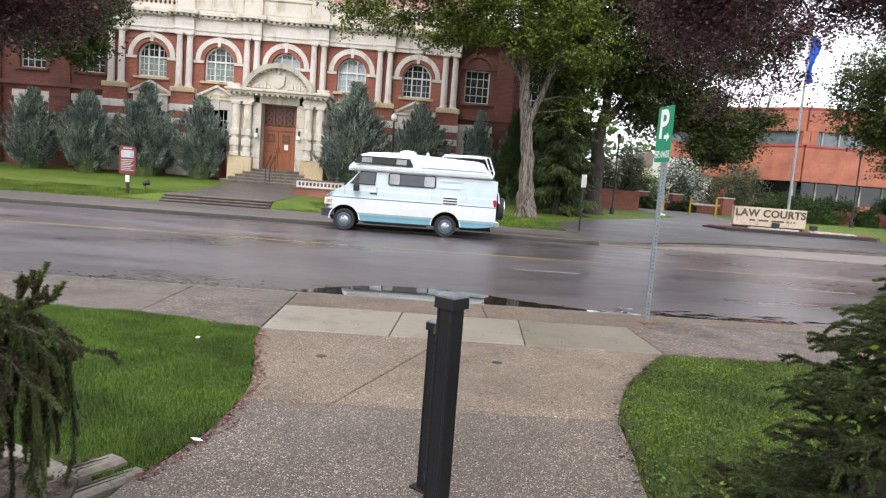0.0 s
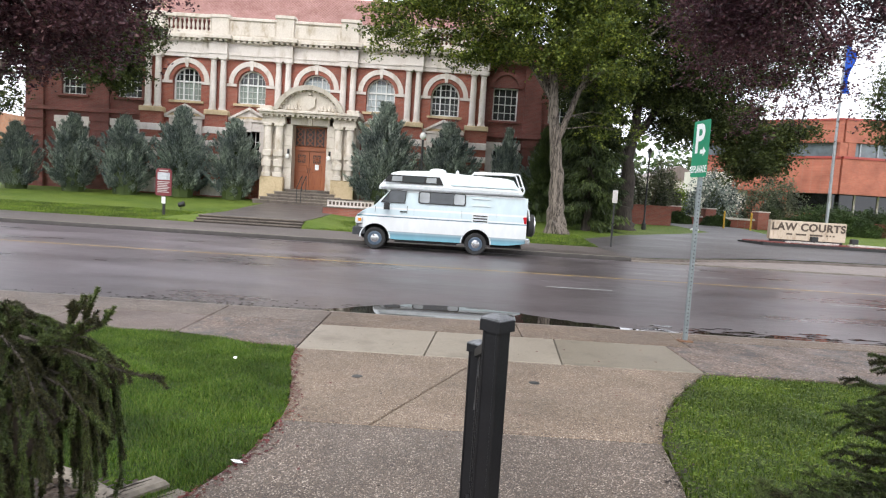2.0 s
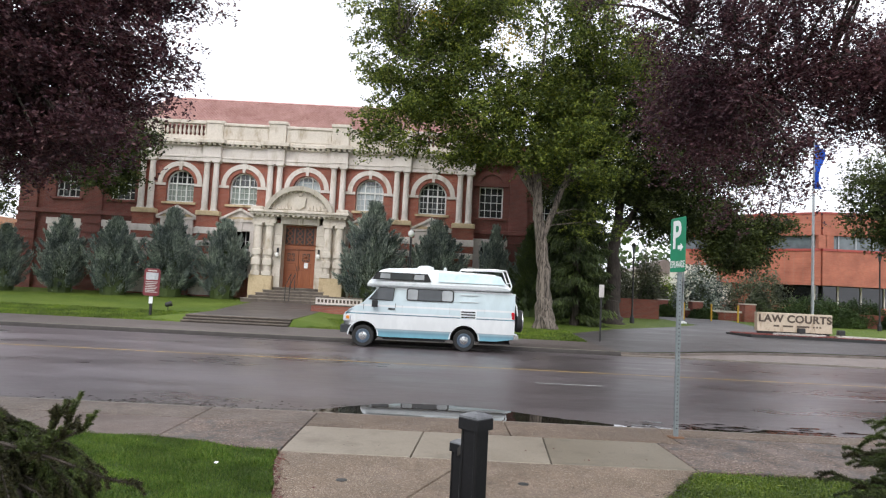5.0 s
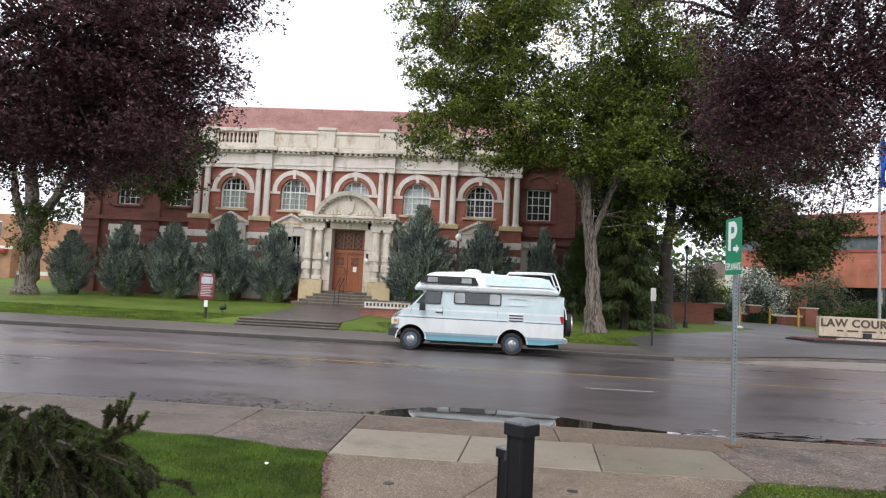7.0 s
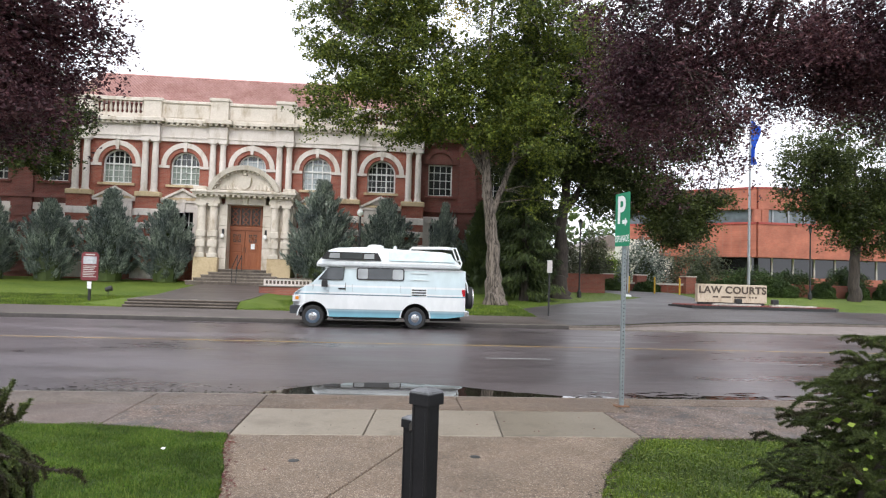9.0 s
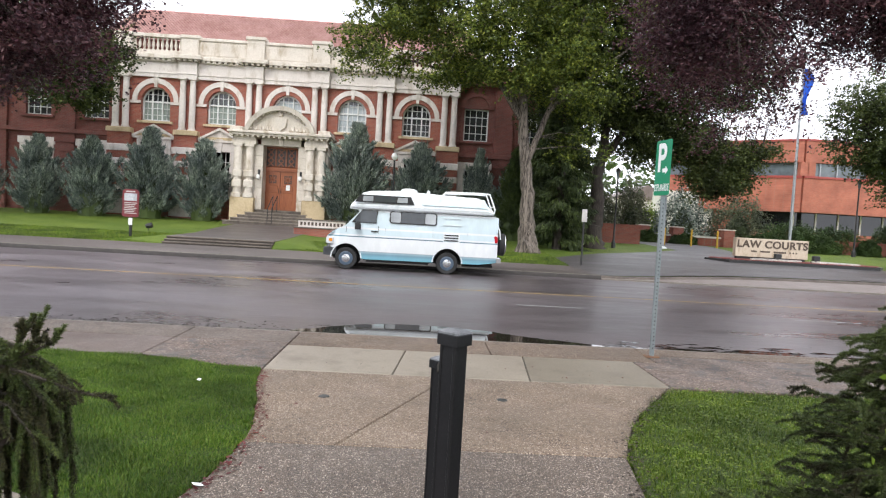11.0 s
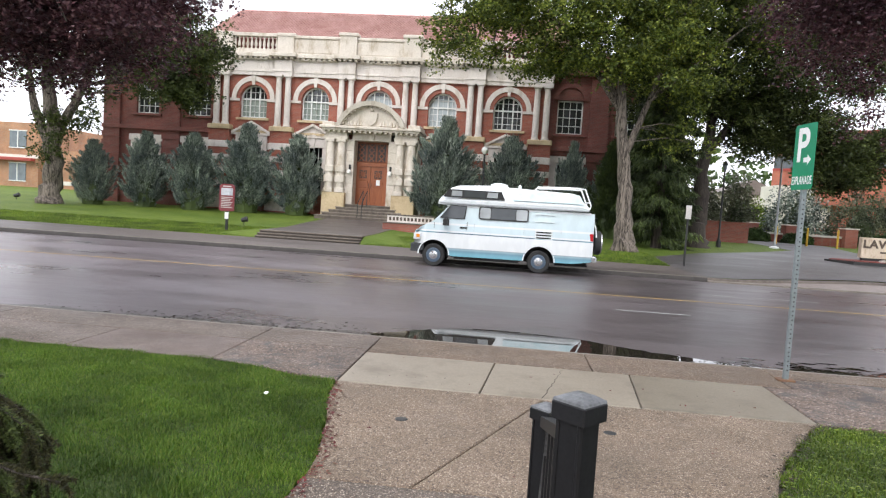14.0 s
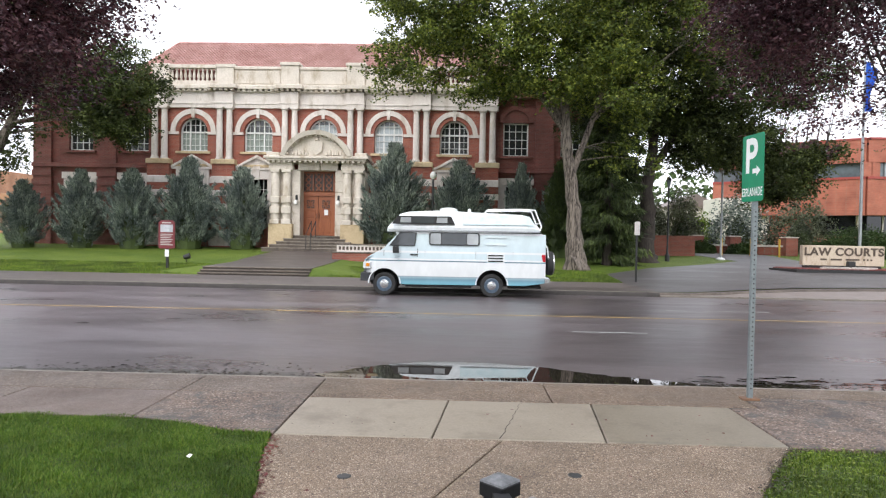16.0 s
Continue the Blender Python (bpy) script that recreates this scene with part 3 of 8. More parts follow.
def kerb(name, pts, w, h, label, material="kerb"):
    """A kerb with a rounded face along a line of (x, y, top)."""
    g = Geo()
    rows = []
    for i, (x, y, t) in enumerate(pts):
        a, b = Vector(pts[max(i - 1, 0)][:2]), Vector(pts[min(i + 1, len(pts) - 1)][:2])
        d = (b - a).normalized(); nx, ny = -d.y, d.x
        prof = [(0, t - h), (0.0, t - 0.03), (0.012, t - 0.008), (0.035, t), (w, t), (w, t - h)]
        rows.append([(x + nx * o, y + ny * o, z) for o, z in prof])
    g.rings(rows)
    return tagged(build(name, g, M[material], True), label, "kerb", kind="structure")


# dark strip painting the near gutter's shadow line and wet dirt, ragged along its outer edge
def silt(x0, x1, seed):
    rs = random.Random(seed)
    n = int((x1 - x0) / 0.12)
    lo, hi, w = [], [], 0.0
    for i in range(n + 1):
        x = x0 + (x1 - x0) * i / n
        w = 0.8 * w + 0.2 * rs.uniform(-0.2, 0.3)
        e = 10.97 + w + rs.uniform(-.02, .02)
        lo.append((x, 10.31, road_z(10.31) + 0.004)); hi.append((x, e, road_z(e) + 0.004))
    tagged(build("gutter_shadow", Geo().rings([lo, [(a[0], 10.7, road_z(10.7) + 0.004) for a in lo], hi], close=False, caps=False), M["silt"]), "dark strip for the shadow line and wet dirt in the gutter", "silt", kind="structure")


silt(-40, -0.9, 5)
silt(11.1, 40, 6)


def kerb_run(name, x0, x1, y, top, flip, step, label):
    """Straight kerb stones with small gaps."""
    x = x0
    while x < x1 - 0.1:
        e = min(x + step, x1)
        ln = [(x + 0.004, y, top), ((x + e) / 2, y, top), (e - 0.004, y, top)]
        if flip:
            ln.reverse()
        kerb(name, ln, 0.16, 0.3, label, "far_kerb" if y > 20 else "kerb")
        x = e


kerb_run("kerb", -60, 60, 10.3, 0.13, True, 6.0, "low worn concrete kerb along the near pavement")
kerb_run("kerb", -60, 7.6, 24.0, 0.08, False, 4.8, "weathered concrete kerb, face toned for shade, along the far pavement")
far_curve = [(7.6, 24.0, .08), (8.6, 24.1, .07), (9.8, 24.5, .09), (11.2, 25.1, .12), (13, 25.7, .16), (15.5, 26.1, .19), (19, 26.3, .21), (26, 26.3, .21), (60, 26.3, .21)]
kerb("kerb", far_curve, 0.16, 0.3, "curved concrete kerb round the driveway mouth", "bend_kerb")

# pale tops of the far kerb stones, worn and coloured as lit from above
x = -60
while x < 7.5:
    e = min(x + 4.8, 7.6)
    tagged(build("kerb_top", Geo().box(x + 0.02, e - 0.02, 24.03, 24.158, 0.06, 0.085, 0.004), M["kerb"]), "worn pale top of the far kerb, toned as lit", "kerb", kind="structure")
    x = e

# far pavement, driveway, walk to the door
sheet("pavement_far", [-60, -20, -8, 0, 7.6], [24.16, 25.2, 26.42], lambda x, y: lawn_z(y) + 0.012 + (0.02 if y < 24.2 else 0), M["walk"], "damp dark concrete pavement beside the far kerb", "pavement")
g = Geo()
g.rings([[(x, 23.98, -0.2), (x, 23.98, -0.012), (x, y + 0.02, max(-0.005, t - 0.085)), (x, y + 0.02, -0.2)] for x, y, t in far_curve])
tagged(build("apron", g, M["grey_concrete"]), "wet concrete apron at the driveway mouth", "pavement", kind="structure")
g = Geo(); g.box(7.6, 60, 23.9, 24.0, -0.2, -0.004)
tagged(build("gutter_strip", g, M["kerb"]), "thin concrete gutter strip across the driveway mouth", "gutter", kind="structure")


def fan(name, poly, lift, material, label, category):
    """A paved patch that follows the rise of the ground."""
    bm = bmesh.new()
    vs = [bm.verts.new((x, y, 0)) for x, y in poly]
    bm.faces.new(vs)
    bmesh.ops.triangulate(bm, faces=bm.faces)
    for _ in range(4):
        bmesh.ops.subdivide_edges(bm, edges=[e for e in bm.edges if e.calc_length() > 1.5], cuts=1, use_grid_fill=True)
    bmesh.ops.triangulate(bm, faces=bm.faces)
    for v in bm.verts:
        v.co.z = lawn_z(v.co.y) + lift
    bmesh.ops.recalc_face_normals(bm, faces=bm.faces)
    me = bpy.data.meshes.new(name); bm.to_mesh(me); bm.free()
    for p in me.polygons:
        if p.normal.z < 0:
            p.flip()
    me.materials.append(material); me.shade_smooth()
    return tagged(new(name, me), label, category, kind="structure")


fan("driveway", [(7.62, 24.2), (8.6, 24.3), (9.8, 24.7), (11.2, 25.3), (13, 25.9), (15.5, 26.3), (19, 26.5), (60, 26.5), (60, 31), (24, 31.5), (21, 33), (19.2, 38), (19.4, 42), (17, 46), (14.8, 47), (14.6, 41), (15.6, 37), (13, 34.6), (9.6, 32.2), (7.0, 29.3), (7.0, 26.4)],
    0.02, M["drive"], "damp asphalt driveway beside the courthouse lawn", "driveway")

# ---------- near side: path, pavement, lawns ----------
def slab(name, poly, material, parent, z=0.15, b=0.008):
    """A paving slab with eased edges."""
    c = Vector((sum(p[0] for p in poly) / len(poly), sum(p[1] for p in poly) / len(poly)))
    def shrink(d):
        out = []
        n = len(poly)
        for i in range(n):
            p, a, q = Vector(poly[i]), Vector(poly[i - 1]), Vector(poly[(i + 1) % n])
            e1, e2 = (p - a).normalized(), (q - p).normalized()
            n1, n2 = Vector((-e1.y, e1.x)), Vector((-e2.y, e2.x))
            k = (n1 + n2) / max(0.3, 1 + n1.dot(n2))
            out.append(p + k * d)
        return out
    o, i2 = shrink(0.006), shrink(0.006 + b)
    g = Geo()
    g.rings([[(p.x, p.y, z - 0.12) for p in o], [(p.x, p.y, z - b) for p in o], [(p.x, p.y, z) for p in i2]])
    ob = build(name, g, material)
    ob.parent = parent
    return ob


pav = tagged(build("pavement_near", Geo().box(-60, 60, 8.02, 10.14, -0.2, 0.115), M["joint"]), "near pavement of concrete and pebble slabs", "pavement", kind="structure")
X0, X1 = -0.43, 3.8
for a0, a1, b0, b1, mt in ((X0, X0, 0.89, 1.0, "concrete"), (0.89, 1.0, 2.32, 2.43, "concrete"), (2.32, 2.43, X1, X1, "damp_concrete")):
    slab("slab", [(a0, 8.05), (b0, 8.05), (b1, 9.27), (a1, 9.27)], M[mt], pav)
for a, b in ((X0, 2.05), (2.05, X1 + 0.3)):
    slab("slab", [(a, 9.27), (b, 9.27), (b, 10.14), (a, 10.14)], M["strip"], pav)
slab("slab", [(-1.82, 8.42), (X0, 8.05), (X0, 9.4), (-1.82, 9.4)], M["worn_path"], pav)
slab("slab", [(-1.82, 9.4), (X0, 9.4), (X0, 10.14), (-1.82, 10.14)], M["side_path"], pav)
slab("slab", [(-3.4, 8.42), (-1.82, 8.42), (-1.82, 9.4), (-3.4, 9.4)], M["side_concrete"], pav)
slab("slab", [(-5.2, 9.4), (-1.82, 9.4), (-1.82, 10.14), (-5.2, 10.14)], M["side_path"], pav)
slab("slab", [(-5.2, 8.42), (-3.4, 8.42), (-3.4, 9.4), (-5.2, 9.4)], M["side_path"], pav)
x = -5.2
for k in range(10):
    slab("slab", [(x - 2.4, 8.42), (x, 8.42), (x, 10.14), (x - 2.4, 10.14)], M["grey_concrete" if k % 2 else "side_path"], pav)
    x -= 2.4
slab("slab", [(X1, 8.05), (7.0, 8.05), (7.0, 9.7), (X1 + 0.3, 9.7), (X1 + 0.3, 9.27), (X1, 9.27)], M["worn_path"], pav)
slab("slab", [(X1 + 0.3, 9.7), (7.0, 9.7), (7.0, 10.14), (X1 + 0.3, 10.14)], M["strip"], pav)
x = 7.0
for k in range(8):
    slab("slab", [(x, 8.05), (x + 3, 8.05), (x + 3, 10.14), (x, 10.14)], M["worn_path" if k % 2 == 0 else "side_path"], pav)
    x += 3

# hairline crack running on from the path's joint across the smooth slab
rng_c = random.Random(31)
lo, hi = [], []
for i in range(19):
    q = i / 18
    cx, cy, cw = 1.46 + 0.26 * q + rng_c.uniform(-.012, .012), 8.07 + 1.15 * q, 0.005 * (1 - 0.6 * q)
    lo.append((cx - cw, cy, 0.1515)); hi.append((cx + cw, cy, 0.1515))
part("crack", Geo().rings([lo, hi], close=False, caps=False), M["joint"], pav)

L_EDGE = [(4.55, -0.32), (5.05, -0.17), (5.4, -0.09), (6.16, -0.05), (7.0, -0.22), (7.58, -0.38), (8.03, -0.43)]
R_EDGE = [(4.3, 2.42), (4.9, 2.47), (5.27, 2.56), (6.04, 2.67), (6.89, 3.02), (7.5, 3.4), (8.03, 3.78)]
l_edge = lambda y: float(np.interp(y, [p[0] for p in L_EDGE], [p[1] for p in L_EDGE]))
r_edge = lambda y: float(np.interp(y, [p[0] for p in R_EDGE], [p[1] for p in R_EDGE]))
pth = tagged(build("path", Geo().prism([(l_edge(y), y) for y in (8.04, 7.0, 6.0, 5.0, 4.2)] + [(r_edge(y), y) for y in (4.2, 5, 6, 7, 8.04)], -0.2, 0.11), M["joint"]), "pebble-finish concrete path between two lawns", "path", kind="structure")


def path_piece(y0, y1, a=None, b=None, mt="path"):
    ys = [y0 + (y1 - y0) * i / 6 for i in range(7)]
    left = [(l_edge(y) if a is None else a(y), y) for y in ys]
    right = [(r_edge(y) if b is None else b(y), y) for y in ys]
    slab("slab", right + left[::-1], M[mt], pth)


seam = lambda y: 0.58 + (y - 5.98) * 0.43
path_piece(5.98, 8.04, None, seam)
path_piece(5.98, 8.04, seam, None)
path_piece(4.0, 5.98, None, None, "wet_path")

# landing under the viewer and two steps down to the path
tagged(build("landing", Geo().box(-0.4, 2.45, -6, 3.75, -0.2, 0.3, 0.02), M["path"]), "raised pebble-finish landing", "landing", kind="structure")
tagged(build("step", Geo().box(-0.4, 2.45, 3.75, 4.1, -0.2, 0.225, 0.015), M["path"]), "pebble-finish step", "step", kind="structure")
for nm, x0, x1 in (("bed_left", -9, -0.4), ("bed_right", 2.45, 10)):
    tagged(build(nm, Geo().box(x0, x1, -6, 4.5, -0.2, 0.13 if x0 < 0 else 0.3), M["soil"]), "planting bed of dark bark mulch", "planting bed", kind="structure")


def blades(name, n, region, label, zf, seed, size=(0.05, 0.09), width=0.004, material="grass_blade"):
    """Grass: leaning single blades over a region given by a test."""
    rng = np.random.default_rng(seed)
    x0, x1, y0, y1, ok = region
    P = np.stack([rng.uniform(x0, x1, n), rng.uniform(y0, y1, n)], 1)
    P = P[ok(P[:, 0], P[:, 1])]
    n = len(P)
    z = zf(P[:, 0], P[:, 1])
    tuft = np.sin(P[:, 0] * 9 + 2 * np.sin(P[:, 1] * 7)) * 0.15 + np.sin(P[:, 1] * 13 + P[:, 0] * 5) * 0.12 + 1
    h = rng.uniform(*size, n) * tuft
    a = rng.uniform(0, 2 * np.pi, n); lean = rng.uniform(0.1, 0.75, n) * h
    w = width * rng.uniform(0.7, 1.4, n)
    dx, dy = np.cos(a), np.sin(a)
    base = np.stack([P[:, 0], P[:, 1], z - 0.01], 1)
    side = np.stack([-dy * w, dx * w, 0 * w], 1)
    mid = base + np.stack([dx * lean * .35, dy * lean * .35, h * .6], 1)
    tip = base + np.stack([dx * lean, dy * lean, h], 1)
    v = np.concatenate([base - side, base + side, mid + side * .8, mid - side * .8, tip])
    i = np.arange(n)
    f = np.concatenate([np.stack([i, i + n, i + 2 * n], 1), np.stack([i, i + 2 * n, i + 3 * n], 1), np.stack([i + 3 * n, i + 2 * n, i + 4 * n], 1)])
    return tagged(fast(name, v, f, M[material]), label, "grass", kind="stuff")


le = lambda y: np.interp(y, [p[0] for p in L_EDGE], [p[1] for p in L_EDGE])
re = lambda y: np.interp(y, [p[0] for p in R_EDGE], [p[1] for p in R_EDGE])
top_l = lambda x: np.interp(x, [-6, -1.8, -0.43], [8.42, 8.45, 8.03])
tagged(build("lawn_left", Geo().prism([(l_edge(y) - 0.02, y) for y in (4.75, 5.4, 6.2, 7.0, 7.6, 8.0)] + [(-1.6, 8.4), (-12, 8.4), (-12, 4.75)], -0.1, 0.135), M["lush_turf"]), "lush clipped lawn bordering the path", "lawn", kind="structure")
tagged(build("lawn_right", Geo().prism([(12, 8.03), (3.8, 8.03)] + [(r_edge(y) + 0.03, y) for y in (7.5, 6.9, 6.0, 5.3, 4.4)] + [(12, 4.4)], -0.1, 0.125), M["lush_turf"]), "weedy lawn with bare spots bordering the path", "lawn", kind="structure")
blades("grass", 420000, (-5.5, 0.05, 4.75, 8.5, lambda x, y: (y > 4.72 - 0.36 * (x + 0.45)) & (x < le(y) + 0.02 * np.sin(y * 21)) & (y < top_l(x) + 0.03 * np.sin(x * 9))), "thick bright green lawn grass", lambda x, y: 0.13 + 0 * x, 5, (0.026, 0.048), 0.0024, "lush_blade")
blades("grass", 150000, (2.35, 7.5, 4.4, 8.1, lambda x, y: (x > re(y) - 0.04 * np.sin(y * 17)) & (y < 8.03 + 0.03 * np.sin(x * 8))), "patchy weedy lawn grass", lambda x, y: 0.12 + 0 * x, 6, (0.02, 0.055), 0.0032, "weed_blade")
blades("grass", 80000, (-26, 7.0, 26.45, 30.5, lambda x, y: ~((x > -8.9) & (x < -4.5))), "short green grass of the courthouse lawn", lambda x, y: np.interp(y, [23.9, 26.4, 41], [0.04, 0.2, 0.95]), 7, (0.05, 0.09), 0.01)


def litter(name, n, place, size, material, label, seed):
    """Small fallen leaves or crumbs lying about."""
    rng = np.random.default_rng(seed)
    V, F = [], []
    for k in range(n):
        x, y, z = place(rng)
        s, a = rng.uniform(*size), rng.uniform(0, 6.28)
        c, d = np.cos(a) * s, np.sin(a) * s
        up = rng.uniform(0.0, 0.4) * s
        o = len(V)
        V += [(x - c, y - d, z), (x - d * .45, y + c * .45, z + up), (x + c, y + d, z + up * .4), (x + d * .45, y - c * .45, z)]
        F.append((o, o + 1, o + 2, o + 3))
    return tagged(fast(name, np.array(V), np.array(F), M[material]), label, "litter", kind="stuff")


def along_left(rng):
    y = rng.uniform(4.7, 8.0)
    return l_edge(y) + abs(rng.normal(0, 0.05)) + 0.005, y, 0.156


litter("fallen_leaves", 400, along_left, (0.008, 0.024), "red_leaf", "dry reddish leaves along the lawn edge", 11)
litter("fallen_leaves", 60, lambda r: (r.uniform(0, 3.4), r.uniform(4.8, 10), 0.156), (0.008, 0.022), "red_leaf", "a few fallen leaves on the path", 12)
litter("gutter_litter", 1500, lambda r: (r.normal(-2.4, 1.4), 10.4 + abs(r.normal(0, 0.4)), 0.006), (0.01, 0.045), "debris", "wet leaf litter washed along the gutter", 13)
litter("gutter_litter", 420, lambda r: (r.normal(5.6, 1.1), 10.45 + abs(r.normal(0, 0.4)), 0.016), (0.012, 0.045), "debris", "wet leaf litter at the puddle's edge", 14)
litter("weed", 4500, lambda r: (lambda y: (r_edge(y) + 0.02 + abs(r.normal(0, 1.3)), y, 0.15 + r.uniform(0, 0.04)))(r.uniform(4.5, 8.0)), (0.007, 0.02), "weed_blade", "low clover and weeds in the lawn", 19)
litter("bark_chip", 1400, lambda r: (r.uniform(-2.2, -0.5), r.uniform(3.9, 4.85), 0.17 + r.uniform(0, 0.02)), (0.012, 0.035), "debris", "shredded bark mulch pieces", 18)
litter("path_crumbs", 700, lambda r: (lambda y: (r_edge(y) + r.normal(0.02, 0.06), y, 0.157))(r.uniform(4.4, 8.0)), (0.006, 0.02), "debris", "dark soil crumbs along the ragged lawn edge", 21)
litter("path_crumbs", 260, lambda r: (r.uniform(-0.4, 4.2), r.uniform(4.3, 10), 0.156), (0.004, 0.012), "debris", "specks of soil and leaf on the slabs", 22)
litter("gutter_litter", 140, lambda r: (r.normal(7.0, 2.0), 10.5 + abs(r.normal(0, 0.45)), 0.012), (0.012, 0.05), "debris", "dark mud flecks in the shallow puddle", 23)
litter("paper_scrap", 1, lambda r: (-0.82, 7.33, 0.2), (0.05, 0.05), "white_paint", "crumpled scrap of white paper on grass", 15)
litter("paper_scrap", 1, lambda r: (-0.1, 5.2, 0.17), (0.05, 0.05), "white_paint", "crumpled scrap of white paper by the path", 16)
for x, y in ((0.33, 7.16), (1.93, 7.3)):
    g = Geo(); g.lathe(x, y, [(0.05, 0.14), (0.05, 0.152), (0.042, 0.155), (0.0, 0.155)], 18)
    tagged(build("survey_cover", g, M["iron"]), "small dark metal cover set in the path", "cover")

# timber edging of the left bed
t = thing("timber_edging", (-0.52, 4.64, 0.065), "three weathered split timbers stepped at the corner of the lawn", "edging")
for ax, ay, bx, by, z, w in ((-0.16, -0.02, 0.1, 0.3, 0.1, 0.075), (0.0, -0.1, 0.26, 0.22, 0.075, 0.07), (0.15, -0.16, 0.4, 0.17, 0.045, 0.06)):
    d = (Vector((bx, by)) - Vector((ax, ay))).normalized(); q = Vector((-d.y, d.x)) * w
    a, b = Vector((ax, ay)), Vector((bx, by))
    rows = []
    for o, zz in ((0.0, -0.2), (0.0, z - 0.02), (0.016, z)):
        q2 = q * (1 - o / w)
        rows.append([(*(a - q2 + d * o), zz), (*(b - q2 - d * o), zz + 0.012), (*(b + q2 - d * o), zz), (*(a + q2 + d * o), zz - 0.014)])
    bm_t = part("beam", Geo().rings(rows), M["timber"], t)
    for e in (-0.3, 0.35):
        c0, c1 = a + q * e + d * 0.03, b + q * e * 0.7 - d * 0.05
        part("split", Geo().prism([tuple(c0 - q * .03), tuple(c1 - q * .02), tuple(c1 + q * .03), tuple(c0 + q * .04)], z - 0.01, z + 0.005), M["joint"], bm_t)
tagged(build("mulch_bank", Geo().prism([(-9, 4.4), (-0.42, 4.4), (-0.5, 4.66), (-0.9, 4.86), (-1.4, 5.05), (-2.6, 5.4), (-9, 5.6)], -0.1, 0.165), M["soil"]), "dark bark mulch behind the log edging", "planting bed", kind="structure")
lg = thing("log_edging", (-1.4, 5.1, 0.1), "round grey log edging the mulch bed", "edging")
part("log", Geo().tube([(-1.2, 0.35, 0.02), (0, 0, 0.04), (0.5, -0.22, 0.04), (0.84, -0.42, 0.03)], 0.065, 10), M["timber"], lg, smooth=True)

# ---------- railing with two posts ----------
def rail_post(parent, y, base, top):
    """A square post set cornerwise to the rail, with a low pyramid cap."""
    set_cornerwise = pose(0, y, 0, 0, 0, -42)
    p = part("post", Geo().box(-0.036, 0.036, -0.036, 0.036, base, top - 0.05, 0.005), M["post"], parent)
    for s, q in ((-1, -1), (1, -1)):
        part("corner_bead", Geo().box(s * 0.03 - 0.005, s * 0.03 + 0.005, -0.04, -0.034, base, top - 0.055, 0.002), M["post"], p)
    c = part("post_cap", Geo().box(-0.047, 0.047, -0.047, 0.047, top - 0.055, top - 0.012, 0.004), M["post"], parent)
    g = Geo()
    g.rings([[(sx * q, sy * q, z) for sx, sy in ((-1, -1), (1, -1), (1, 1), (-1, 1))] for q, z in ((0.045, top - 0.013), (0.043, top - 0.007), (0.022, top + 0.004), (0.006, top + 0.007))])
    part("cap_plate", g, M["cap"], c, "worn grey cap plate")
    b = part("base_plate", Geo().box(-0.065, 0.065, -0.065, 0.065, base, base + 0.012, 0.004), M["post"], parent)
    for ob in (p, c, b):
        ob.matrix_basis = set_cornerwise


rail = thing("handrail", (1.245, 3.85, 0.0), "black metal handrail with two square posts", "handrail")
rail_post(rail, 0.0, 0.225, 1.375)
rail_post(rail, 0.95, 0.15, 1.065)
sl = -0.27 / 0.95
part("top_rail", Geo().rings([[(-0.025, y, 1.25 + y * sl), (0.025, y, 1.25 + y * sl), (0.025, y, 1.29 + y * sl), (-0.025, y, 1.29 + y * sl)] for y in (0.05, 0.9)]), M["post"], rail)
part("bottom_rail", Geo().rings([[(-0.02, y, 0.5 + y * sl), (0.02, y, 0.5 + y * sl), (0.02, y, 0.53 + y * sl), (-0.02, y, 0.53 + y * sl)] for y in (0.05, 0.9)]), M["post"], rail)
for k in range(7):
    y = 0.14 + k * 0.112
    part("baluster", Geo().box(-0.009, 0.009, y - 0.009, y + 0.009, 0.53 + y * sl, 1.25 + y * sl), M["post"], rail)
part("gusset", Geo().rings([[(-0.012, 0.9, 1.03), (0.012, 0.9, 1.03)], [(-0.012, 0.74, 1.05), (0.012, 0.74, 1.05)], [(-0.012, 0.9, 0.72), (0.012, 0.9, 0.72)]], close=False, caps=False), M["cap"], rail)

# ---------- parking sign ----------
ps = thing("parking_sign", (4.16, 9.62, 0.15), "green and white parking sign on a perforated steel post", "street sign")
part("pole", Geo().box(-0.025, 0.025, -0.025, 0.025, -0.1, 2.78, 0.004), plain("weathered_post_steel", (0.16, 0.19, 0.2), (0.28, 0.31, 0.32), 40, 6, 0.5, 0.1, 0.001, metal=0.4), ps)
for k in range(38):
    part("hole", Geo().disc((0, -0.0262, 0.12 + k * 0.05), 0, 0.008, 0.001, 8), M["iron"], ps)
part("base_flange", Geo().box(-0.09, 0.09, -0.06, 0.06, 0.0, 0.02, 0.006), plain("rusty_steel", (0.1, 0.05, 0.03), (0.2, 0.11, 0.06), 40, 5, 0.8, 0.4, 0.004), ps)
g = Geo(); W2, H2, R = 0.19, 0.35, 0.028
out = []
for cx, cz, a0 in ((W2 - R, H2 - R, 0), (-W2 + R, H2 - R, 90), (-W2 + R, -H2 + R, 180), (W2 - R, -H2 + R, 270)):
    out += [(cx + R * math.cos(radians(a0 + q)), cz + R * math.sin(radians(a0 + q))) for q in (0, 30, 60, 90)]
g.slabxz(out, -0.0025, 0.0025)
bd = part("board", g, M["green_sign"], ps, "green sheet with rounded corners")
bd.matrix_basis = pose(-0.03, 0.0, 2.43, 0, 0, -82)
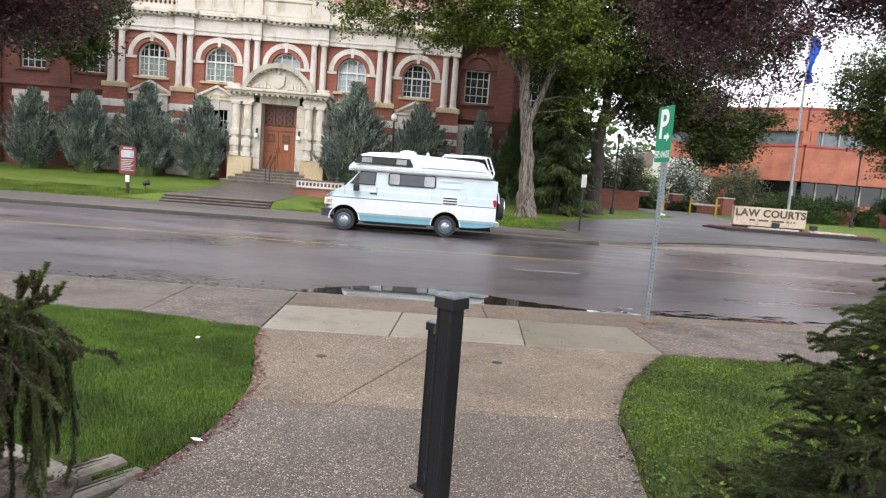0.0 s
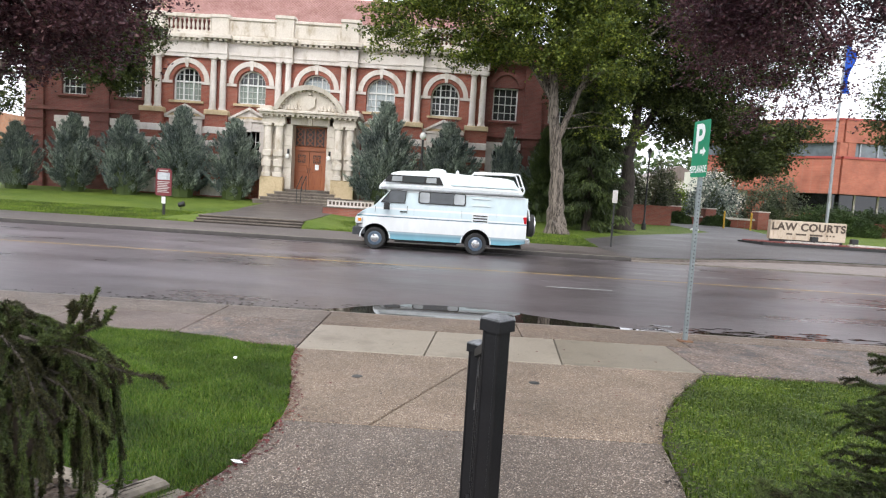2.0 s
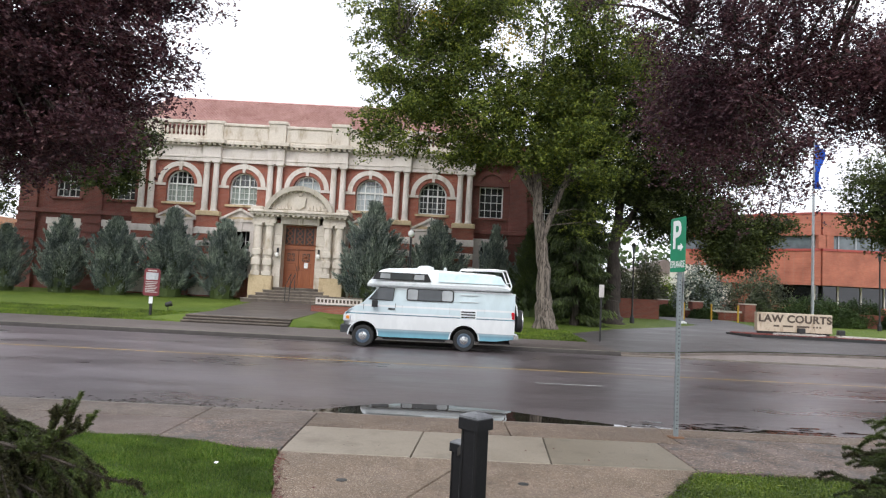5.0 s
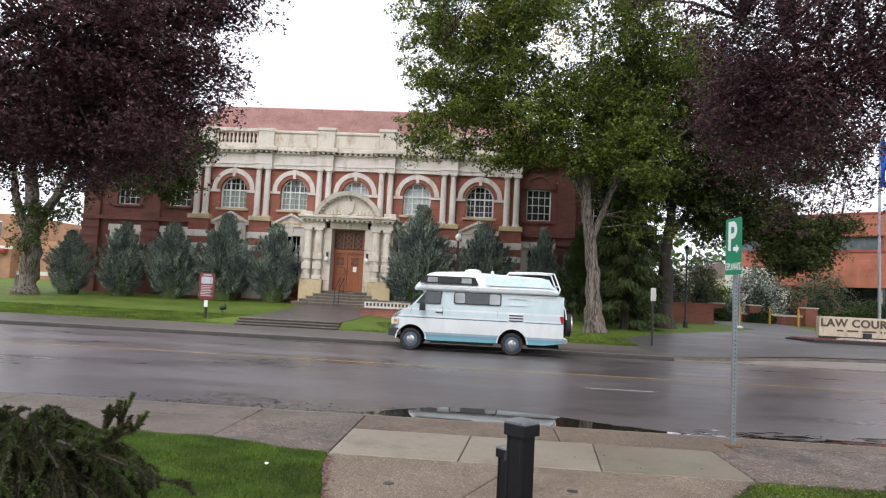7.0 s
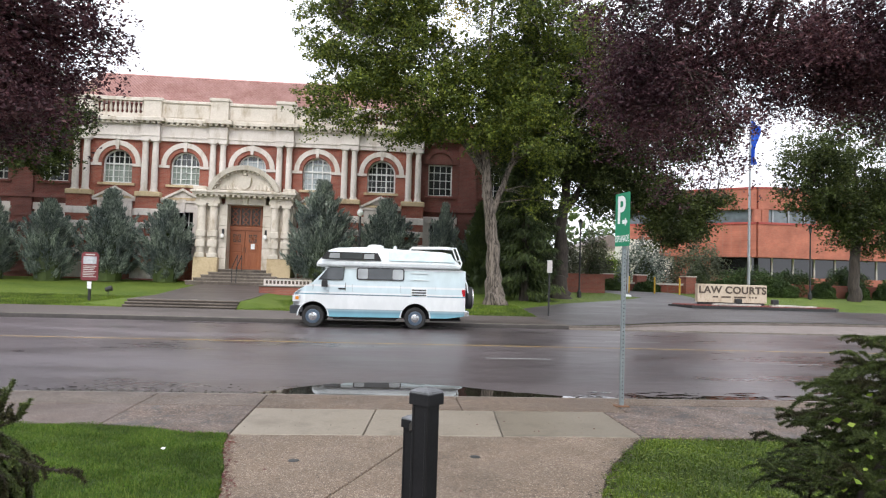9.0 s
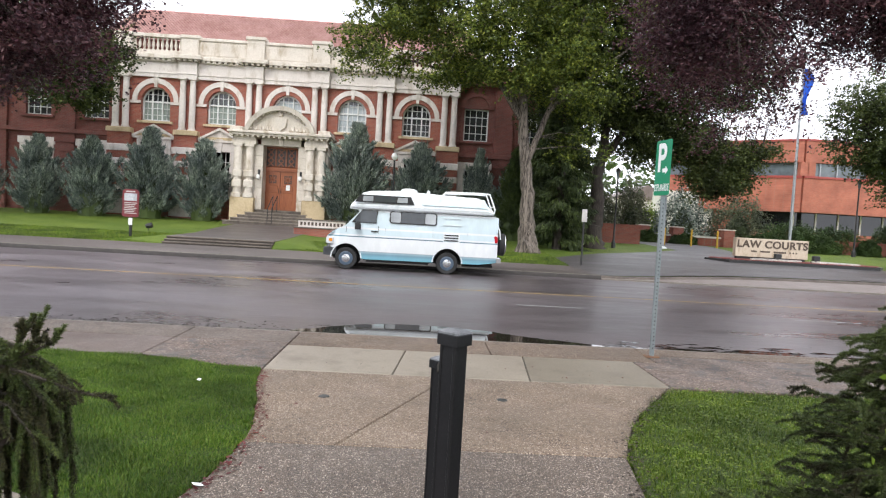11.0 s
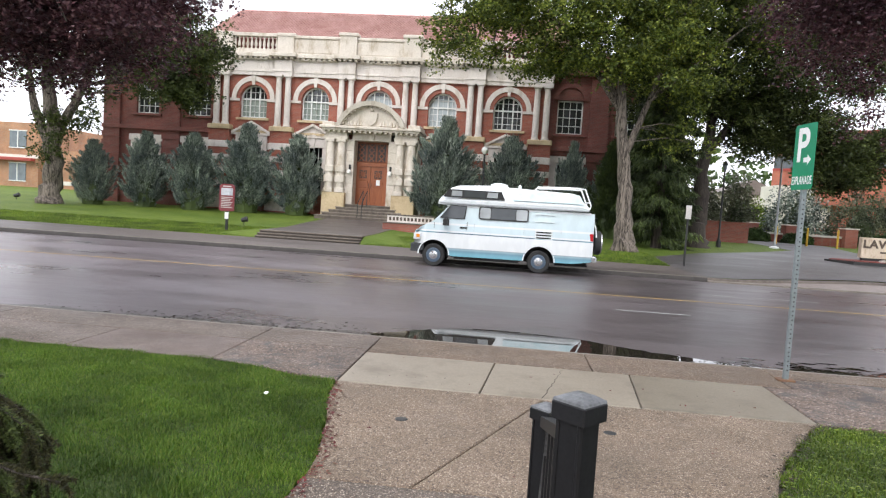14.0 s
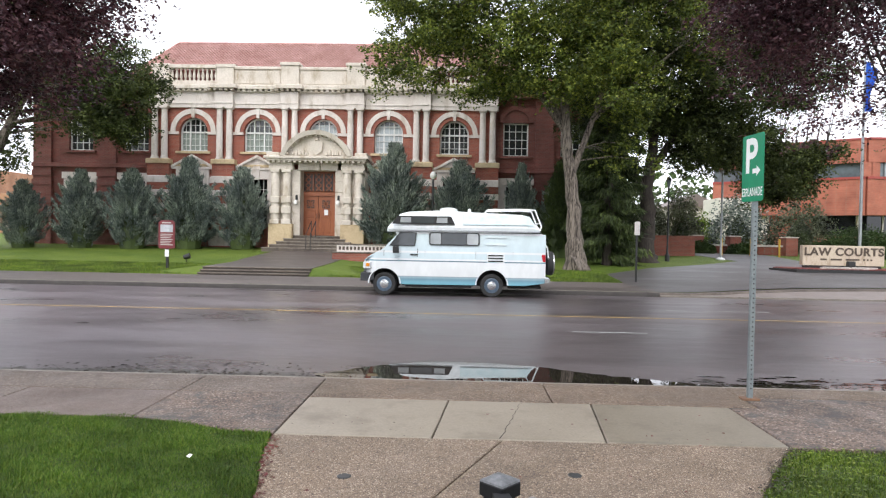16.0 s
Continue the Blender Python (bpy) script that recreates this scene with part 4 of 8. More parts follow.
lettering("letter_p", "P", 0.5, 0.0008, M["white_paint"], bd, (-0.03, -0.0045, 0.11), 0, 0.85, 0.012)
lettering("place_name", "ESPLANADE", 0.125, 0.0008, M["white_paint"], bd, (0, -0.0045, -0.255), 0, 0.51, 0.001)
part("arrow", Geo().slabxz([(0.0, -0.06), (0.07, -0.06), (0.07, -0.09), (0.135, -0.035), (0.07, 0.02), (0.07, -0.01), (0.0, -0.01)], -0.0047, -0.0032), M["white_paint"], bd)

# ---------- the brick courthouse ----------
GZ = 0.85
house = thing("courthouse", (-7.3, 40.75, GZ), "red brick courthouse with pale stone columns and tiled roof", "courthouse")
Z = lambda z: z - GZ


def arched_wall(g, x0, x1, z0, z1, cx, w, zs, zsp, y=0.0, deep=0.35, n=14):
    """A wall panel with a round-headed opening: sill zs, springing zsp, width w."""
    r = w / 2
    a, b = cx - r, cx + r
    q = lambda p: g.add(p, [(0, 1, 2, 3)])
    q([(x0, y, z0), (a, y, z0), (a, y, z1), (x0, y, z1)])
    q([(b, y, z0), (x1, y, z0), (x1, y, z1), (b, y, z1)])
    q([(a, y, z0), (b, y, z0), (b, y, zs), (a, y, zs)])
    arc = [(cx - r * math.cos(math.pi * i / n), zsp + r * math.sin(math.pi * i / n)) for i in range(n + 1)]
    for i in range(n):
        (xa, za), (xb, zb) = arc[i], arc[i + 1]
        q([(xa, y, za), (xb, y, zb), (xb, y, z1), (xa, y, z1)])
    loop = [(a, zs)] + arc + [(b, zs)]
    for i in range(len(loop)):
        (xa, za), (xb, zb) = loop[i], loop[(i + 1) % len(loop)]
        q([(xa, y, za), (xb, y, zb), (xb, y + deep, zb), (xa, y + deep, za)])


def square_wall(g, x0, x1, z0, z1, holes, y=0.0, deep=0.3):
    """A wall panel with square holes (xa, xb, za, zb), all in one row."""
    q = lambda p: g.add(p, [(0, 1, 2, 3)])
    x = x0
    for xa, xb, za, zb in holes:
        q([(x, y, z0), (xa, y, z0), (xa, y, z1), (x, y, z1)])
        q([(xa, y, z0), (xb, y, z0), (xb, y, za), (xa, y, za)])
        q([(xa, y, zb), (xb, y, zb), (xb, y, z1), (xa, y, z1)])
        for p in (((xa, za), (xb, za)), ((xb, za), (xb, zb)), ((xb, zb), (xa, zb)), ((xa, zb), (xa, za))):
            q([(p[0][0], y, p[0][1]), (p[1][0], y, p[1][1]), (p[1][0], y + deep, p[1][1]), (p[0][0], y + deep, p[0][1])])
        x = xb
    q([(x, y, z0), (x1, y, z0), (x1, y, z1), (x, y, z1)])


def arch_band(cx, zsp, r0, r1, y0, y1, n=16):
    g = Geo()
    rows = []
    for i in range(n + 1):
        a = math.pi * i / n
        c, s = math.cos(a), math.sin(a)
        rows.append([(cx - r0 * c, y0, zsp + r0 * s), (cx - r1 * c, y0, zsp + r1 * s), (cx - r1 * c, y1, zsp + r1 * s), (cx - r0 * c, y1, zsp + r0 * s)])
    return g.rings(rows)


def arch_window(parent, cx, w, zs, zsp, y, lit, curtain):
    """Round-headed window: frame, mullions, bars, pane, curtain."""
    r = w / 2
    n = 14
    arc = [(cx - r * math.cos(math.pi * i / n), zsp + r * math.sin(math.pi * i / n)) for i in range(n + 1)]
    win = part("window", Geo().add([(x, y + 0.1, z) for x, z in [(cx - r, zs)] + arc + [(cx + r, zs)]], [tuple(range(n + 3))]), M["glass"], parent)
    g = arch_band(cx, zsp, r - 0.09, r, y, y + 0.08, 14)
    for s in (-1, 1):
        g.box(cx + s * (r - 0.045) - 0.045, cx + s * (r - 0.045) + 0.045, y, y + 0.08, zs, zsp)
    g.box(cx - r, cx + r, y, y + 0.08, zs, zs + 0.1)
    part("frame", g, M["white_frame"], win)
    for s in (-1, 1):
        part("mullion", Geo().box(cx + s * 0.3 - 0.04, cx + s * 0.3 + 0.04, y + 0.01, y + 0.08, zs, zsp + r * 0.9), M["white_frame"], win)
    part("transom", Geo().box(cx - r, cx + r, y + 0.005, y + 0.08, zsp - 0.04, zsp + 0.05), M["white_frame"], win)
    for k in (1, 2):
        z = zs + (zsp - zs) * k / 3
        part("glazing_bar", Geo().box(cx - r, cx + r, y + 0.03, y + 0.07, z - 0.015, z + 0.015), M["white_frame"], win)
    for xk in (-0.57, 0.0, 0.57):
        hh = math.sqrt(max(0.01, r * r - xk * xk)) * 0.97
        part("glazing_bar", Geo().box(cx + xk - 0.013, cx + xk + 0.013, y + 0.03, y + 0.07, zs, zsp + hh), M["white_frame"], win)
    part("glazing_bar", Geo().box(cx - r * 0.85, cx + r * 0.85, y + 0.03, y + 0.07, zsp + 0.42, zsp + 0.45), M["white_frame"], win)
    # in bays 0 and 1 the pale sheet stands for blinds and reflected sky
    if curtain:
        part("curtain", Geo().box(cx - r + 0.09, cx + r - 0.09, y + 0.085, y + 0.095, zs + 0.1, zsp - 0.05 if not lit else zsp + 0.55), M[curtain], win)


BAY = 3.9
zb, zc = Z(5.85), Z(9.2)
wall = Geo()
for k in range(-2, 3):
    cx = k * BAY
    arched_wall(wall, cx - BAY / 2, cx + BAY / 2, zb, zc + 0.25, cx, 1.72, Z(6.62), Z(7.78))
square_wall(wall, -2.5 * BAY, 2.5 * BAY, -0.4, zb, [(-2 * BAY - .62, -2 * BAY + .62, Z(2.4), Z(5.0)), (-BAY - .62, -BAY + .62, Z(2.4), Z(5.0)), (BAY - .62, BAY + .62, Z(2.4), Z(5.0)), (2 * BAY - .62, 2 * BAY + .62, Z(2.4), Z(5.0))])
part("front_wall", wall, M["brick"], house)
for k in range(-2, 3):
    cx = k * BAY
    arch_window(house, cx, 1.72, Z(6.62), Z(7.78), 0.25, k in (0, 1), {0: "pale_window_fill", 1: "pale_window_fill", 2: None}.get(k, "curtain"))
    part("brick_arch", arch_band(cx, Z(7.78), 0.86, 1.08, -0.03, 0.05), M["brick"], house)
    part("stone_arch", arch_band(cx, Z(7.78), 1.08, 1.37, -0.09, 0.05), M["pale_stone"], house)
    part("keystone", Geo().slabxz([(cx - 0.08, Z(8.6)), (cx + 0.08, Z(8.6)), (cx + 0.12, Z(9.2)), (cx - 0.12, Z(9.2))], -0.12, 0.0), M["pale_stone"], house)
    for s in (-1, 1):
        part("impost", Geo().box(cx + min(s * 0.88, s * 1.5), cx + max(s * 0.88, s * 1.5), -0.08, 0.04, Z(7.62), Z(7.78), 0.01), M["pale_stone"], house)
    part("window_sill", Geo().box(cx - 1.05, cx + 1.05, -0.12, 0.3, Z(6.48), Z(6.62), 0.02), M["ochre_stone"], house)
for k in range(-2, 3):
    if k == 0:
        continue
    cx = k * BAY
    w = part("window", Geo().box(cx - .62, cx + .62, 0.26, 0.28, Z(2.4), Z(5.0)), M["dark_glass"], house)
    for s in (-1, 0, 1):
        part("mullion", Geo().box(cx + s * 0.3 - 0.02, cx + s * 0.3 + 0.02, 0.2, 0.26, Z(2.4), Z(5.0)), M["white_frame"], w)
    for q in range(4):
        part("glazing_bar", Geo().box(cx - 0.62, cx + 0.62, 0.21, 0.26, Z(2.9 + q * 0.5) - 0.015, Z(2.9 + q * 0.5) + 0.015), M["white_frame"], w)
    for s in (-1, 1):
        part("window_surround", Geo().box(cx + s * 0.8 - 0.18, cx + s * 0.8 + 0.18, -0.12, 0.05, Z(2.2), Z(5.0), 0.02), M["pale_stone"], house)
    part("lintel", Geo().box(cx - 1.0, cx + 1.0, -0.14, 0.05, Z(5.0), Z(5.55), 0.02), M["pale_stone"], house)
    part("lintel_key", Geo().slabxz([(cx - 0.14, Z(4.95)), (cx + 0.14, Z(4.95)), (cx + 0.2, Z(5.75)), (cx - 0.2, Z(5.75))], -0.2, -0.1), M["pale_stone"], house)
    g = Geo().slabxz([(cx - 1.15, Z(5.58)), (cx + 1.15, Z(5.58)), (cx + 1.15, Z(5.68)), (cx, Z(6.3)), (cx - 1.15, Z(5.68))], -0.1, 0.0)
    ped = part("pediment", g, M["pale_stone"], house)
    for s in (-1, 1):
        part("raking_cornice", Geo().slabxz([(cx + s * 1.25, Z(5.6)), (cx + s * 1.25, Z(5.74)), (cx, Z(6.42)), (cx, Z(6.26))], -0.25, -0.05), M["pale_stone"], ped)
    part("pediment_base", Geo().box(cx - 1.25, cx + 1.25, -0.22, -0.05, Z(5.55), Z(5.66), 0.01), M["pale_stone"], ped)

# pairs of columns with pedestals
def column(parent, x, y, z0, z1, r):
    h = z1 - z0
    c = part("column", Geo().lathe(x, y, [(r * 1.0, z0 + 0.16), (r * 1.0, z0 + h * .35), (r * 0.97, z0 + h * .65), (r * 0.86, z1 - 0.2), (r * 0.86, z1 - 0.17)], 16), M["pale_stone"], parent, smooth=True)
    part("column_base", Geo().lathe(x, y, [(r * 1.25, z0), (r * 1.28, z0 + 0.06), (r * 1.08, z0 + 0.1), (r * 1.15, z0 + 0.14), (r * 1.0, z0 + 0.17)], 16), M["pale_stone"], c, smooth=True)
    g = Geo().lathe(x, y, [(r * 0.9, z1 - 0.24), (r * 0.98, z1 - 0.22), (r * 0.9, z1 - 0.2), (r * 0.9, z1 - 0.14), (r * 1.15, z1 - 0.08)], 16)
    g.box(x - r * 1.2, x + r * 1.2, y - r * 1.2, y + r * 1.2, z1 - 0.08, z1)
    part("capital", g, M["pale_stone"], c)


for k in range(-3, 3):
    cx = (k + 0.5) * BAY
    for s in (-0.29, 0.29):
        column(house, cx + s, -0.22, Z(6.12), Z(9.2), 0.19)
    part("pier", Geo().box(cx - 0.12, cx + 0.12, -0.04, 0.02, Z(6.12), Z(9.2)), M["brick"], house)
    part("pedestal", Geo().box(cx - 0.72, cx + 0.72, -0.52, 0.02, Z(5.84), Z(6.12), 0.04), M["ochre_stone"], house)
    part("pedestal_brick", Geo().box(cx - 0.66, cx + 0.66, -0.42, 0.02, -0.4, Z(5.84)), M["brick"], house)
    for z0, z1 in ((1.0, 1.9), (2.35, 2.7), (3.15, 3.5), (3.95, 4.3), (4.72, 5.12)):
        part("stone_band", Geo().box(cx - 0.7, cx + 0.7, -0.46, 0.02, Z(z0), Z(z1), 0.03), M["pale_stone"], house)
for z0, z1 in ((1.0, 1.9), (2.35, 2.7), (3.15, 3.5), (3.95, 4.3), (4.72, 5.12)):
    for k in (-2, -1, 1, 2):
        for s in (-1, 1):
            a, b = sorted((k * BAY + s * 0.98, k * BAY + s * 1.25))
            part("stone_band", Geo().box(a, b, -0.05, 0.02, Z(z0), Z(z1), 0.02), M["pale_stone"], house)
part("belt_course", Geo().box(-2.5 * BAY - .6, 2.5 * BAY + .6, -0.16, 0.02, Z(5.7), Z(5.85), 0.03), M["ochre_stone"], house)

# entablature, breaking forward over the columns
HW = 2.5 * BAY + 0.62
part("architrave", Geo().box(-HW, HW, -0.16, 0.1, Z(9.2), Z(9.42), 0.01).box(-HW, HW, -0.2, 0.1, Z(9.42), Z(9.5), 0.01), M["pale_stone"], house)
part("frieze", Geo().box(-HW, HW, -0.14, 0.1, Z(9.5), Z(10.12)), M["pale_stone"], house)
part("cornice", Geo().box(-HW - .1, HW + .1, -0.42, 0.1, Z(10.28), Z(10.5), 0.03).box(-HW, HW, -0.26, 0.1, Z(10.12), Z(10.2), 0.01), M["stone"], house)
for k in range(-3, 3):
    cx = (k + 0.5) * BAY
    part("entablature_break", Geo().box(cx - .56, cx + .56, -0.44, -0.1, Z(9.2), Z(9.42), 0.01).box(cx - .58, cx + .58, -0.48, -0.1, Z(9.42), Z(9.5), 0.01).box(cx - .54, cx + .54, -0.42, -0.1, Z(9.5), Z(10.12)), M["pale_stone"], house)
    part("cornice_break", Geo().box(cx - .85, cx + .85, -0.72, -0.3, Z(10.28), Z(10.5), 0.03), M["stone"], house)
x = -HW + 0.1
while x < HW:
    near = min(abs(x - (k + .5) * BAY) for k in range(-3, 3))
    part("dentil", Geo().box(x - 0.09, x + 0.09, -0.62 if near < 0.8 else -0.36, -0.1, Z(10.16), Z(10.29)), M["stone"], house)
    x += 0.33

# parapet with balustrade over the end bays
ptop = 11.75
for k in range(-2, 3):
    cx = k * BAY
    a, b = cx - BAY / 2 + 0.5, cx + BAY / 2 - 0.5
    if abs(k) == 2:
        part("plinth", Geo().box(a, b, -0.12, 0.18, Z(10.5), Z(10.8), 0.01), M["stone"], house)
        part("coping", Geo().box(a, b, -0.16, 0.22, Z(11.55), Z(ptop), 0.03), M["stone"], house)
        n = 11
        for i in range(n):
            xx = a + (b - a) * (i + 0.5) / n
            part("baluster", Geo().lathe(xx, 0.03, [(0.09, Z(10.8)), (0.09, Z(10.86)), (0.05, Z(10.9)), (0.1, Z(11.08)), (0.085, Z(11.18)), (0.045, Z(11.4)), (0.08, Z(11.48)), (0.08, Z(11.55))], 10), M["stone"], house, smooth=True)
        # dark sheet close behind the balusters keeps the gaps dark
        part("parapet_back", Geo().box(a, b, 0.4, 0.5, Z(10.5), Z(11.54)), M["shaded_brick"], house)
    else:
        part("parapet_panel", Geo().box(a, b, -0.1, 0.18, Z(10.5), Z(11.5)).box(a + .1, b - .1, -0.13, 0.18, Z(10.66), Z(11.4), 0.02), M["stone"], house)
        part("coping", Geo().box(a, b, -0.18, 0.24, Z(11.5), Z(11.66), 0.03), M["stone"], house)
for k in range(-3, 3):
    cx = (k + 0.5) * BAY
    if k in (-1, 0):
        part("parapet_pier", Geo().box(cx - .52, cx + .52, -0.28, 0.3, Z(10.5), Z(11.72), 0.02).box(cx - .6, cx + .6, -0.34, 0.34, Z(11.72), Z(11.9), 0.03), M["stone"], house)
    else:
        part("parapet_pier", Geo().box(cx - .52, cx + .52, -0.17, 0.3, Z(10.5), Z(11.6), 0.02).box(cx - .6, cx + .6, -0.22, 0.34, Z(11.6), Z(11.78), 0.03), M["stone"], house)

# wings in two recessed bays on each side; shade is put into their darker brick
for s in (-1, 1):
    a, b = s * (2.5 * BAY + 0.5), s * (2.5 * BAY + 8.0)
    x0, x1 = min(a, b), max(a, b)
    wc = [s * (2.5 * BAY + q) for q in (1.7, 5.1)]
    wing = Geo()
    holes = sorted((c - .75, c + .75, Z(6.62), Z(8.6)) for c in wc)
    square_wall(wing, x0, x1, zb, Z(10.2), holes, 0.35)
    low = sorted((c - .6, c + .6, Z(2.4), Z(4.9)) for c in wc)
    square_wall(wing, x0, x1, -0.4, zb, low, 0.35)
    xe = b
    wing.add([(xe, 0.35, -0.4), (xe, 12, -0.4), (xe, 12, Z(10.2)), (xe, 0.35, Z(10.2))], [(0, 1, 2, 3)])
    part("wing_wall", wing, M["shaded_brick"], house)
    for c in wc:
        for za, zt, hw in ((6.62, 8.6, .75), (2.4, 4.9, .6)):
            w = part("window", Geo().box(c - hw, c + hw, 0.6, 0.62, Z(za), Z(zt)), M["glass"], house)
            part("frame", Geo().box(c - hw, c - hw + .08, 0.54, 0.6, Z(za), Z(zt)).box(c + hw - .08, c + hw, 0.54, 0.6, Z(za), Z(zt)).box(c - hw, c + hw, 0.54, 0.6, Z(zt) - .08, Z(zt)).box(c - hw, c + hw, 0.54, 0.6, Z(za), Z(za) + .08), M["white_frame"], w)
            for q in (-0.5, 0, 0.5):
                part("glazing_bar", Geo().box(c + q * hw - .02, c + q * hw + .02, 0.55, 0.6, Z(za), Z(zt)), M["white_frame"], w)
            for q in (1, 2, 3):
                zz = Z(za + (zt - za) * q / 4)
                part("glazing_bar", Geo().box(c - hw, c + hw, 0.55, 0.6, zz - .02, zz + .02), M["white_frame"], w)
            part("window_sill", Geo().box(c - hw - .2, c + hw + .2, 0.2, 0.55, Z(za) - .14, Z(za), 0.02), M["shaded_brick" if za > 5 else "pale_stone"], house)
        for q in (-1, 1):
            part("window_surround", Geo().box(c + q * .8 - .2, c + q * .8 + .2, 0.22, 0.4, Z(2.2), Z(4.9), 0.02), M["pale_stone"], house)
        part("lintel", Geo().box(c - 1.1, c + 1.1, 0.18, 0.4, Z(4.9), Z(5.3), 0.02), M["pale_stone"], house)
        part("brick_hood", arch_band(c, Z(8.6), 0.75, 1.0, 0.25, 0.4), M["shaded_brick"], house)
    for c in (s * (2.5 * BAY + 3.4), s * (2.5 * BAY + 7.4)):
        part("brick_pier", Geo().box(c - .55, c + .55, 0.17, 0.4, -0.4, Z(9.99)), M["shaded_brick"], house)
        for q in range(8):
            part("brick_course", Geo().box(c - .6, c + .6, 0.1, 0.4, Z(1.2 + q * .55), Z(1.55 + q * .55)), M["shaded_brick"], house)
    part("belt_course", Geo().box(x0, x1, 0.06, 0.4, Z(5.6), Z(5.85), 0.02), M["shaded_brick"], house)
    part("wing_cornice", Geo().box(x0 - .2, x1 + .2, -0.1, 0.6, Z(10.0), Z(10.4), 0.03), M["shaded_brick"], house)
    part("wing_parapet", Geo().box(x0, x1, 0.3, 0.6, Z(10.4), Z(11.3), 0.03), M["shaded_brick"], house)
    part("wing_roof", Geo().box(x0, x1, 0.6, 12, Z(10.2), Z(10.5)), M["roof_tile"], house)
part("body", Geo().box(-HW, HW, 0.42, 0.6, -0.4, 0.4).box(-HW, HW, 12, 12.3, -0.4, Z(11)).box(-HW, -HW + .3, 0.5, 12, -0.4, Z(11)).box(HW - .3, HW, 0.5, 12, -0.4, Z(11)), M["brick"], house)
part("roof_deck", Geo().box(-HW, HW, 0.2, 12, Z(10.4), Z(10.55)), M["grey_concrete"], house)

# hipped tile roof
EY, EZ, RY, RZ, HX, RX = 0.9, Z(11.1), 4.85, Z(14.45), HW + 2.1, HW + 0.5
dx = HX - RX


def tile_slope(x_of, along, n_rows, face):
    """Rows of half-round tiles up one slope."""
    V, F = [], []
    pitch = 0.21
    for r in range(n_rows):
        t0, t1 = r / n_rows, (r + 1.08) / n_rows
        lo, hi = x_of(t0)
        n = int((hi - lo) / pitch)
        for i in range(n):
            c = lo + (i + 0.5) * pitch
            if face == "front":
                o = len(V)
                for t, lift in ((t0, 0.035), (t1, 0.0)):
                    y, z = EY + (RY - EY) * t, EZ + (RZ - EZ) * t + lift
                    for k in range(5):
                        a = math.pi * k / 4
                        V.append((c - 0.5 * pitch * math.cos(a), y - 0.05 * math.sin(a), z + 0.07 * math.sin(a)))
                for k in range(4):
                    F.append((o + k, o + k + 1, o + 6 + k, o + 5 + k))
    return np.array(V), np.array(F)


V, F = tile_slope(lambda t: (-HX + dx * t, HX - dx * t), None, 27, "front")
tl = fast("roof_tiles", V, F, M["roof_tile"]); tl.parent = house
tagged(tl, "rows of weathered clay tiles", kind="stuff")
g = Geo()
P0, P1, P2, P3 = (-HX, EY, EZ - .02), (HX, EY, EZ - .02), (RX, RY, RZ - .03), (-RX, RY, RZ - .03)
B0, B1 = (-HX, 12, EZ), (HX, 12, EZ)
Q2, Q3 = (RX, 8.2, RZ - .03), (-RX, 8.2, RZ - .03)
g.add([P0, P1, P2, P3, B0, B1, Q2, Q3], [(0, 1, 2, 3), (0, 3, 7, 4), (1, 5, 6, 2), (3, 2, 6, 7), (4, 7, 6, 5)])
part("roof", g, M["roof_tile"], house)
part("ridge", Geo().tube([(-RX, RY, RZ), (RX, RY, RZ)], 0.11, 8).tube([(-HX, EY, EZ + .05), (-RX, RY, RZ)], 0.11, 8), M["roof_tile"], house)

# entrance porch of carved stone
porch = thing("entrance_porch", (-7.2, 38.85, GZ), "carved limestone entrance porch with a segmental pediment", "porch")
D = 1.9
pw = 2.7
for s in (-1, 1):
    a, b = sorted((s * 1.0, s * pw))
    part("side_wall", Geo().box(a, b, 0.3, D, -0.2, Z(5.45)), M["stone"], porch)
    part("pedestal", Geo().box(s * 2.05 - .68, s * 2.05 + .68, -0.12, 0.4, -0.2, Z(2.35), 0.03), M["ochre_stone"], porch)
    part("entablature", Geo().box(s * 2.05 - .68, s * 2.05 + .68, -0.08, 0.4, Z(5.42), Z(5.62), 0.01).box(s * 2.05 - .64, s * 2.05 + .64, -0.05, 0.4, Z(5.62), Z(5.9)), M["stone"], porch)
    for q in (-0.33, 0.33):
        cx = s * 2.05 + q
        col = part("column", Geo().lathe(cx, 0.12, [(0.23, Z(2.35)), (0.23, Z(5.25)), (0.2, Z(5.3))], 16), M["stone"], porch, smooth=True)
        part("capital", Geo().box(cx - .27, cx + .27, -0.14, 0.38, Z(5.26), Z(5.42), 0.03), M["stone"], col)
        for z0, z1 in ((2.35, 2.6), (2.95, 3.35), (3.55, 3.9)):
            part("block", Geo().box(cx - .27, cx + .27, -0.15, 0.39, Z(z0), Z(z1), 0.04), M["stone"], col)
    for q in range(6):
        part("jamb_block", Geo().box(s * 1.0 + (0 if s > 0 else -.5), s * 1.0 + (.5 if s > 0 else 0), 0.24, 0.4, Z(1.7 + q * .62) + .015, Z(1.7 + (q + 1) * .62) - .015, 0.015), M["stone"], porch)
part("lintel", Geo().box(-1.0, 1.0, 0.3, D, Z(5.42), Z(5.9)).box(-1.14, 1.14, 0.22, 0.5, Z(5.42), Z(5.9), 0.02).box(-.15, .15, 0.1, 0.5, Z(5.4), Z(5.92), 0.03), M["stone"], porch)
part("cornice", Geo().box(-2.85, 2.85, -0.35, D, Z(5.9), Z(6.02), 0.02).box(-2.95, 2.95, -0.45, D, Z(6.02), Z(6.16), 0.04), M["stone"], porch)
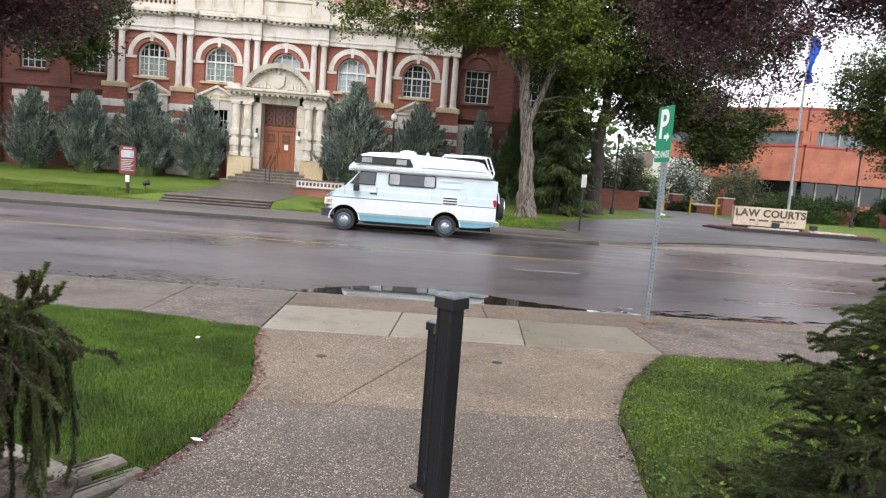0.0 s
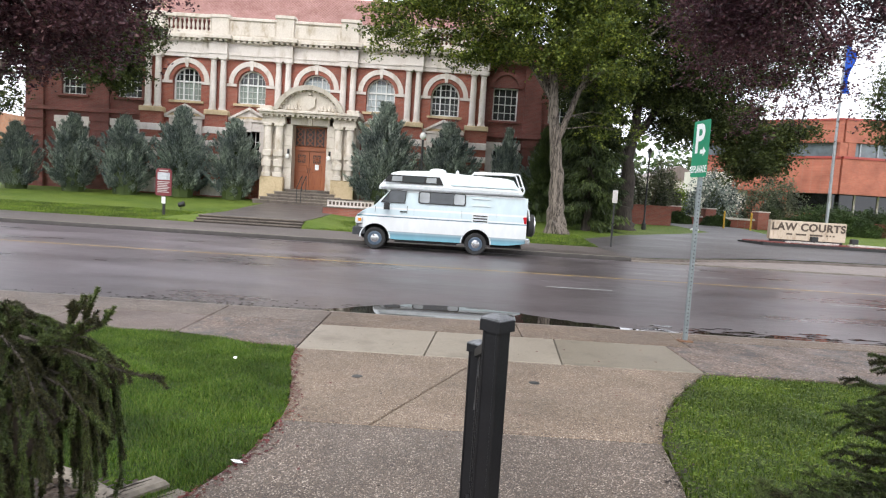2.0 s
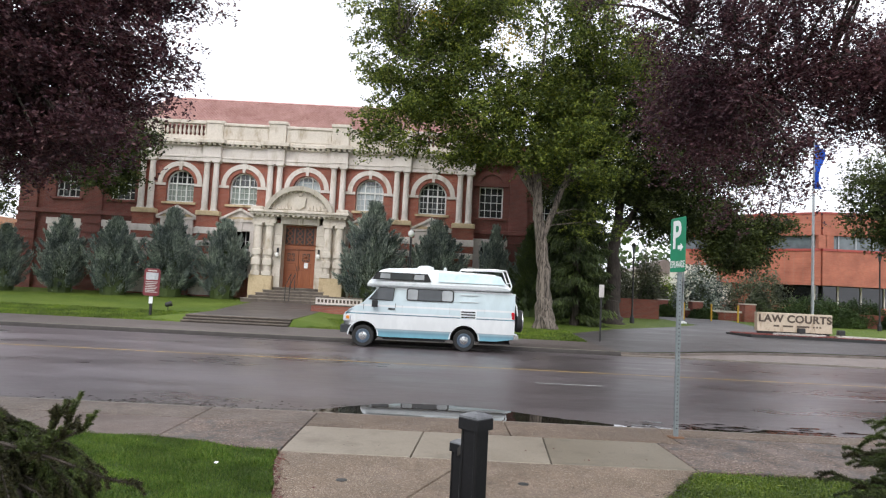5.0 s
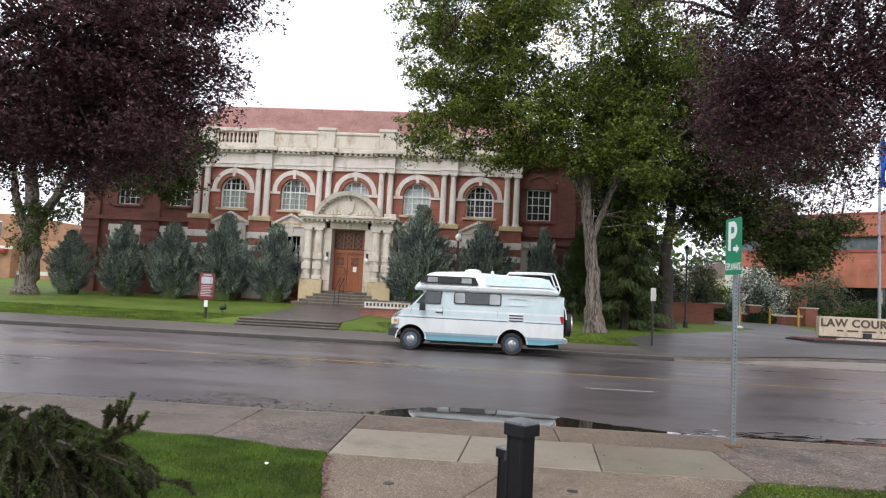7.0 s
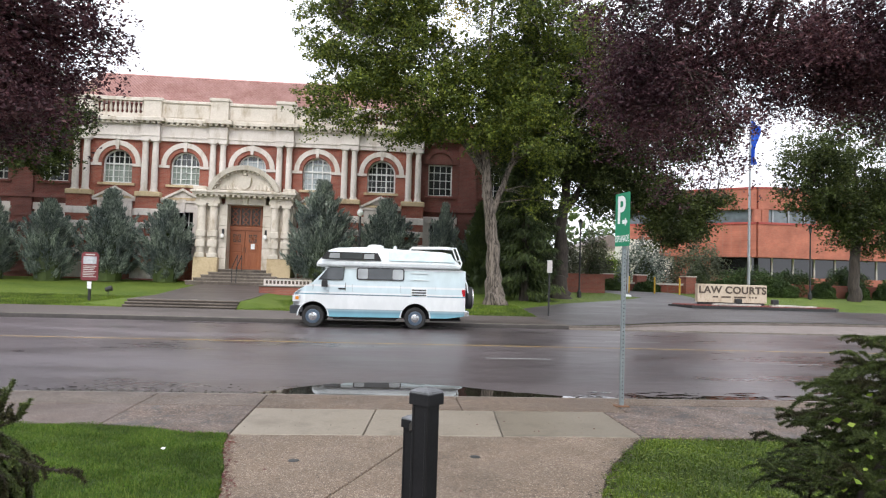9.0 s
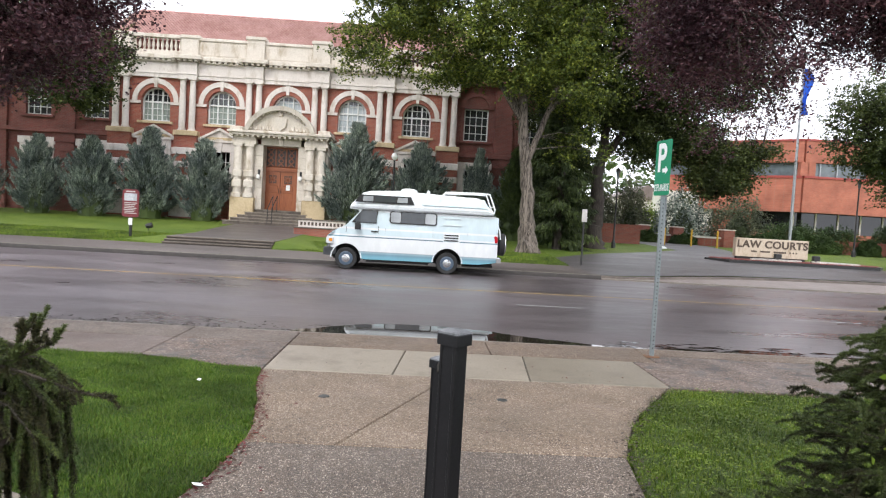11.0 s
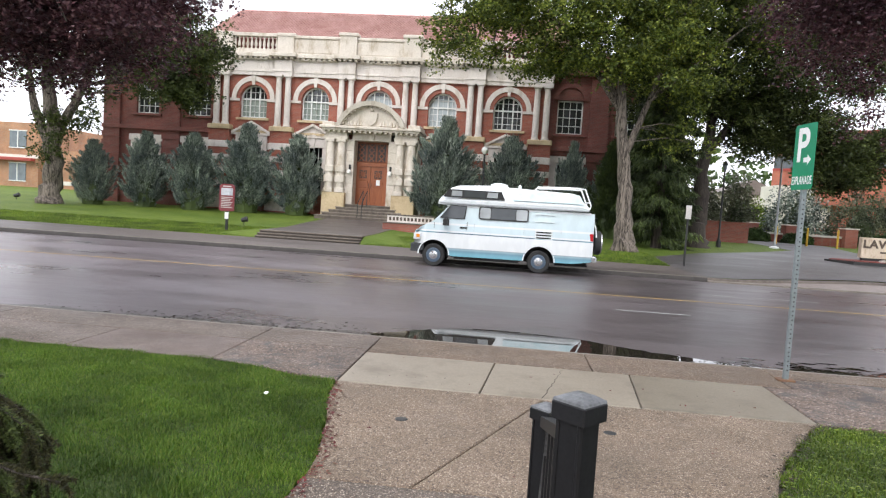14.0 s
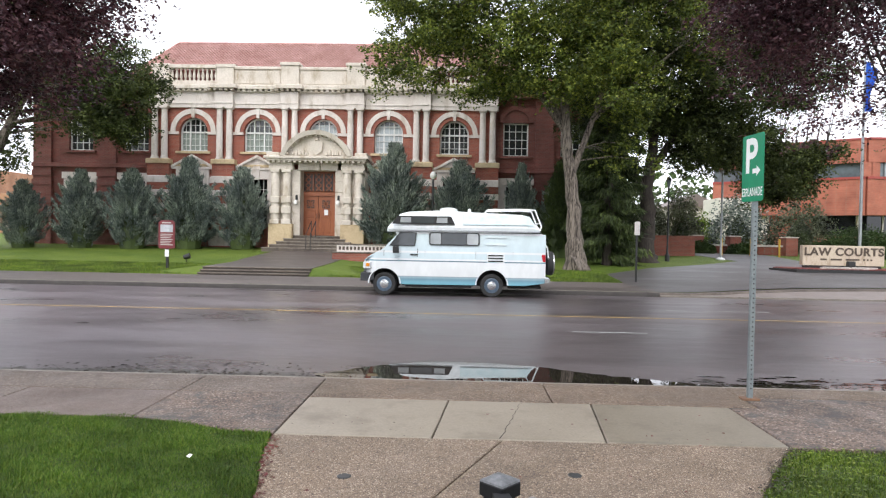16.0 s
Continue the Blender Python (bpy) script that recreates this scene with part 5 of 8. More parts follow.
for q in range(19):
    x = -2.7 + q * 0.3
    part("dentil", Geo().box(x - .07, x + .07, -0.32, 0, Z(5.8), Z(5.91)), M["stone"], porch)
RISE, HALF = 1.45, 2.0
RAD = (HALF ** 2 + RISE ** 2) / (2 * RISE)
ang = math.asin(HALF / RAD)
seg = lambda r, i, n=18: (r * math.sin(-ang + 2 * ang * i / n), Z(6.16) + RISE - RAD + r * math.cos(-ang + 2 * ang * i / n))
tym = [seg(RAD - 0.25, i) for i in range(19)]
part("tympanum", Geo().slabxz([(x, max(z, Z(6.14))) for x, z in tym], -0.1, 0.5), M["stone"], porch)
g = Geo()
g.rings([[(seg(RAD - .25, i)[0], -0.42, max(seg(RAD - .25, i)[1], Z(6.14))), (seg(RAD, i)[0], -0.5, max(seg(RAD, i)[1], Z(6.15))), (seg(RAD, i)[0], 0.6, max(seg(RAD, i)[1], Z(6.15))), (seg(RAD - .25, i)[0], 0.6, max(seg(RAD - .25, i)[1], Z(6.14)))] for i in range(19)])
part("arched_cornice", g, M["stone"], porch)
for i in range(1, 18):
    x, z = seg(RAD - .3, i)
    part("modillion", Geo().box(x - .05, x + .05, -0.34, 0, z - .03, z + .05), M["stone"], porch)
# carved shield and scrolls
part("carved_shield", Geo().slabxz([(-.36, Z(6.95)), (-.3, Z(6.45)), (0, Z(6.24)), (.3, Z(6.45)), (.36, Z(6.95)), (.15, Z(7.02)), (-.15, Z(7.02))], -0.24, -0.08), M["stone"], porch)
for s in (-1, 1):
    for q in range(5):
        part("carved_scroll", Geo().lathe(s * (.55 + q * .2), -0.1, [(0.02, Z(6.2)), (0.1, Z(6.25)), (0.07, Z(6.36 + .1 * (q % 2))), (0.02, Z(6.46 + .1 * (q % 2)))], 8), M["stone"], porch)
part("carved_crest", Geo().lathe(0, -0.15, [(0.02, Z(7.0)), (0.14, Z(7.08)), (0.1, Z(7.2)), (0.02, Z(7.28))], 8), M["stone"], porch)
for s in (-1, 1):
    part("parapet_block", Geo().box(s * 2.5 - .35, s * 2.5 + .35, -0.2, D, Z(6.16), Z(6.38), 0.03), M["stone"], porch)
part("floor_slab", Geo().box(-2.5, 2.5, 0.2, D, -0.2, Z(1.7)), M["step_stone"], porch)
# steps
st = thing("entrance_steps", (-7.2, 38.85, GZ), "worn stone steps up to the entrance doors", "steps")
for k in range(5):
    hw, fy = 1.2 + k * 0.32, 0.15 - k * 0.32
    top = Z(1.7) - k * 0.17
    s1 = part("step", Geo().box(-hw - .3, hw + .15, fy + 0.04, 0.25, -0.15, top - 0.05), M["step_stone"], st)
    part("tread", Geo().box(-hw - .34, hw + .19, fy, 0.26, top - 0.05, top, 0.012), M["tread"], s1, "worn pale tread")
# double doors with a transom
doors = thing("entrance_doors", (-7.34, 39.92, GZ), "tall varnished wooden double doors with pierced panels", "door")
part("frame", Geo().box(-1.0, -0.9, -0.05, 0.12, Z(1.7), Z(5.42)).box(0.9, 1.0, -0.05, 0.12, Z(1.7), Z(5.42)).box(-1.0, 1.0, -0.05, 0.12, Z(5.3), Z(5.42)).box(-1.0, 1.0, -0.08, 0.12, Z(4.0), Z(4.25), 0.02), M["oak"], doors)
for s in (-1, 1):
    c = s * 0.45
    lf = part("door_leaf", Geo().box(c - .44, c + .44, 0.0, 0.07, Z(1.72), Z(4.0)), M["oak"], doors)
    for z0, z1 in ((1.9, 2.75), (2.85, 3.15)):
        part("panel", Geo().box(c - .3, c + .3, -0.02, 0.02, Z(z0), Z(z1), 0.015), M["oak"], lf)
    part("grille_pane", Geo().box(c - .22, c + .22, -0.012, 0.01, Z(3.3), Z(3.76)), M["door_glass"], lf)
    for q in range(4):
        a = math.pi * q / 4
        ca, sa = math.cos(a), math.sin(a)
        g = Geo().slabxz([(c + .23 * ca - .034 * sa, Z(3.53) + .23 * sa + .034 * ca), (c - .23 * ca - .034 * sa, Z(3.53) - .23 * sa + .034 * ca), (c - .23 * ca + .034 * sa, Z(3.53) - .23 * sa - .034 * ca), (c + .23 * ca + .034 * sa, Z(3.53) + .23 * sa - .034 * ca)], -0.025, -0.013)
        part("grille_bar", g, M["oak"], lf)
    part("door_handle", Geo().tube([(s * 0.07, -0.07, Z(2.7)), (s * 0.07, -0.07, Z(3.0))], 0.015, 8), M["iron"], lf)
part("notice", Geo().box(0.36, 0.58, -0.04, -0.024, Z(2.9), Z(3.22)), M["white_paint"], doors, "white paper notice")
for q in (-0.6, 0, 0.6):
    pn = part("transom_pane", Geo().box(q - .27, q + .27, 0.02, 0.05, Z(4.3), Z(5.3)), M["door_glass"], doors)
    part("transom_stile", Geo().box(q - .3, q - .25, -0.03, 0.06, Z(4.25), Z(5.3)).box(q + .25, q + .3, -0.03, 0.06, Z(4.25), Z(5.3)), M["oak"], pn)
    for k in range(3):
        zc2 = Z(4.46 + k * .33)
        for a in (math.pi / 4, -math.pi / 4):
            ca, sa = math.cos(a), math.sin(a)
            part("grille_bar", Geo().slabxz([(q + .22 * ca - .034 * sa, zc2 + .22 * sa + .034 * ca), (q - .22 * ca - .034 * sa, zc2 - .22 * sa + .034 * ca), (q - .22 * ca + .034 * sa, zc2 - .22 * sa - .034 * ca), (q + .22 * ca + .034 * sa, zc2 + .22 * sa - .034 * ca)], -0.01, 0.015), M["oak"], pn)
for s in (-1, 1):
    lp = thing("wall_lamp", (-7.2 + s * 1.2, 38.9, Z(3.6) + GZ), "white globe lamp on a black iron bracket", "wall lamp", "lamps beside the door")
    part("globe", Geo().lathe(0, 0, [(0.03, -0.17), (0.11, -0.12), (0.13, -0.02), (0.1, 0.08), (0.04, 0.12)], 14), M["lamp_globe"], lp, smooth=True)
    part("bracket", Geo().tube([(0, 0.15, 0.3), (0, 0.0, 0.32), (0, 0, 0.1)], 0.025, 8).box(-.06, .06, 0.13, 0.2, 0.1, 0.4, 0.01), M["iron"], lp)
hr = thing("stair_handrail", (-7.35, 37.9, GZ), "black iron handrail in the middle of the steps", "handrail")
for q in (-0.12, 0.12):
    part("rail", Geo().tube([(q, -0.3, 0.1), (q, -0.3, 0.95), (q, 0.9, 1.65), (q, 0.9, 0.75)], 0.022, 8), M["iron"], hr)

# ---------- camper van ----------
van = thing("camper_van", (2.0, 23.0, 0.0), "white and pale blue high-top camper van parked at the kerb", "van")
# local x: rear axle at 0, front to -x; near side at y = -1
HWV = 0.98


# body with wheel arches: built from side skins so that the arches are real openings
def side_skin(y, s):
    """One flank of the van with two wheel arches, from sill to roof gutter."""
    g = Geo()
    top = lambda x: float(np.interp(x, [-3.84, -3.75, -3.28, -2.86, 1.45], [1.05, 1.16, 1.4, 1.86, 1.9]))
    def bot(x):
        z = float(np.interp(x, [-3.9, -3.6, -2.6, 1.0, 1.62], [0.45, 0.4, 0.34, 0.36, 0.45]))
        for cx in (-3.23, 0.0):
            d = abs(x - cx)
            if d < 0.46:
                z = max(z, 0.36 + math.sqrt(0.46 ** 2 - d * d))
        return z
    xs = sorted(set([-3.88 + 5.49 * i / 60 for i in range(61)] + [c + 0.46 * math.cos(math.pi * k / 16) for c in (-3.23, 0.0) for k in range(17)]))
    zk = (0.0, 0.2, 0.42, 0.62, 0.8, 0.93, 1.0)
    rows = []
    for x in xs:
        b, t = bot(x), max(top(x), bot(x) + 0.02)
        nose = max(0.0, (-3.5 - x)) * 0.75 + max(0.0, x - 1.45) * 0.6
        row = []
        for k in zk:
            z = b + (t - b) * k
            lean = 0.0 if z < 1.1 else (z - 1.1) * 0.1
            bulge = 0.015 * math.sin(math.pi * min(1, max(0, (z - 0.35) / 0.8)))
            row.append((x, y + s * (lean + nose - bulge), z))
        rows.append(row)
    g.rings(rows, close=False, caps=False)
    return g


for y, s in ((-HWV, 1), (HWV, -1)):
    part("side_panel", side_skin(y, s), M["van_paint"], van, smooth=True)
    for cx in (-3.23, 0.0):
        g = Geo()
        rows = []
        for k in range(17):
            a = math.pi * k / 16
            x, z = cx + 0.46 * math.cos(a), 0.36 + 0.46 * math.sin(a)
            rows.append([(x, y, z), (x, y + s * 0.5, z)])
        part("wheel_arch", g.rings(rows, close=False, caps=False), M["rubber"], van)
# first box is dark filling, added to close the view through the arches
part("floor_and_inner_fill", Geo().box(-3.7, 1.5, -0.5, 0.5, 0.3, 1.1).box(-2.7, -0.55, -0.8, 0.8, 0.3, 0.42).box(-2.6, -0.6, -0.9, 0.9, 0.26, 0.36), M["rubber"], van)
# hood, nose, windscreen, roof, rear
nose = Geo()
prof = [(-3.86, 0.62), (-3.85, 1.03), (-3.76, 1.16), (-3.3, 1.38), (-3.22, 1.42)]
nose.rings([[(x, y, z - 0.05 * (abs(y) / 0.98) ** 4) for y in (-0.97 + 0.3 * max(0, -3.5 - x), -0.7, 0, 0.7, 0.97 - 0.3 * max(0, -3.5 - x))] for x, z in prof], close=False, caps=False)
part("hood", nose, M["van_paint"], van, smooth=True)
part("windscreen", Geo().add([(-3.24, -0.92, 1.41), (-3.24, 0.92, 1.41), (-2.83, 0.86, 1.88), (-2.83, -0.86, 1.88)], [(0, 1, 2, 3)]), M["van_glass"], van)
part("roof_panel", Geo().box(-2.9, 1.5, -0.92, 0.92, 1.86, 1.92), M["fibreglass"], van)
part("rear_panel", Geo().add([(1.61, -0.9, 0.45), (1.61, 0.9, 0.45), (1.61, 0.9, 1.3), (1.61, -0.9, 1.3), (1.45, 0.86, 1.9), (1.45, -0.86, 1.9)], [(0, 1, 2, 3), (3, 2, 4, 5)]), M["van_paint"], van)
# high-top cap
cap = Geo()
sec = [(-3.185, 1.93, 2.04, 0.8), (-3.14, 1.92, 2.12, 0.86), (-2.8, 1.92, 2.48, 0.9), (-2.55, 1.92, 2.55, 0.93), (-1.4, 1.92, 2.61, 0.95), (-1.0, 1.92, 2.57, 0.95), (0.9, 1.94, 2.5, 0.95), (1.05, 1.94, 2.46, 0.94), (1.4, 1.95, 2.12, 0.92), (1.42, 1.96, 2.03, 0.9)]
rows = []
for x, z0, z1, w in sec:
    h = z1 - z0
    half = [(0, z0), (w, z0), (w + 0.03, z0 + 0.04), (w + 0.03, z0 + min(0.16, h * .5)), (w - 0.02, z0 + min(0.2, h * .6)), (w - 0.14 * h / .6, z0 + h * .86), (w - 0.24, z1 - 0.015), (0, z1 + 0.015)]
    rows.append([(x, -y, z) for y, z in half] + [(x, y, z) for y, z in half[-2:0:-1]])
part("high_top", cap.rings(rows), M["fibreglass"], van, "white fibreglass high roof", True)
part("rub_strip", Geo().box(-3.1, 1.4, -0.995, -0.96, 1.955, 1.985).box(-3.1, 1.4, 0.96, 0.995, 1.955, 1.985), M["galv"], van)
part("blue_panel", Geo().add([(-0.9, -0.963, 2.17), (1.26, -0.963, 2.17), (1.1, -0.872, 2.44), (-0.9, -0.872, 2.47)], [(0, 1, 2, 3)]), plain("pale_blue_gelcoat", (0.45, 0.63, 0.67), (0.66, 0.75, 0.77), 6, 1.0, 0.4, 0), van)
# cap windows
cw = part("roof_window", Geo().slabxz([(-3.03, 2.16), (-1.13, 2.16), (-1.25, 2.4), (-2.86, 2.4)], -0.975, -0.9), M["rubber"], van, "dark band window")
for a, b in ((-2.78, -2.45), (-2.4, -1.75), (-1.69, -1.36)):
    part("pane", Geo().slabxz([(a, 2.2), (b, 2.2), (b, 2.36), (a + .02, 2.36)], -0.98, -0.97), M["louvre_pane"] if b - a < .5 else M["van_glass"], cw)


def side_window(name, poly, y0, lean, parts):
    fr = part(name, Geo().slabxz(poly, y0, y0 + 0.03), M["rubber"], van, "dark side window in a black seal")
    for p, mt in parts:
        part("pane", Geo().slabxz(p, y0 - 0.006, y0 + 0.01), M[mt], fr)
    fr.matrix_basis = Matrix.Translation((0, 0, 1.4)) @ Matrix.Rotation(radians(-lean), 4, "X") @ Matrix.Translation((0, 0, -1.4))
    return fr


def rrect(x0, x1, z0, z1, r):
    o = []
    for cx, cz, a0 in ((x1 - r, z1 - r, 0), (x0 + r, z1 - r, 90), (x0 + r, z0 + r, 180), (x1 - r, z0 + r, 270)):
        o += [(cx + r * math.cos(radians(a0 + q)), cz + r * math.sin(radians(a0 + q))) for q in (0, 30, 60, 90)]
    return o


side_window("driver_window", [(-3.1, 1.4), (-2.32, 1.4), (-2.28, 1.8), (-2.78, 1.82)], -0.985, 6, [([(-3.04, 1.42), (-2.87, 1.42), (-2.87, 1.72)], "van_glass"), ([(-2.84, 1.42), (-2.34, 1.42), (-2.31, 1.78), (-2.76, 1.79), (-2.84, 1.73)], "van_glass")])
side_window("side_window", rrect(-1.9, -0.38, 1.43, 1.82, 0.07), -0.985, 6, [(rrect(-1.86, -1.54, 1.46, 1.79, 0.05), "louvre_pane"), (rrect(-1.52, -0.78, 1.61, 1.79, 0.02), "van_glass"), (rrect(-1.52, -0.78, 1.46, 1.6, 0.02), "van_glass"), (rrect(-0.76, -0.42, 1.46, 1.79, 0.05), "louvre_pane")])
# outlines of the door and lids
dr = part("driver_door", Geo().box(-2.245, -2.233, -0.972, -0.95, 0.5, 1.42), M["rubber"], van)
part("door_seam", Geo().box(-3.26, -3.25, -0.972, -0.95, 0.85, 1.36), M["rubber"], dr)
part("door_handle", Geo().box(-2.46, -2.24, -1.0, -0.96, 1.22, 1.26, 0.008), M["rubber"], dr)
vent = part("vent_panel", Geo().box(-0.16, 0.37, -0.985, -0.96, 1.02, 1.3, 0.008), M["fibreglass"], van)
for k in range(3):
    part("louvre", Geo().box(-0.12, 0.33, -0.992, -0.97, 1.06 + k * .085, 1.1 + k * .085, 0.004), M["rubber"], vent)
part("service_hatch", Geo().box(-0.18, 0.41, -0.966, -0.93, 1.56, 1.58).box(-0.18, 0.41, -0.953, -0.92, 1.78, 1.795), M["fibreglass"], van)
for a, b, z in ((0.45, 0.62, 0.8), (1.05, 1.18, 0.82), (1.24, 1.4, 0.82)):
    part("filler_flap", Geo().box(a, b, -0.982, -0.95, z - .06, z + .06, 0.006), M["fibreglass"], van)
part("side_marker", Geo().box(-1.7, -1.5, -0.985, -0.95, 0.46, 0.5), M["white_paint"], van)
# pale lips round the wheel arches
for cx in (-3.23, 0.0):
    rows = []
    for k in range(17):
        a = math.pi * k / 16
        rows.append([(cx + q * math.cos(a), yy, 0.36 + q * math.sin(a)) for q, yy in ((0.455, -0.972), (0.465, -0.99), (0.495, -0.99), (0.505, -0.972))])
    part("arch_lip", Geo().rings(rows), M["fibreglass"], van)
for x0, z0, z1 in ((-2.02, 0.62, 1.38), (-0.5, 0.62, 1.38), (0.62, 0.62, 1.8)):
    part("body_seam", Geo().box(x0, x0 + 0.008, -0.975 + max(0.0, z1 - 1.4) * 0.02, -0.94, z0, min(z1, 1.38)), M["galv"], van)
part("belt_moulding", Geo().box(-3.2, -0.17, -0.985, -0.955, 1.035, 1.062, 0.006).box(0.38, 1.4, -0.985, -0.955, 1.035, 1.062, 0.006), M["rim_blue"], van)
# wheels
def wheel(x, y, s):
    w = part("wheel", Geo().disc((x, y, 0.345), 0, 0.345, s * 0.2, 32), M["tyre"], van, smooth=True)
    part("tyre_wall", Geo().rings([[(x + r * math.cos(2 * math.pi * j / 32), y + e * s, 0.345 + r * math.sin(2 * math.pi * j / 32)) for j in range(32)] for r, e in ((0.345, 0.0), (0.33, -0.02), (0.27, -0.025), (0.23, -0.01), (0.22, 0.02))]), M["tyre"], w, smooth=True)
    part("rim", Geo().rings([[(x + r * math.cos(2 * math.pi * j / 32), y + e * s, 0.345 + r * math.sin(2 * math.pi * j / 32)) for j in range(32)] for r, e in ((0.225, -0.018), (0.205, -0.028), (0.19, 0.02), (0.14, 0.015))]), M["rim_blue"], w, smooth=True)
    part("hub_cap", Geo().rings([[(x + r * math.cos(2 * math.pi * j / 24), y + e * s, 0.345 + r * math.sin(2 * math.pi * j / 24)) for j in range(24)] for r, e in ((0.14, 0.012), (0.13, -0.02), (0.07, -0.035), (0.06, -0.06), (0.0, -0.065))]), M["chrome"], w, smooth=True)


for x in (-3.23, 0.0):
    wheel(x, -0.96, 1)
    wheel(x, 0.96, -1)
# bumpers, lamps, mirror, spare, rack
part("front_bumper", Geo().box(-3.96, -3.72, -0.95, 0.95, 0.42, 0.68, 0.03).box(-3.75, -3.55, -0.985, -0.9, 0.46, 0.68, 0.02), M["bumper"], van)
part("bumper_strip", Geo().box(-3.97, -3.95, -0.9, 0.9, 0.53, 0.57), M["chrome"], van)
part("grille", Geo().box(-3.875, -3.84, -0.6, 0.6, 0.74, 1.0, 0.01), M["bumper"], van)
hl = part("headlamp", Geo().box(-3.885, -3.66, -0.935, -0.62, 0.8, 1.0, 0.02), M["lens"], van)
part("indicator", Geo().box(-3.8, -3.69, -0.942, -0.9, 0.86, 0.96, 0.008), M["amber"], hl)
part("rear_bumper", Geo().box(1.56, 1.74, -0.93, 0.93, 0.45, 0.62, 0.03), M["chrome"], van)
part("tail_lamp", Geo().box(1.4, 1.6, -0.94, -0.85, 1.08, 1.3, 0.02), M["red_lens"], van)
sp = part("spare_wheel", Geo().rings([[(1.7 + e, -0.25 + r * math.cos(2 * math.pi * j / 28), 1.02 + r * math.sin(2 * math.pi * j / 28)) for j in range(28)] for r, e in ((0.31, 0.0), (0.37, 0.03), (0.37, 0.18), (0.31, 0.21))]), M["tyre"], van, smooth=True)
part("wheel_cover", Geo().rings([[(1.7 + e, -0.25 + r * math.cos(2 * math.pi * j / 28), 1.02 + r * math.sin(2 * math.pi * j / 28)) for j in range(28)] for r, e in ((0.33, 0.19), (0.335, 0.215), (0.3, 0.24), (0.1, 0.25))]), M["chrome"], sp, "chrome spare wheel cover")
part("spare_bracket", Geo().box(1.58, 1.72, -0.35, -0.15, 0.8, 1.2), M["iron"], van)
mr = part("door_mirror", Geo().tube([(-2.95, -0.95, 1.42), (-2.93, -1.08, 1.4)], 0.02, 6), M["rubber"], van)
part("mirror_head", Geo().box(-2.97, -2.79, -1.22, -1.05, 1.28, 1.5, 0.03), M["rubber"], mr)
part("roof_rack", Geo().tube([(-0.25, -0.55, 2.5), (-0.15, -0.55, 2.63), (0.9, -0.55, 2.66), (1.3, -0.55, 2.64), (1.5, -0.55, 2.15), (1.46, -0.55, 2.02)], 0.025, 8).tube([(-0.25, 0.55, 2.5), (-0.15, 0.55, 2.63), (0.9, 0.55, 2.66), (1.3, 0.55, 2.64), (1.5, 0.55, 2.15), (1.46, 0.55, 2.02)], 0.025, 8).tube([(0.35, -0.55, 2.65), (0.35, 0.55, 2.65)], 0.02, 8).tube([(1.2, -0.55, 2.645), (1.2, 0.55, 2.645)], 0.02, 8).tube([(1.47, -0.55, 2.25), (1.47, 0.55, 2.25)], 0.02, 8), M["white_paint"], van, smooth=True)
part("rear_ladder", Geo().tube([(1.48, -0.75, 1.85), (1.66, -0.8, 1.5), (1.7, -0.8, 1.2)], 0.02, 8), M["white_paint"], van)
part("roof_vent", Geo().lathe(-1.35, 0.0, [(0.28, 2.58), (0.27, 2.66), (0.15, 2.7), (0.0, 2.71)], 16), M["fibreglass"], van, smooth=True)
part("aerial_pod", Geo().lathe(-0.7, -0.3, [(0.06, 2.55), (0.05, 2.64), (0.0, 2.68)], 10), M["fibreglass"], van)
part("exhaust", Geo().tube([(0.5, -0.6, 0.28), (1.5, -0.7, 0.3)], 0.035, 8), M["iron"], van)

# ---------- trees ----------
def leaf_cards(centres, size, rng, flat=0.5, droop=0.0, wide=0.36):
    """Folded diamond leaves, one at each centre."""
    n = len(centres)
    d = rng.normal(size=(n, 3)); d[:, 2] = d[:, 2] * flat - droop
    d /= np.linalg.norm(d, axis=1, keepdims=True)
    u = np.cross(d, rng.normal(size=(n, 3)) + np.array([0, 0, 0.7])); u /= np.linalg.norm(u, axis=1, keepdims=True)
    k = np.cross(d, u)
    s = (size * rng.uniform(0.65, 1.3, n))[:, None]
    a = centres - d * s * .5
    b = centres + u * s * wide + k * s * .1
    c = centres + d * s * .5
    e = centres - u * s * wide + k * s * .1
    v = np.stack([a, b, c, e], 1).reshape(-1, 3)
    f = np.arange(4 * n).reshape(n, 4)
    return v, f


def lobes(rng, spec, per):
    """Clump centres through ellipsoid lobes, more of them near the skin."""
    out = []
    for (cx, cy, cz), (rx, ry, rz), n in spec:
        d = rng.normal(size=(int(n * per), 3)); d /= np.linalg.norm(d, axis=1, keepdims=True)
        r = rng.uniform(0.25, 1.0, len(d)) ** 0.55
        out.append(np.array([cx, cy, cz]) + d * r[:, None] * np.array([rx, ry, rz]))
    return np.concatenate(out)


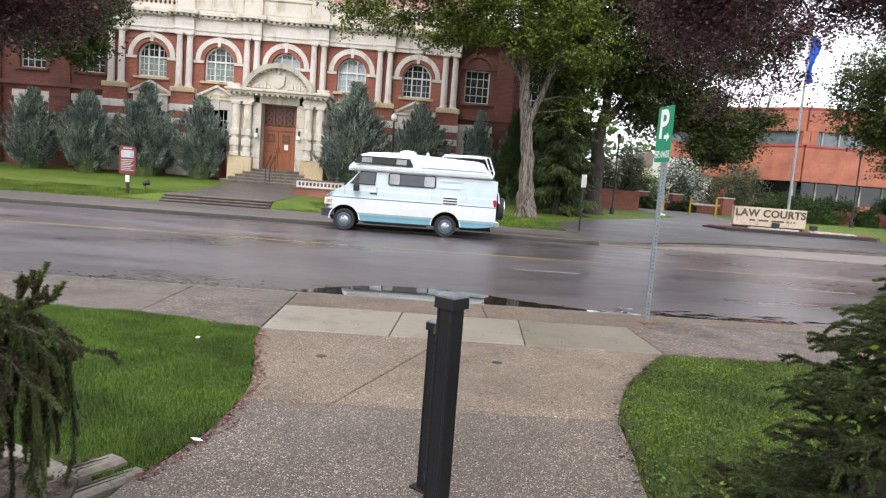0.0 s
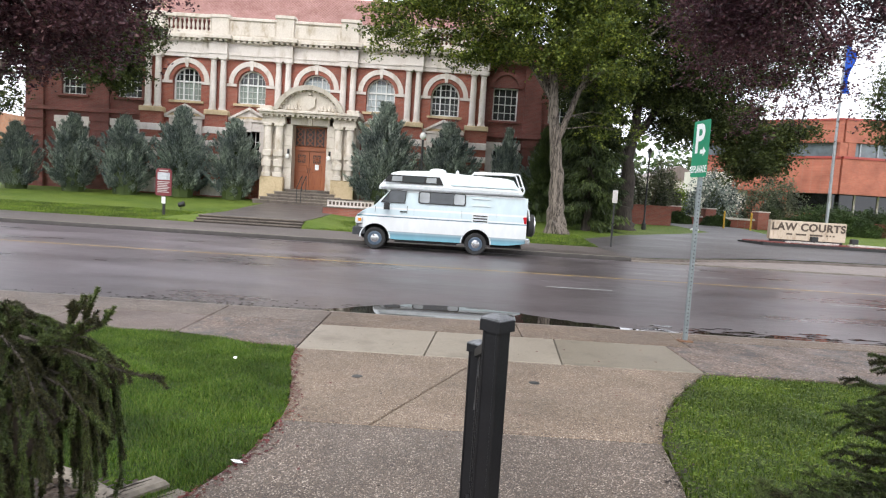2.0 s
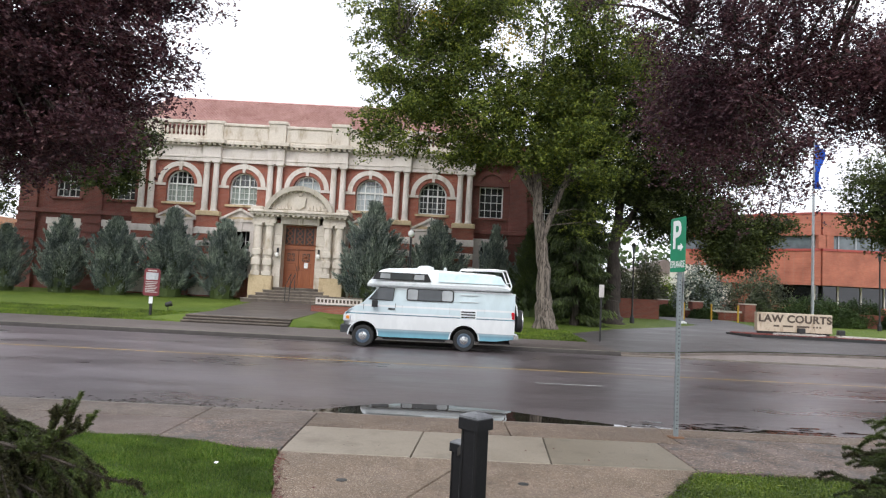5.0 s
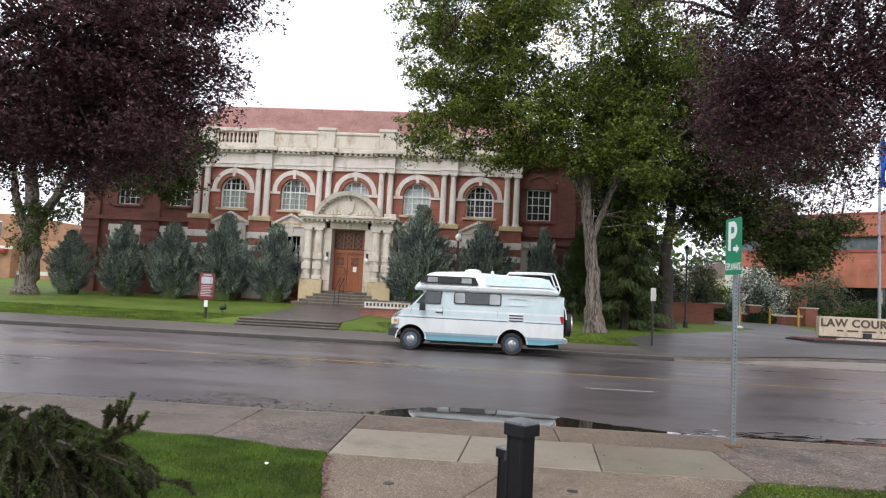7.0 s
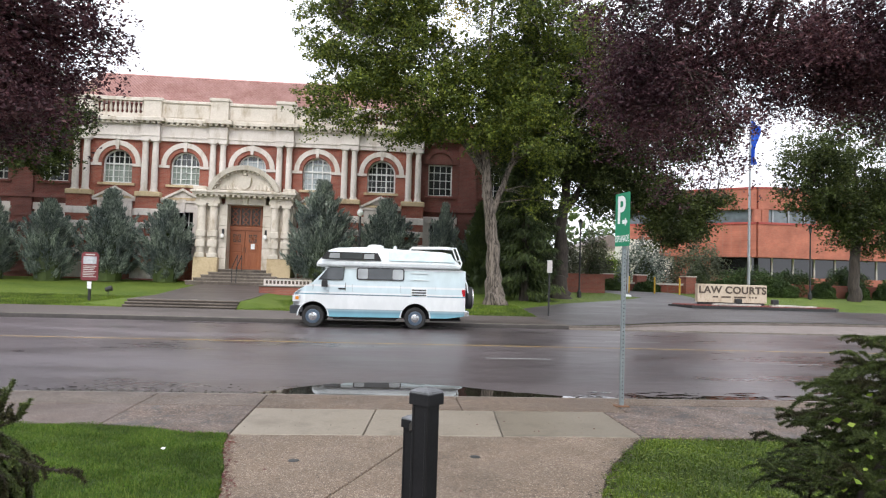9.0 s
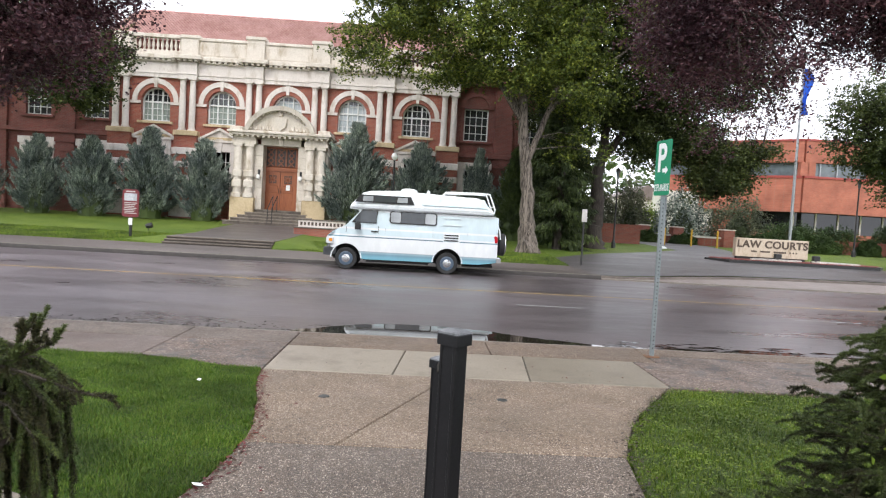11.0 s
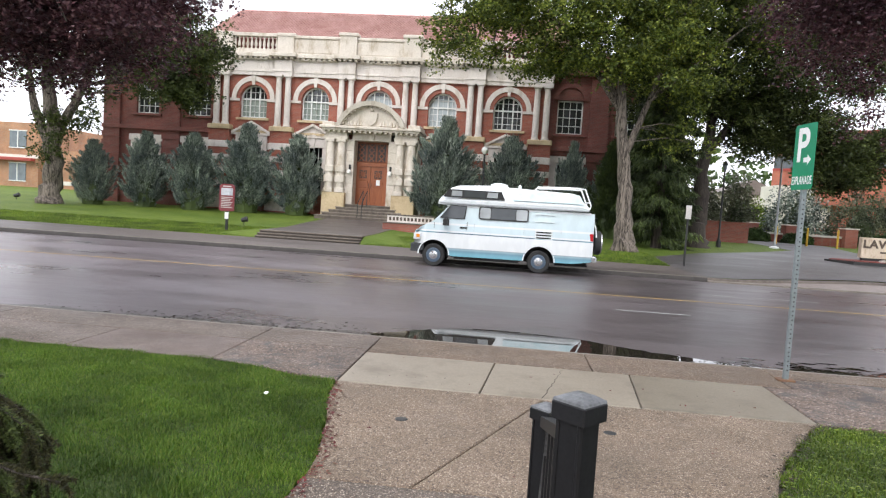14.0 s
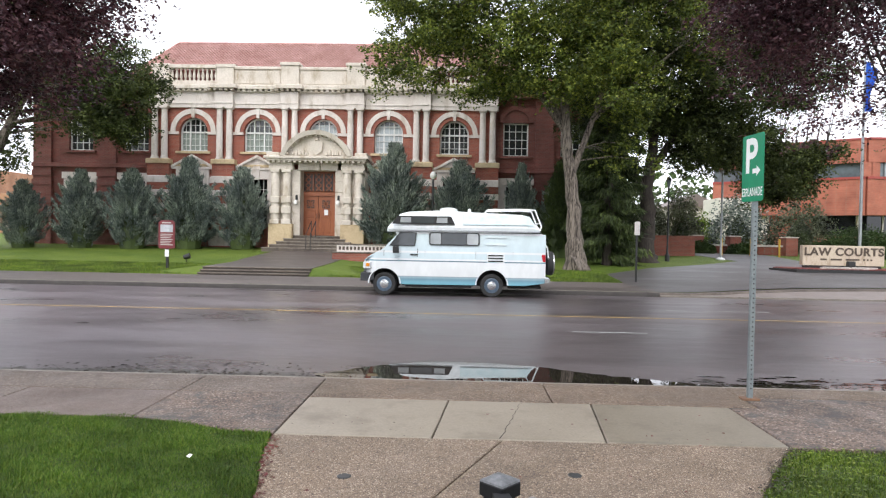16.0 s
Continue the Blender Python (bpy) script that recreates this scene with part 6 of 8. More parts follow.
def tree(name, base, limbs, spec, leaf, size, clump, per_clump, bark, material, label, seed, density=1.0, droop=0.2, extra=None, inner=2.5):
    """limbs: polylines with radii; spec: crown lobes; all relative to base."""
    rng = np.random.default_rng(seed)
    t = thing(name, base, label, "tree")
    for k, (pts, rad) in enumerate(limbs):
        # a rough, slightly wandering skin
        P2, R2 = [], []
        for i in range(len(pts) - 1):
            for q in range(5):
                w = q / 5
                p = Vector(pts[i]).lerp(Vector(pts[i + 1]), w)
                j = 0.25 * (rad[i] * (1 - w) + rad[i + 1] * w)
                P2.append(p + Vector(rng.normal(0, j * .5, 3)) * (0 if i + q == 0 else 1)); R2.append((rad[i] * (1 - w) + rad[i + 1] * w) * rng.uniform(0.98, 1.03))
        P2.append(Vector(pts[-1])); R2.append(rad[-1])
        part("trunk" if k == 0 else "limb", Geo().tube(P2, R2, 12 if k == 0 else 8), bark, t, smooth=True)
    C = lobes(rng, spec, density)
    nodes = np.array([np.array(pts[i]) * (1 - w) + np.array(pts[i + 1]) * w for pts, _ in limbs[1:] for i in range(len(pts) - 1) for w in (0, .25, .5, .75)] or [pts for pts, _ in limbs][0])
    tw = Geo()
    for c in C[::2]:
        d = np.linalg.norm(nodes - c, axis=1) + np.maximum(0, nodes[:, 2] - c[2]) * 0.6
        p = nodes[int(d.argmin())]
        m = (p + c) / 2 + np.array([0, 0, 0.08 * np.linalg.norm(c - p)])
        tw.tube([tuple(p), tuple(m), tuple(c)], [0.012 + 0.008 * np.linalg.norm(c - p), 0.018, 0.006], 4)
    tagged(part("branchwork", tw, bark, t), kind="stuff")
    # sprays of leaves along short drooping shoots, then broad inner leaves that close the heart of the crown
    ns, nl = max(3, per_clump // 13), 13
    s0 = np.repeat(C, ns, 0) + rng.normal(size=(len(C) * ns, 3)) * np.array([clump, clump, clump * .55])
    sd = rng.normal(size=(len(s0), 3)) + (s0 - np.array([0, 0, np.mean(C[:, 2])])) * np.array([.12, .12, .05]); sd[:, 2] -= droop
    sd /= np.linalg.norm(sd, axis=1, keepdims=True)
    along = np.tile(np.linspace(-.5, .5, nl), len(s0))[:, None] * clump * 1.5
    cc = np.repeat(s0, nl, 0) + np.repeat(sd, nl, 0) * along + rng.normal(size=(len(s0) * nl, 3)) * clump * .13
    v, f = leaf_cards(cc, size, rng, 0.5, droop, 0.24 if size < 0.1 else 0.34)
    cr = fast("crown", v, f, material); cr.parent = t
    if inner:
        ci = lobes(rng, [(c, tuple(q * .72 for q in r), n) for c, r, n in spec], inner)
        v, f = leaf_cards(ci + rng.normal(size=ci.shape) * clump * .4, size * 1.9, rng, 0.5, droop)
        ic = fast("inner_crown", v, f, material); ic.parent = t
    if extra:
        ce = np.repeat(np.array(extra), 60, 0) + rng.normal(size=(len(extra) * 60, 3)) * 0.28
        v, f = leaf_cards(ce, size, rng, 0.5, droop)
        y2 = fast("yellowed_leaves", v, f, leafy("yellow_leaves", [(0.25, 0.2, 0.02), (0.35, 0.26, 0.03), (0.2, 0.2, 0.03)])); y2.parent = t
    return t


tree("elm_tree", (6.1, 31.0, 0.4),
     [([(0, 0, -0.2), (0.0, 0, 0.3), (-0.1, 0, 1.5), (-0.25, 0, 3.5), (-0.55, 0, 5.4), (-0.66, 0, 7.6), (-0.6, 0.2, 11), (-0.4, 0.3, 15)], [0.72, 0.48, 0.34, 0.28, 0.23, 0.17, 0.11, 0.04]),
      ([(-0.62, 0, 6.1), (-2.0, -0.3, 7.9), (-3.5, -0.6, 9.4), (-5.3, -0.8, 11.1), (-8.0, -1, 13.4)], [0.15, 0.13, 0.1, 0.07, 0.03]),
      ([(-0.8, 0, 6.6), (-2.0, 0.8, 9.5), (-3.4, 1.2, 12.5), (-4.8, 1.3, 15.5)], [0.13, 0.1, 0.07, 0.03]),
      ([(-0.3, 0, 4.2), (0.6, 0.3, 6.6), (1.6, 0.4, 9.5), (2.6, 0.3, 13)], [0.15, 0.12, 0.08, 0.03]),
      ([(0.6, 0.3, 6.6), (2.8, 0, 8.6), (4.8, -0.3, 10.2)], [0.1, 0.07, 0.03]),
      ([(-2.0, -0.3, 7.9), (-5.0, -1.0, 8.0), (-7.6, -1.2, 8.6)], [0.08, 0.05, 0.02])],
     [((-1.5, 0, 13.5), (6.8, 5, 4.0), 220), ((-5.8, -0.5, 14.6), (3.8, 3.4, 3.0), 100), ((-6.3, -0.5, 12.0), (3.4, 3.4, 3.4), 100), ((-7.2, -0.8, 9.4), (2.6, 2.6, 2.2), 48), ((-3.6, -0.4, 9.6), (3.2, 3.2, 2.2), 55), ((2.5, 0.6, 11.0), (4.0, 3.6, 3.8), 100),
      ((0.6, -0.6, 8.2), (3.0, 3.0, 2.0), 45), ((2.2, 0.2, 6.0), (1.3, 1.6, 2.2), 14), ((-1.5, 0, 17.0), (6, 5, 2.6), 70), ((-4.4, -0.7, 7.9), (1.4, 1.4, 0.9), 14), ((-2.9, -0.8, 8.0), (1.5, 1.4, 0.9), 16), ((-1.2, -1.6, 8.6), (2.4, 1.4, 1.6), 46), ((0.9, -1.2, 10.2), (2.6, 1.6, 1.4), 24)],
     None, 0.125, 0.36, 286, M["bark"], M["leaf"], "tall leafy green elm with a pale rough trunk", 21, density=0.78, inner=1.3, extra=[(-6.0, -3.2, 13.2), (-5.7, -3.0, 13.1), (-2.6, -3.4, 12.0), (-2.2, -3.3, 12.3), (-2.4, -3.4, 12.5)])
tree("shade_tree", (10.4, 35.6, 0.65),
     [([(0, 0, -0.2), (0, 0, 0.4), (0.05, 0, 2), (-0.05, 0, 3.6), (0.1, 0, 5.0), (0.6, 0, 8), (0.8, 0, 13)], [0.62, 0.42, 0.36, 0.34, 0.26, 0.18, 0.06]),
      ([(-0.05, 0, 3.4), (-1.2, -0.2, 5.2), (-1.9, -0.3, 7.5), (-2.2, 0, 10)], [0.24, 0.19, 0.14, 0.05]),
      ([(0.1, 0, 4.6), (1.4, -0.2, 6.6), (3.0, -0.3, 8.4), (5.5, -0.4, 9.6)], [0.2, 0.16, 0.1, 0.04]),
      ([(1.4, -0.2, 6.6), (4.0, -0.8, 6.8), (6.8, -1.0, 5.8), (8.6, -1.2, 5.5)], [0.12, 0.09, 0.06, 0.02])],
     [((0.2, -0.6, 10.5), (4.8, 4.2, 4.2), 300), ((4.5, 0, 12), (4, 3.5, 3), 80), ((4.4, -0.5, 8.6), (3.2, 3.0, 2.6), 60), ((2.6, -0.3, 6.4), (2.0, 2.2, 1.5), 40), ((2.1, -0.3, 5.3), (1.2, 1.2, 0.8), 22), ((3.4, -0.5, 5.4), (1.1, 1.0, 0.8), 22), ((5.6, -1.1, 3.7), (1.4, 1.1, 0.7), 30), ((4.7, -1.0, 6.4), (1.7, 1.4, 1.1), 36), ((6.9, -1.0, 5.3), (1.4, 1.3, 0.5), 24), ((6.0, -1.0, 4.8), (1.5, 1.3, 1.2), 42), ((8.0, -1.0, 5.5), (1.0, 0.9, 0.3), 12), ((4.4, -0.8, 5.4), (1.1, 1.0, 1.0), 26), ((6.7, -1.2, 3.7), (0.8, 0.7, 0.6), 14), ((7.4, -0.8, 5.0), (0.9, 0.8, 0.5), 16), ((3.2, -0.6, 7.6), (1.8, 1.6, 1.2), 26), ((-2.0, 0.4, 8.4), (2.6, 2.4, 3.0), 120), ((-2.3, 0.3, 5.0), (1.0, 1.2, 2.0), 30), ((1.2, 0.2, 7.6), (2.2, 2.0, 1.6), 60), ((7.0, -0.8, 9.0), (2.4, 2.0, 1.5), 50), ((6.5, 0, 11), (3, 2.6, 2), 60), ((1, 0, 14), (5, 4, 2.5), 50)],
     None, 0.125, 0.38, 234, M["dark_bark_and_core"], M["dark_leaf"], "dark green spreading shade tree with a forked trunk", 22, density=0.85, inner=1.5)
tree("lawn_tree", (-24.8, 36.1, 0.7),
     [([(0, 0, -0.2), (0, 0, 0.4), (0.1, 0, 2), (0.15, 0, 4), (-0.3, 0, 7), (-0.6, 0, 11)], [0.75, 0.55, 0.48, 0.42, 0.3, 0.08]),
      ([(0.15, 0, 3.6), (1.5, -0.3, 5.6), (2.8, -0.6, 7.6), (4.5, -1, 9.5)], [0.3, 0.24, 0.18, 0.06]),
      ([(0.1, 0, 3.0), (-0.9, -0.2, 5.2), (-1.4, -0.2, 8)], [0.28, 0.22, 0.08])],
     [((0.5, 0, 10), (6, 5, 4), 120), ((5.5, -1.0, 9.0), (3.6, 3.2, 3.0), 70), ((8.4, -1.5, 8.3), (2.4, 2.2, 2.3), 110), ((8.2, -1.5, 6.3), (1.3, 1.5, 0.9), 24), ((0.2, -0.4, 3.6), (0.9, 0.8, 1.6), 14), ((2.3, -0.4, 5.4), (0.9, 0.9, 1.5), 9)],
     None, 0.14, 0.4, 169, M["bark"], M["dark_leaf"], "broad green lawn tree beside the courthouse", 23)
tree("courtyard_tree", (30.0, 39.0, 0.9),
     [([(0, 0, -0.2), (0, 0, 1), (0.1, 0, 4), (0, 0, 9)], [0.4, 0.32, 0.26, 0.06]), ([(0.1, 0, 3.5), (-2, -0.4, 6), (-3.6, -0.6, 8)], [0.18, 0.12, 0.04]), ([(0.1, 0, 4), (2, 0, 6.5)], [0.16, 0.05])],
     [((0, 0, 9), (4.4, 3.6, 3.4), 130), ((-2.6, -0.6, 7.4), (2.6, 2.4, 2.4), 80), ((0.8, -0.3, 4.8), (3.4, 2.2, 2.2), 110), ((4.0, -0.6, 6.6), (3.2, 2.4, 3.0), 110), ((-2.2, -0.6, 5.6), (1.8, 1.6, 1.4), 40)],
     None, 0.14, 0.4, 169, M["dark_bark_and_core"], M["dark_leaf"], "green tree in front of the red brick office", 24)
# purple-leaved cherries on the near side
tree("purple_cherry_tree", (-7.6, 8.6, 0.13),
     [([(0, 0, -0.1), (0, 0, 0.3), (0.1, 0, 1.6), (0.3, 0, 3.0), (0.8, 0.2, 6), (1.0, 0.3, 8)], [0.26, 0.2, 0.17, 0.15, 0.09, 0.03]),
      ([(0.2, 0, 2.4), (1.3, 0.2, 4.0), (3.2, 0.5, 5.2), (5.2, 0.6, 6.0)], [0.12, 0.09, 0.06, 0.02]),
      ([(0.1, 0, 2.0), (1.2, -0.2, 3.4), (2.4, 0.2, 4.2), (3.4, 0.3, 4.4)], [0.1, 0.07, 0.04, 0.015]),
      ([(0.3, 0, 3), (-1, 0.4, 5), (-2, 0.4, 7)], [0.1, 0.06, 0.02]),
      ([(0.8, 0.2, 5.5), (2.2, -0.3, 6.6), (3.8, -0.4, 7.6)], [0.08, 0.05, 0.015])],
     [((2.7, 0.6, 5.5), (2.9, 2.4, 2.5), 330), ((4.3, 0.5, 4.6), (1.2, 1.3, 1.0), 70), ((3.9, 0.4, 3.6), (1.3, 1.3, 0.8), 75), ((1.8, 0.4, 3.5), (1.8, 1.4, 0.8), 75), ((4.6, 0.6, 6.3), (1.2, 1.1, 1.1), 70), ((5.4, 0.6, 5.9), (0.75, 0.7, 0.5), 11), ((2.8, 0.4, 7.4), (2.6, 2.2, 1.6), 110)],
     None, 0.055, 0.18, 286, M["dark_bark_and_core"], M["plum"], "dark purple-leaved cherry tree on the near lawn", 25, inner=4)
tree("purple_cherry_tree", (11.4, 9.4, 0.13),
     [([(0, 0, -0.1), (0, 0, 0.3), (-0.1, 0, 1.6), (-0.2, 0, 2.8), (-0.8, 0.2, 5.4), (-1.0, 0.3, 7)], [0.26, 0.2, 0.17, 0.15, 0.09, 0.03]),
      ([(-0.2, 0, 2.4), (-1.8, 0.2, 3.5), (-3.4, 0.4, 4.5), (-5.6, 0.5, 5.0), (-7.6, 0.5, 5.6)], [0.12, 0.09, 0.065, 0.035, 0.012]),
      ([(-0.2, 0, 2.8), (-1.6, -0.4, 4.6), (-3.0, -0.6, 6.2), (-4.4, -0.6, 7.4)], [0.1, 0.07, 0.05, 0.015]),
      ([(-3.4, 0.4, 4.5), (-5.4, 0.2, 4.9), (-6.9, 0.2, 4.4)], [0.05, 0.03, 0.01])],
     [((-6.5, 0.2, 3.55), (0.9, 0.9, 0.7), 34), ((-7.3, 0.2, 4.2), (0.6, 0.7, 0.5), 12), ((-4.6, 0.2, 4.0), (0.5, 0.5, 0.3), 4), ((-1.6, 0.2, 5.8), (3.2, 2.4, 2.2), 140), ((-4.8, 0.3, 5.8), (2.5, 2.0, 1.35), 110), ((-2.6, -0.2, 4.6), (1.8, 1.4, 0.85), 80), ((-3.4, 0.2, 4.4), (1.3, 1.2, 0.55), 50), ((-5.2, 0.2, 4.5), (1.5, 1.2, 0.5), 75), ((-4.6, 0.2, 4.85), (2.0, 1.4, 0.5), 60), ((-6.6, 0.3, 5.1), (1.1, 1.2, 0.9), 46), ((-7.0, 0.2, 4.3), (0.65, 0.9, 0.65), 34), ((-2.8, 0.2, 4.7), (1.5, 1.4, 0.7), 40), ((-7.7, 0.4, 5.9), (0.8, 0.8, 0.6), 16), ((-4.6, 0.2, 7.2), (3.2, 2.0, 1.2), 90)],
     None, 0.048, 0.19, 299, M["dark_bark_and_core"], M["plum"], "purple-leaved cherry tree reaching over the pavement", 26, inner=0.5)


# ---------- junipers and shrubs ----------
def conifer(name, place, h, r, material, label, group, seed, n=13000):
    """A dense upright evergreen: feathery sprays sweeping up and out."""
    rng = np.random.default_rng(seed)
    t = thing(name, place, label, "shrub", group)
    part("trunk", Geo().tube([(0, 0, -0.1), (0, 0, h * .5), (0, 0, h * .93)], [0.12, 0.07, 0.015], 8), M["dark_bark_and_core"], t)
    # ragged boughs sweep up and out from the stem; sprays crowd their outer parts
    nb = 210
    hz = np.sort(rng.uniform(0.0, 1.0, nb) ** 1.1)
    a = np.arange(nb) * 2.4 + rng.uniform(-.5, .5, nb)
    reach = r * np.interp(hz, [0, 0.08, 0.3, 0.55, 0.75, 0.9, 1], [0.8, 0.95, 0.84, 0.58, 0.36, 0.19, 0.05]) * rng.uniform(0.5, 1.22, nb)
    rise = reach * rng.uniform(0.45, 1.15, nb)
    per = n // nb
    w = rng.uniform(0.25, 1.0, (nb, per)) ** 0.6
    spread = (0.025 + 0.07 * np.sin(np.pi * np.clip(w, 0, 1)))[..., None]
    c = np.stack([np.cos(a)[:, None] * reach[:, None] * w, np.sin(a)[:, None] * reach[:, None] * w, hz[:, None] * h * .97 + rise[:, None] * w ** 1.6], 2)
    c = (c + rng.normal(size=c.shape) * spread).reshape(-1, 3)
    # upright leaders that break the outline
    for k in range(9):
        ra, rr, top = rng.uniform(0, 6.28), r * rng.uniform(0.05, 0.5), h * rng.uniform(0.68, 1.04)
        m = per * 2
        q = rng.uniform(0, 1, m)
        low = h * (0.35 if rr < .3 * r else 0.2)
        top = min(top, h * (1.05 - 0.75 * rr / r))
        lead = np.stack([np.cos(ra) * rr * (.75 + .25 * q), np.sin(ra) * rr * (.75 + .25 * q), low + (top - low) * q], 1) + rng.normal(size=(m, 3)) * (0.14 * (1 - q) + 0.02)[:, None]
        c = np.concatenate([c, lead]); a = np.concatenate([a, [ra, ra]]); hz = np.concatenate([hz, [0.9, 0.9]])
    out = np.repeat(np.stack([np.cos(a), np.sin(a), 1.1 + 1.3 * hz], 1), per, 0)
    n = len(c)
    vs, fs, o = [], [], 0
    for k in range(4):
        d = out + rng.normal(0, .42, (n, 3)); d /= np.linalg.norm(d, axis=1, keepdims=True)
        u = np.cross(d, rng.normal(size=(n, 3))); u /= np.linalg.norm(u, axis=1, keepdims=True)
        L = (rng.uniform(0.08, 0.26, n))[:, None]
        wd = L * 0.06 + 0.005
        b = c + rng.normal(0, .03, (n, 3))
        v = np.stack([b, b + d * L * .55 + u * wd, b + d * L, b + d * L * .55 - u * wd], 1).reshape(-1, 3)
        vs.append(v); fs.append(np.arange(4 * n).reshape(n, 4) + o); o += 4 * n
    cr = fast("foliage", np.concatenate(vs), np.concatenate(fs), material); cr.parent = t
    # added solid core in dark green stands in for the shade inside
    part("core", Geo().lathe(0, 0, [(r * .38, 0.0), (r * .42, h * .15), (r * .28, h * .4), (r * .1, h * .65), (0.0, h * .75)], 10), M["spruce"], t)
    return t


jl = "blue-green upright juniper against the brick wall"
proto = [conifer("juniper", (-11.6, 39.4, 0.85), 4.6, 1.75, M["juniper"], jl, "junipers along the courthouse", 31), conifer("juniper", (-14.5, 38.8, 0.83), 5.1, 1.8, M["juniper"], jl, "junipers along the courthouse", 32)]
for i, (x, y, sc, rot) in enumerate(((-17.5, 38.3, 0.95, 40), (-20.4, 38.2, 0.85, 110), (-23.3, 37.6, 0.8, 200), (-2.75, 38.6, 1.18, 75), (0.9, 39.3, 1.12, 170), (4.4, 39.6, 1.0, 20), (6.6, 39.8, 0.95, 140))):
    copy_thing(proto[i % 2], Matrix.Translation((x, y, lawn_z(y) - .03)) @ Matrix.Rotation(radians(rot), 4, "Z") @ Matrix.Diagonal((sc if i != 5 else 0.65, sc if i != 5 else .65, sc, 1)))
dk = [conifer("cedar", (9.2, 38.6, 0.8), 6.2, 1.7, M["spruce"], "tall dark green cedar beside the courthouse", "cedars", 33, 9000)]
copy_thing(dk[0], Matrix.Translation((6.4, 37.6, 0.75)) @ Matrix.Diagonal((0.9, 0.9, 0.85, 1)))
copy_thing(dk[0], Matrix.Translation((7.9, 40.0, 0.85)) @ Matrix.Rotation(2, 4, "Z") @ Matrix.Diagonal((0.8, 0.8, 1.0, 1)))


def tall_spruce(place, h, r, label, seed):
    """A tall old spruce: whorls of sagging boughs hung with curtains of twigs."""
    rng = np.random.default_rng(seed)
    t = thing("spruce_tree", place, label, "tree")
    part("trunk", Geo().tube([(0, 0, -0.2), (0, 0, h * .5), (0, 0, h * .98)], [0.26, 0.15, 0.02], 10), M["dark_bark_and_core"], t)
    nb, per = 230, 75
    hz = np.linspace(0.05, 0.985, nb) + rng.uniform(-.01, .01, nb)
    a = np.arange(nb) * 2.4 + rng.uniform(-.5, .5, nb)
    reach = r * np.interp(hz, [0, 0.1, 0.5, 0.8, 1], [0.75, 1.0, 0.82, 0.42, 0.03]) * rng.uniform(0.6, 1.15, nb)
    w = rng.uniform(0.12, 1.0, (nb, per)) ** 0.75
    side = rng.normal(0, 0.12, (nb, per)) * w * reach[:, None]
    ca, sa = np.cos(a)[:, None], np.sin(a)[:, None]
    R = reach[:, None] * w
    c = np.stack([ca * R - sa * side, sa * R + ca * side, hz[:, None] * h - R * 0.55 + 0.22 * R * w ** 2], 2).reshape(-1, 3)
    c += rng.normal(0, 0.05, c.shape)
    bo = Geo()
    for k in range(0, nb, 2):
        bo.tube([(0, 0, hz[k] * h), (math.cos(a[k]) * reach[k] * .5, math.sin(a[k]) * reach[k] * .5, hz[k] * h - reach[k] * .25), (math.cos(a[k]) * reach[k], math.sin(a[k]) * reach[k], hz[k] * h - reach[k] * .33)], [0.03, 0.02, 0.006], 4)
    tagged(part("boughs", bo, M["dark_bark_and_core"], t), kind="stuff")
    vs, n = [], len(c)
    out = np.repeat(np.stack([np.cos(a) * .5, np.sin(a) * .5, np.full(nb, -.75)], 1), per, 0)
    for k in range(5):
        d = out + rng.normal(0, .35, (n, 3)); d /= np.linalg.norm(d, axis=1, keepdims=True)
        u = np.cross(d, rng.normal(size=(n, 3))); u /= np.linalg.norm(u, axis=1, keepdims=True)
        L = rng.uniform(0.12, 0.42, n)[:, None]; wd = L * 0.06 + 0.007
        b = c + rng.normal(0, .05, (n, 3))
        vs.append(np.stack([b, b + d * L * .5 + u * wd, b + d * L, b + d * L * .5 - u * wd], 1).reshape(-1, 3))
    v = np.concatenate(vs)
    cr = fast("foliage", v, np.arange(len(v)).reshape(-1, 4), M["spruce"]); cr.parent = t
    return t


tall_spruce((8.0, 33.6, 0.55), 14.5, 1.8, "tall dark spruce with sagging boughs behind the elm", 34)


def bush(name, place, rad, material, label, seed, n=2600, size=0.1, category="shrub"):
    n = int(n * 2.2)
    rng = np.random.default_rng(seed)
    t = thing(name, place, label, category)
    d = rng.normal(size=(n, 3)); d /= np.linalg.norm(d, axis=1, keepdims=True); d[:, 2] = np.abs(d[:, 2])
    a = np.arctan2(d[:, 1], d[:, 0])
    c = d * np.array(rad) * (rng.uniform(0.5, 1, n) ** .4 * (1 + 0.14 * np.sin(a * 5 + d[:, 2] * 7) + 0.1 * np.sin(a * 11)))[:, None]
    v, f = leaf_cards(c, size, rng, 0.8)
    cr = fast("foliage", v, f, material); cr.parent = t
    part("stem", Geo().tube([(0, 0, -0.1), (0, 0, rad[2] * .6)], [0.06, 0.02], 6), M["dark_bark_and_core"], t)
    # solid dark green core added to close the gaps between the leaves
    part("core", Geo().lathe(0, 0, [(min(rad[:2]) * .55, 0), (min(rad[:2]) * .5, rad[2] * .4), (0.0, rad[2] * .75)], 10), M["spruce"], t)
    return t

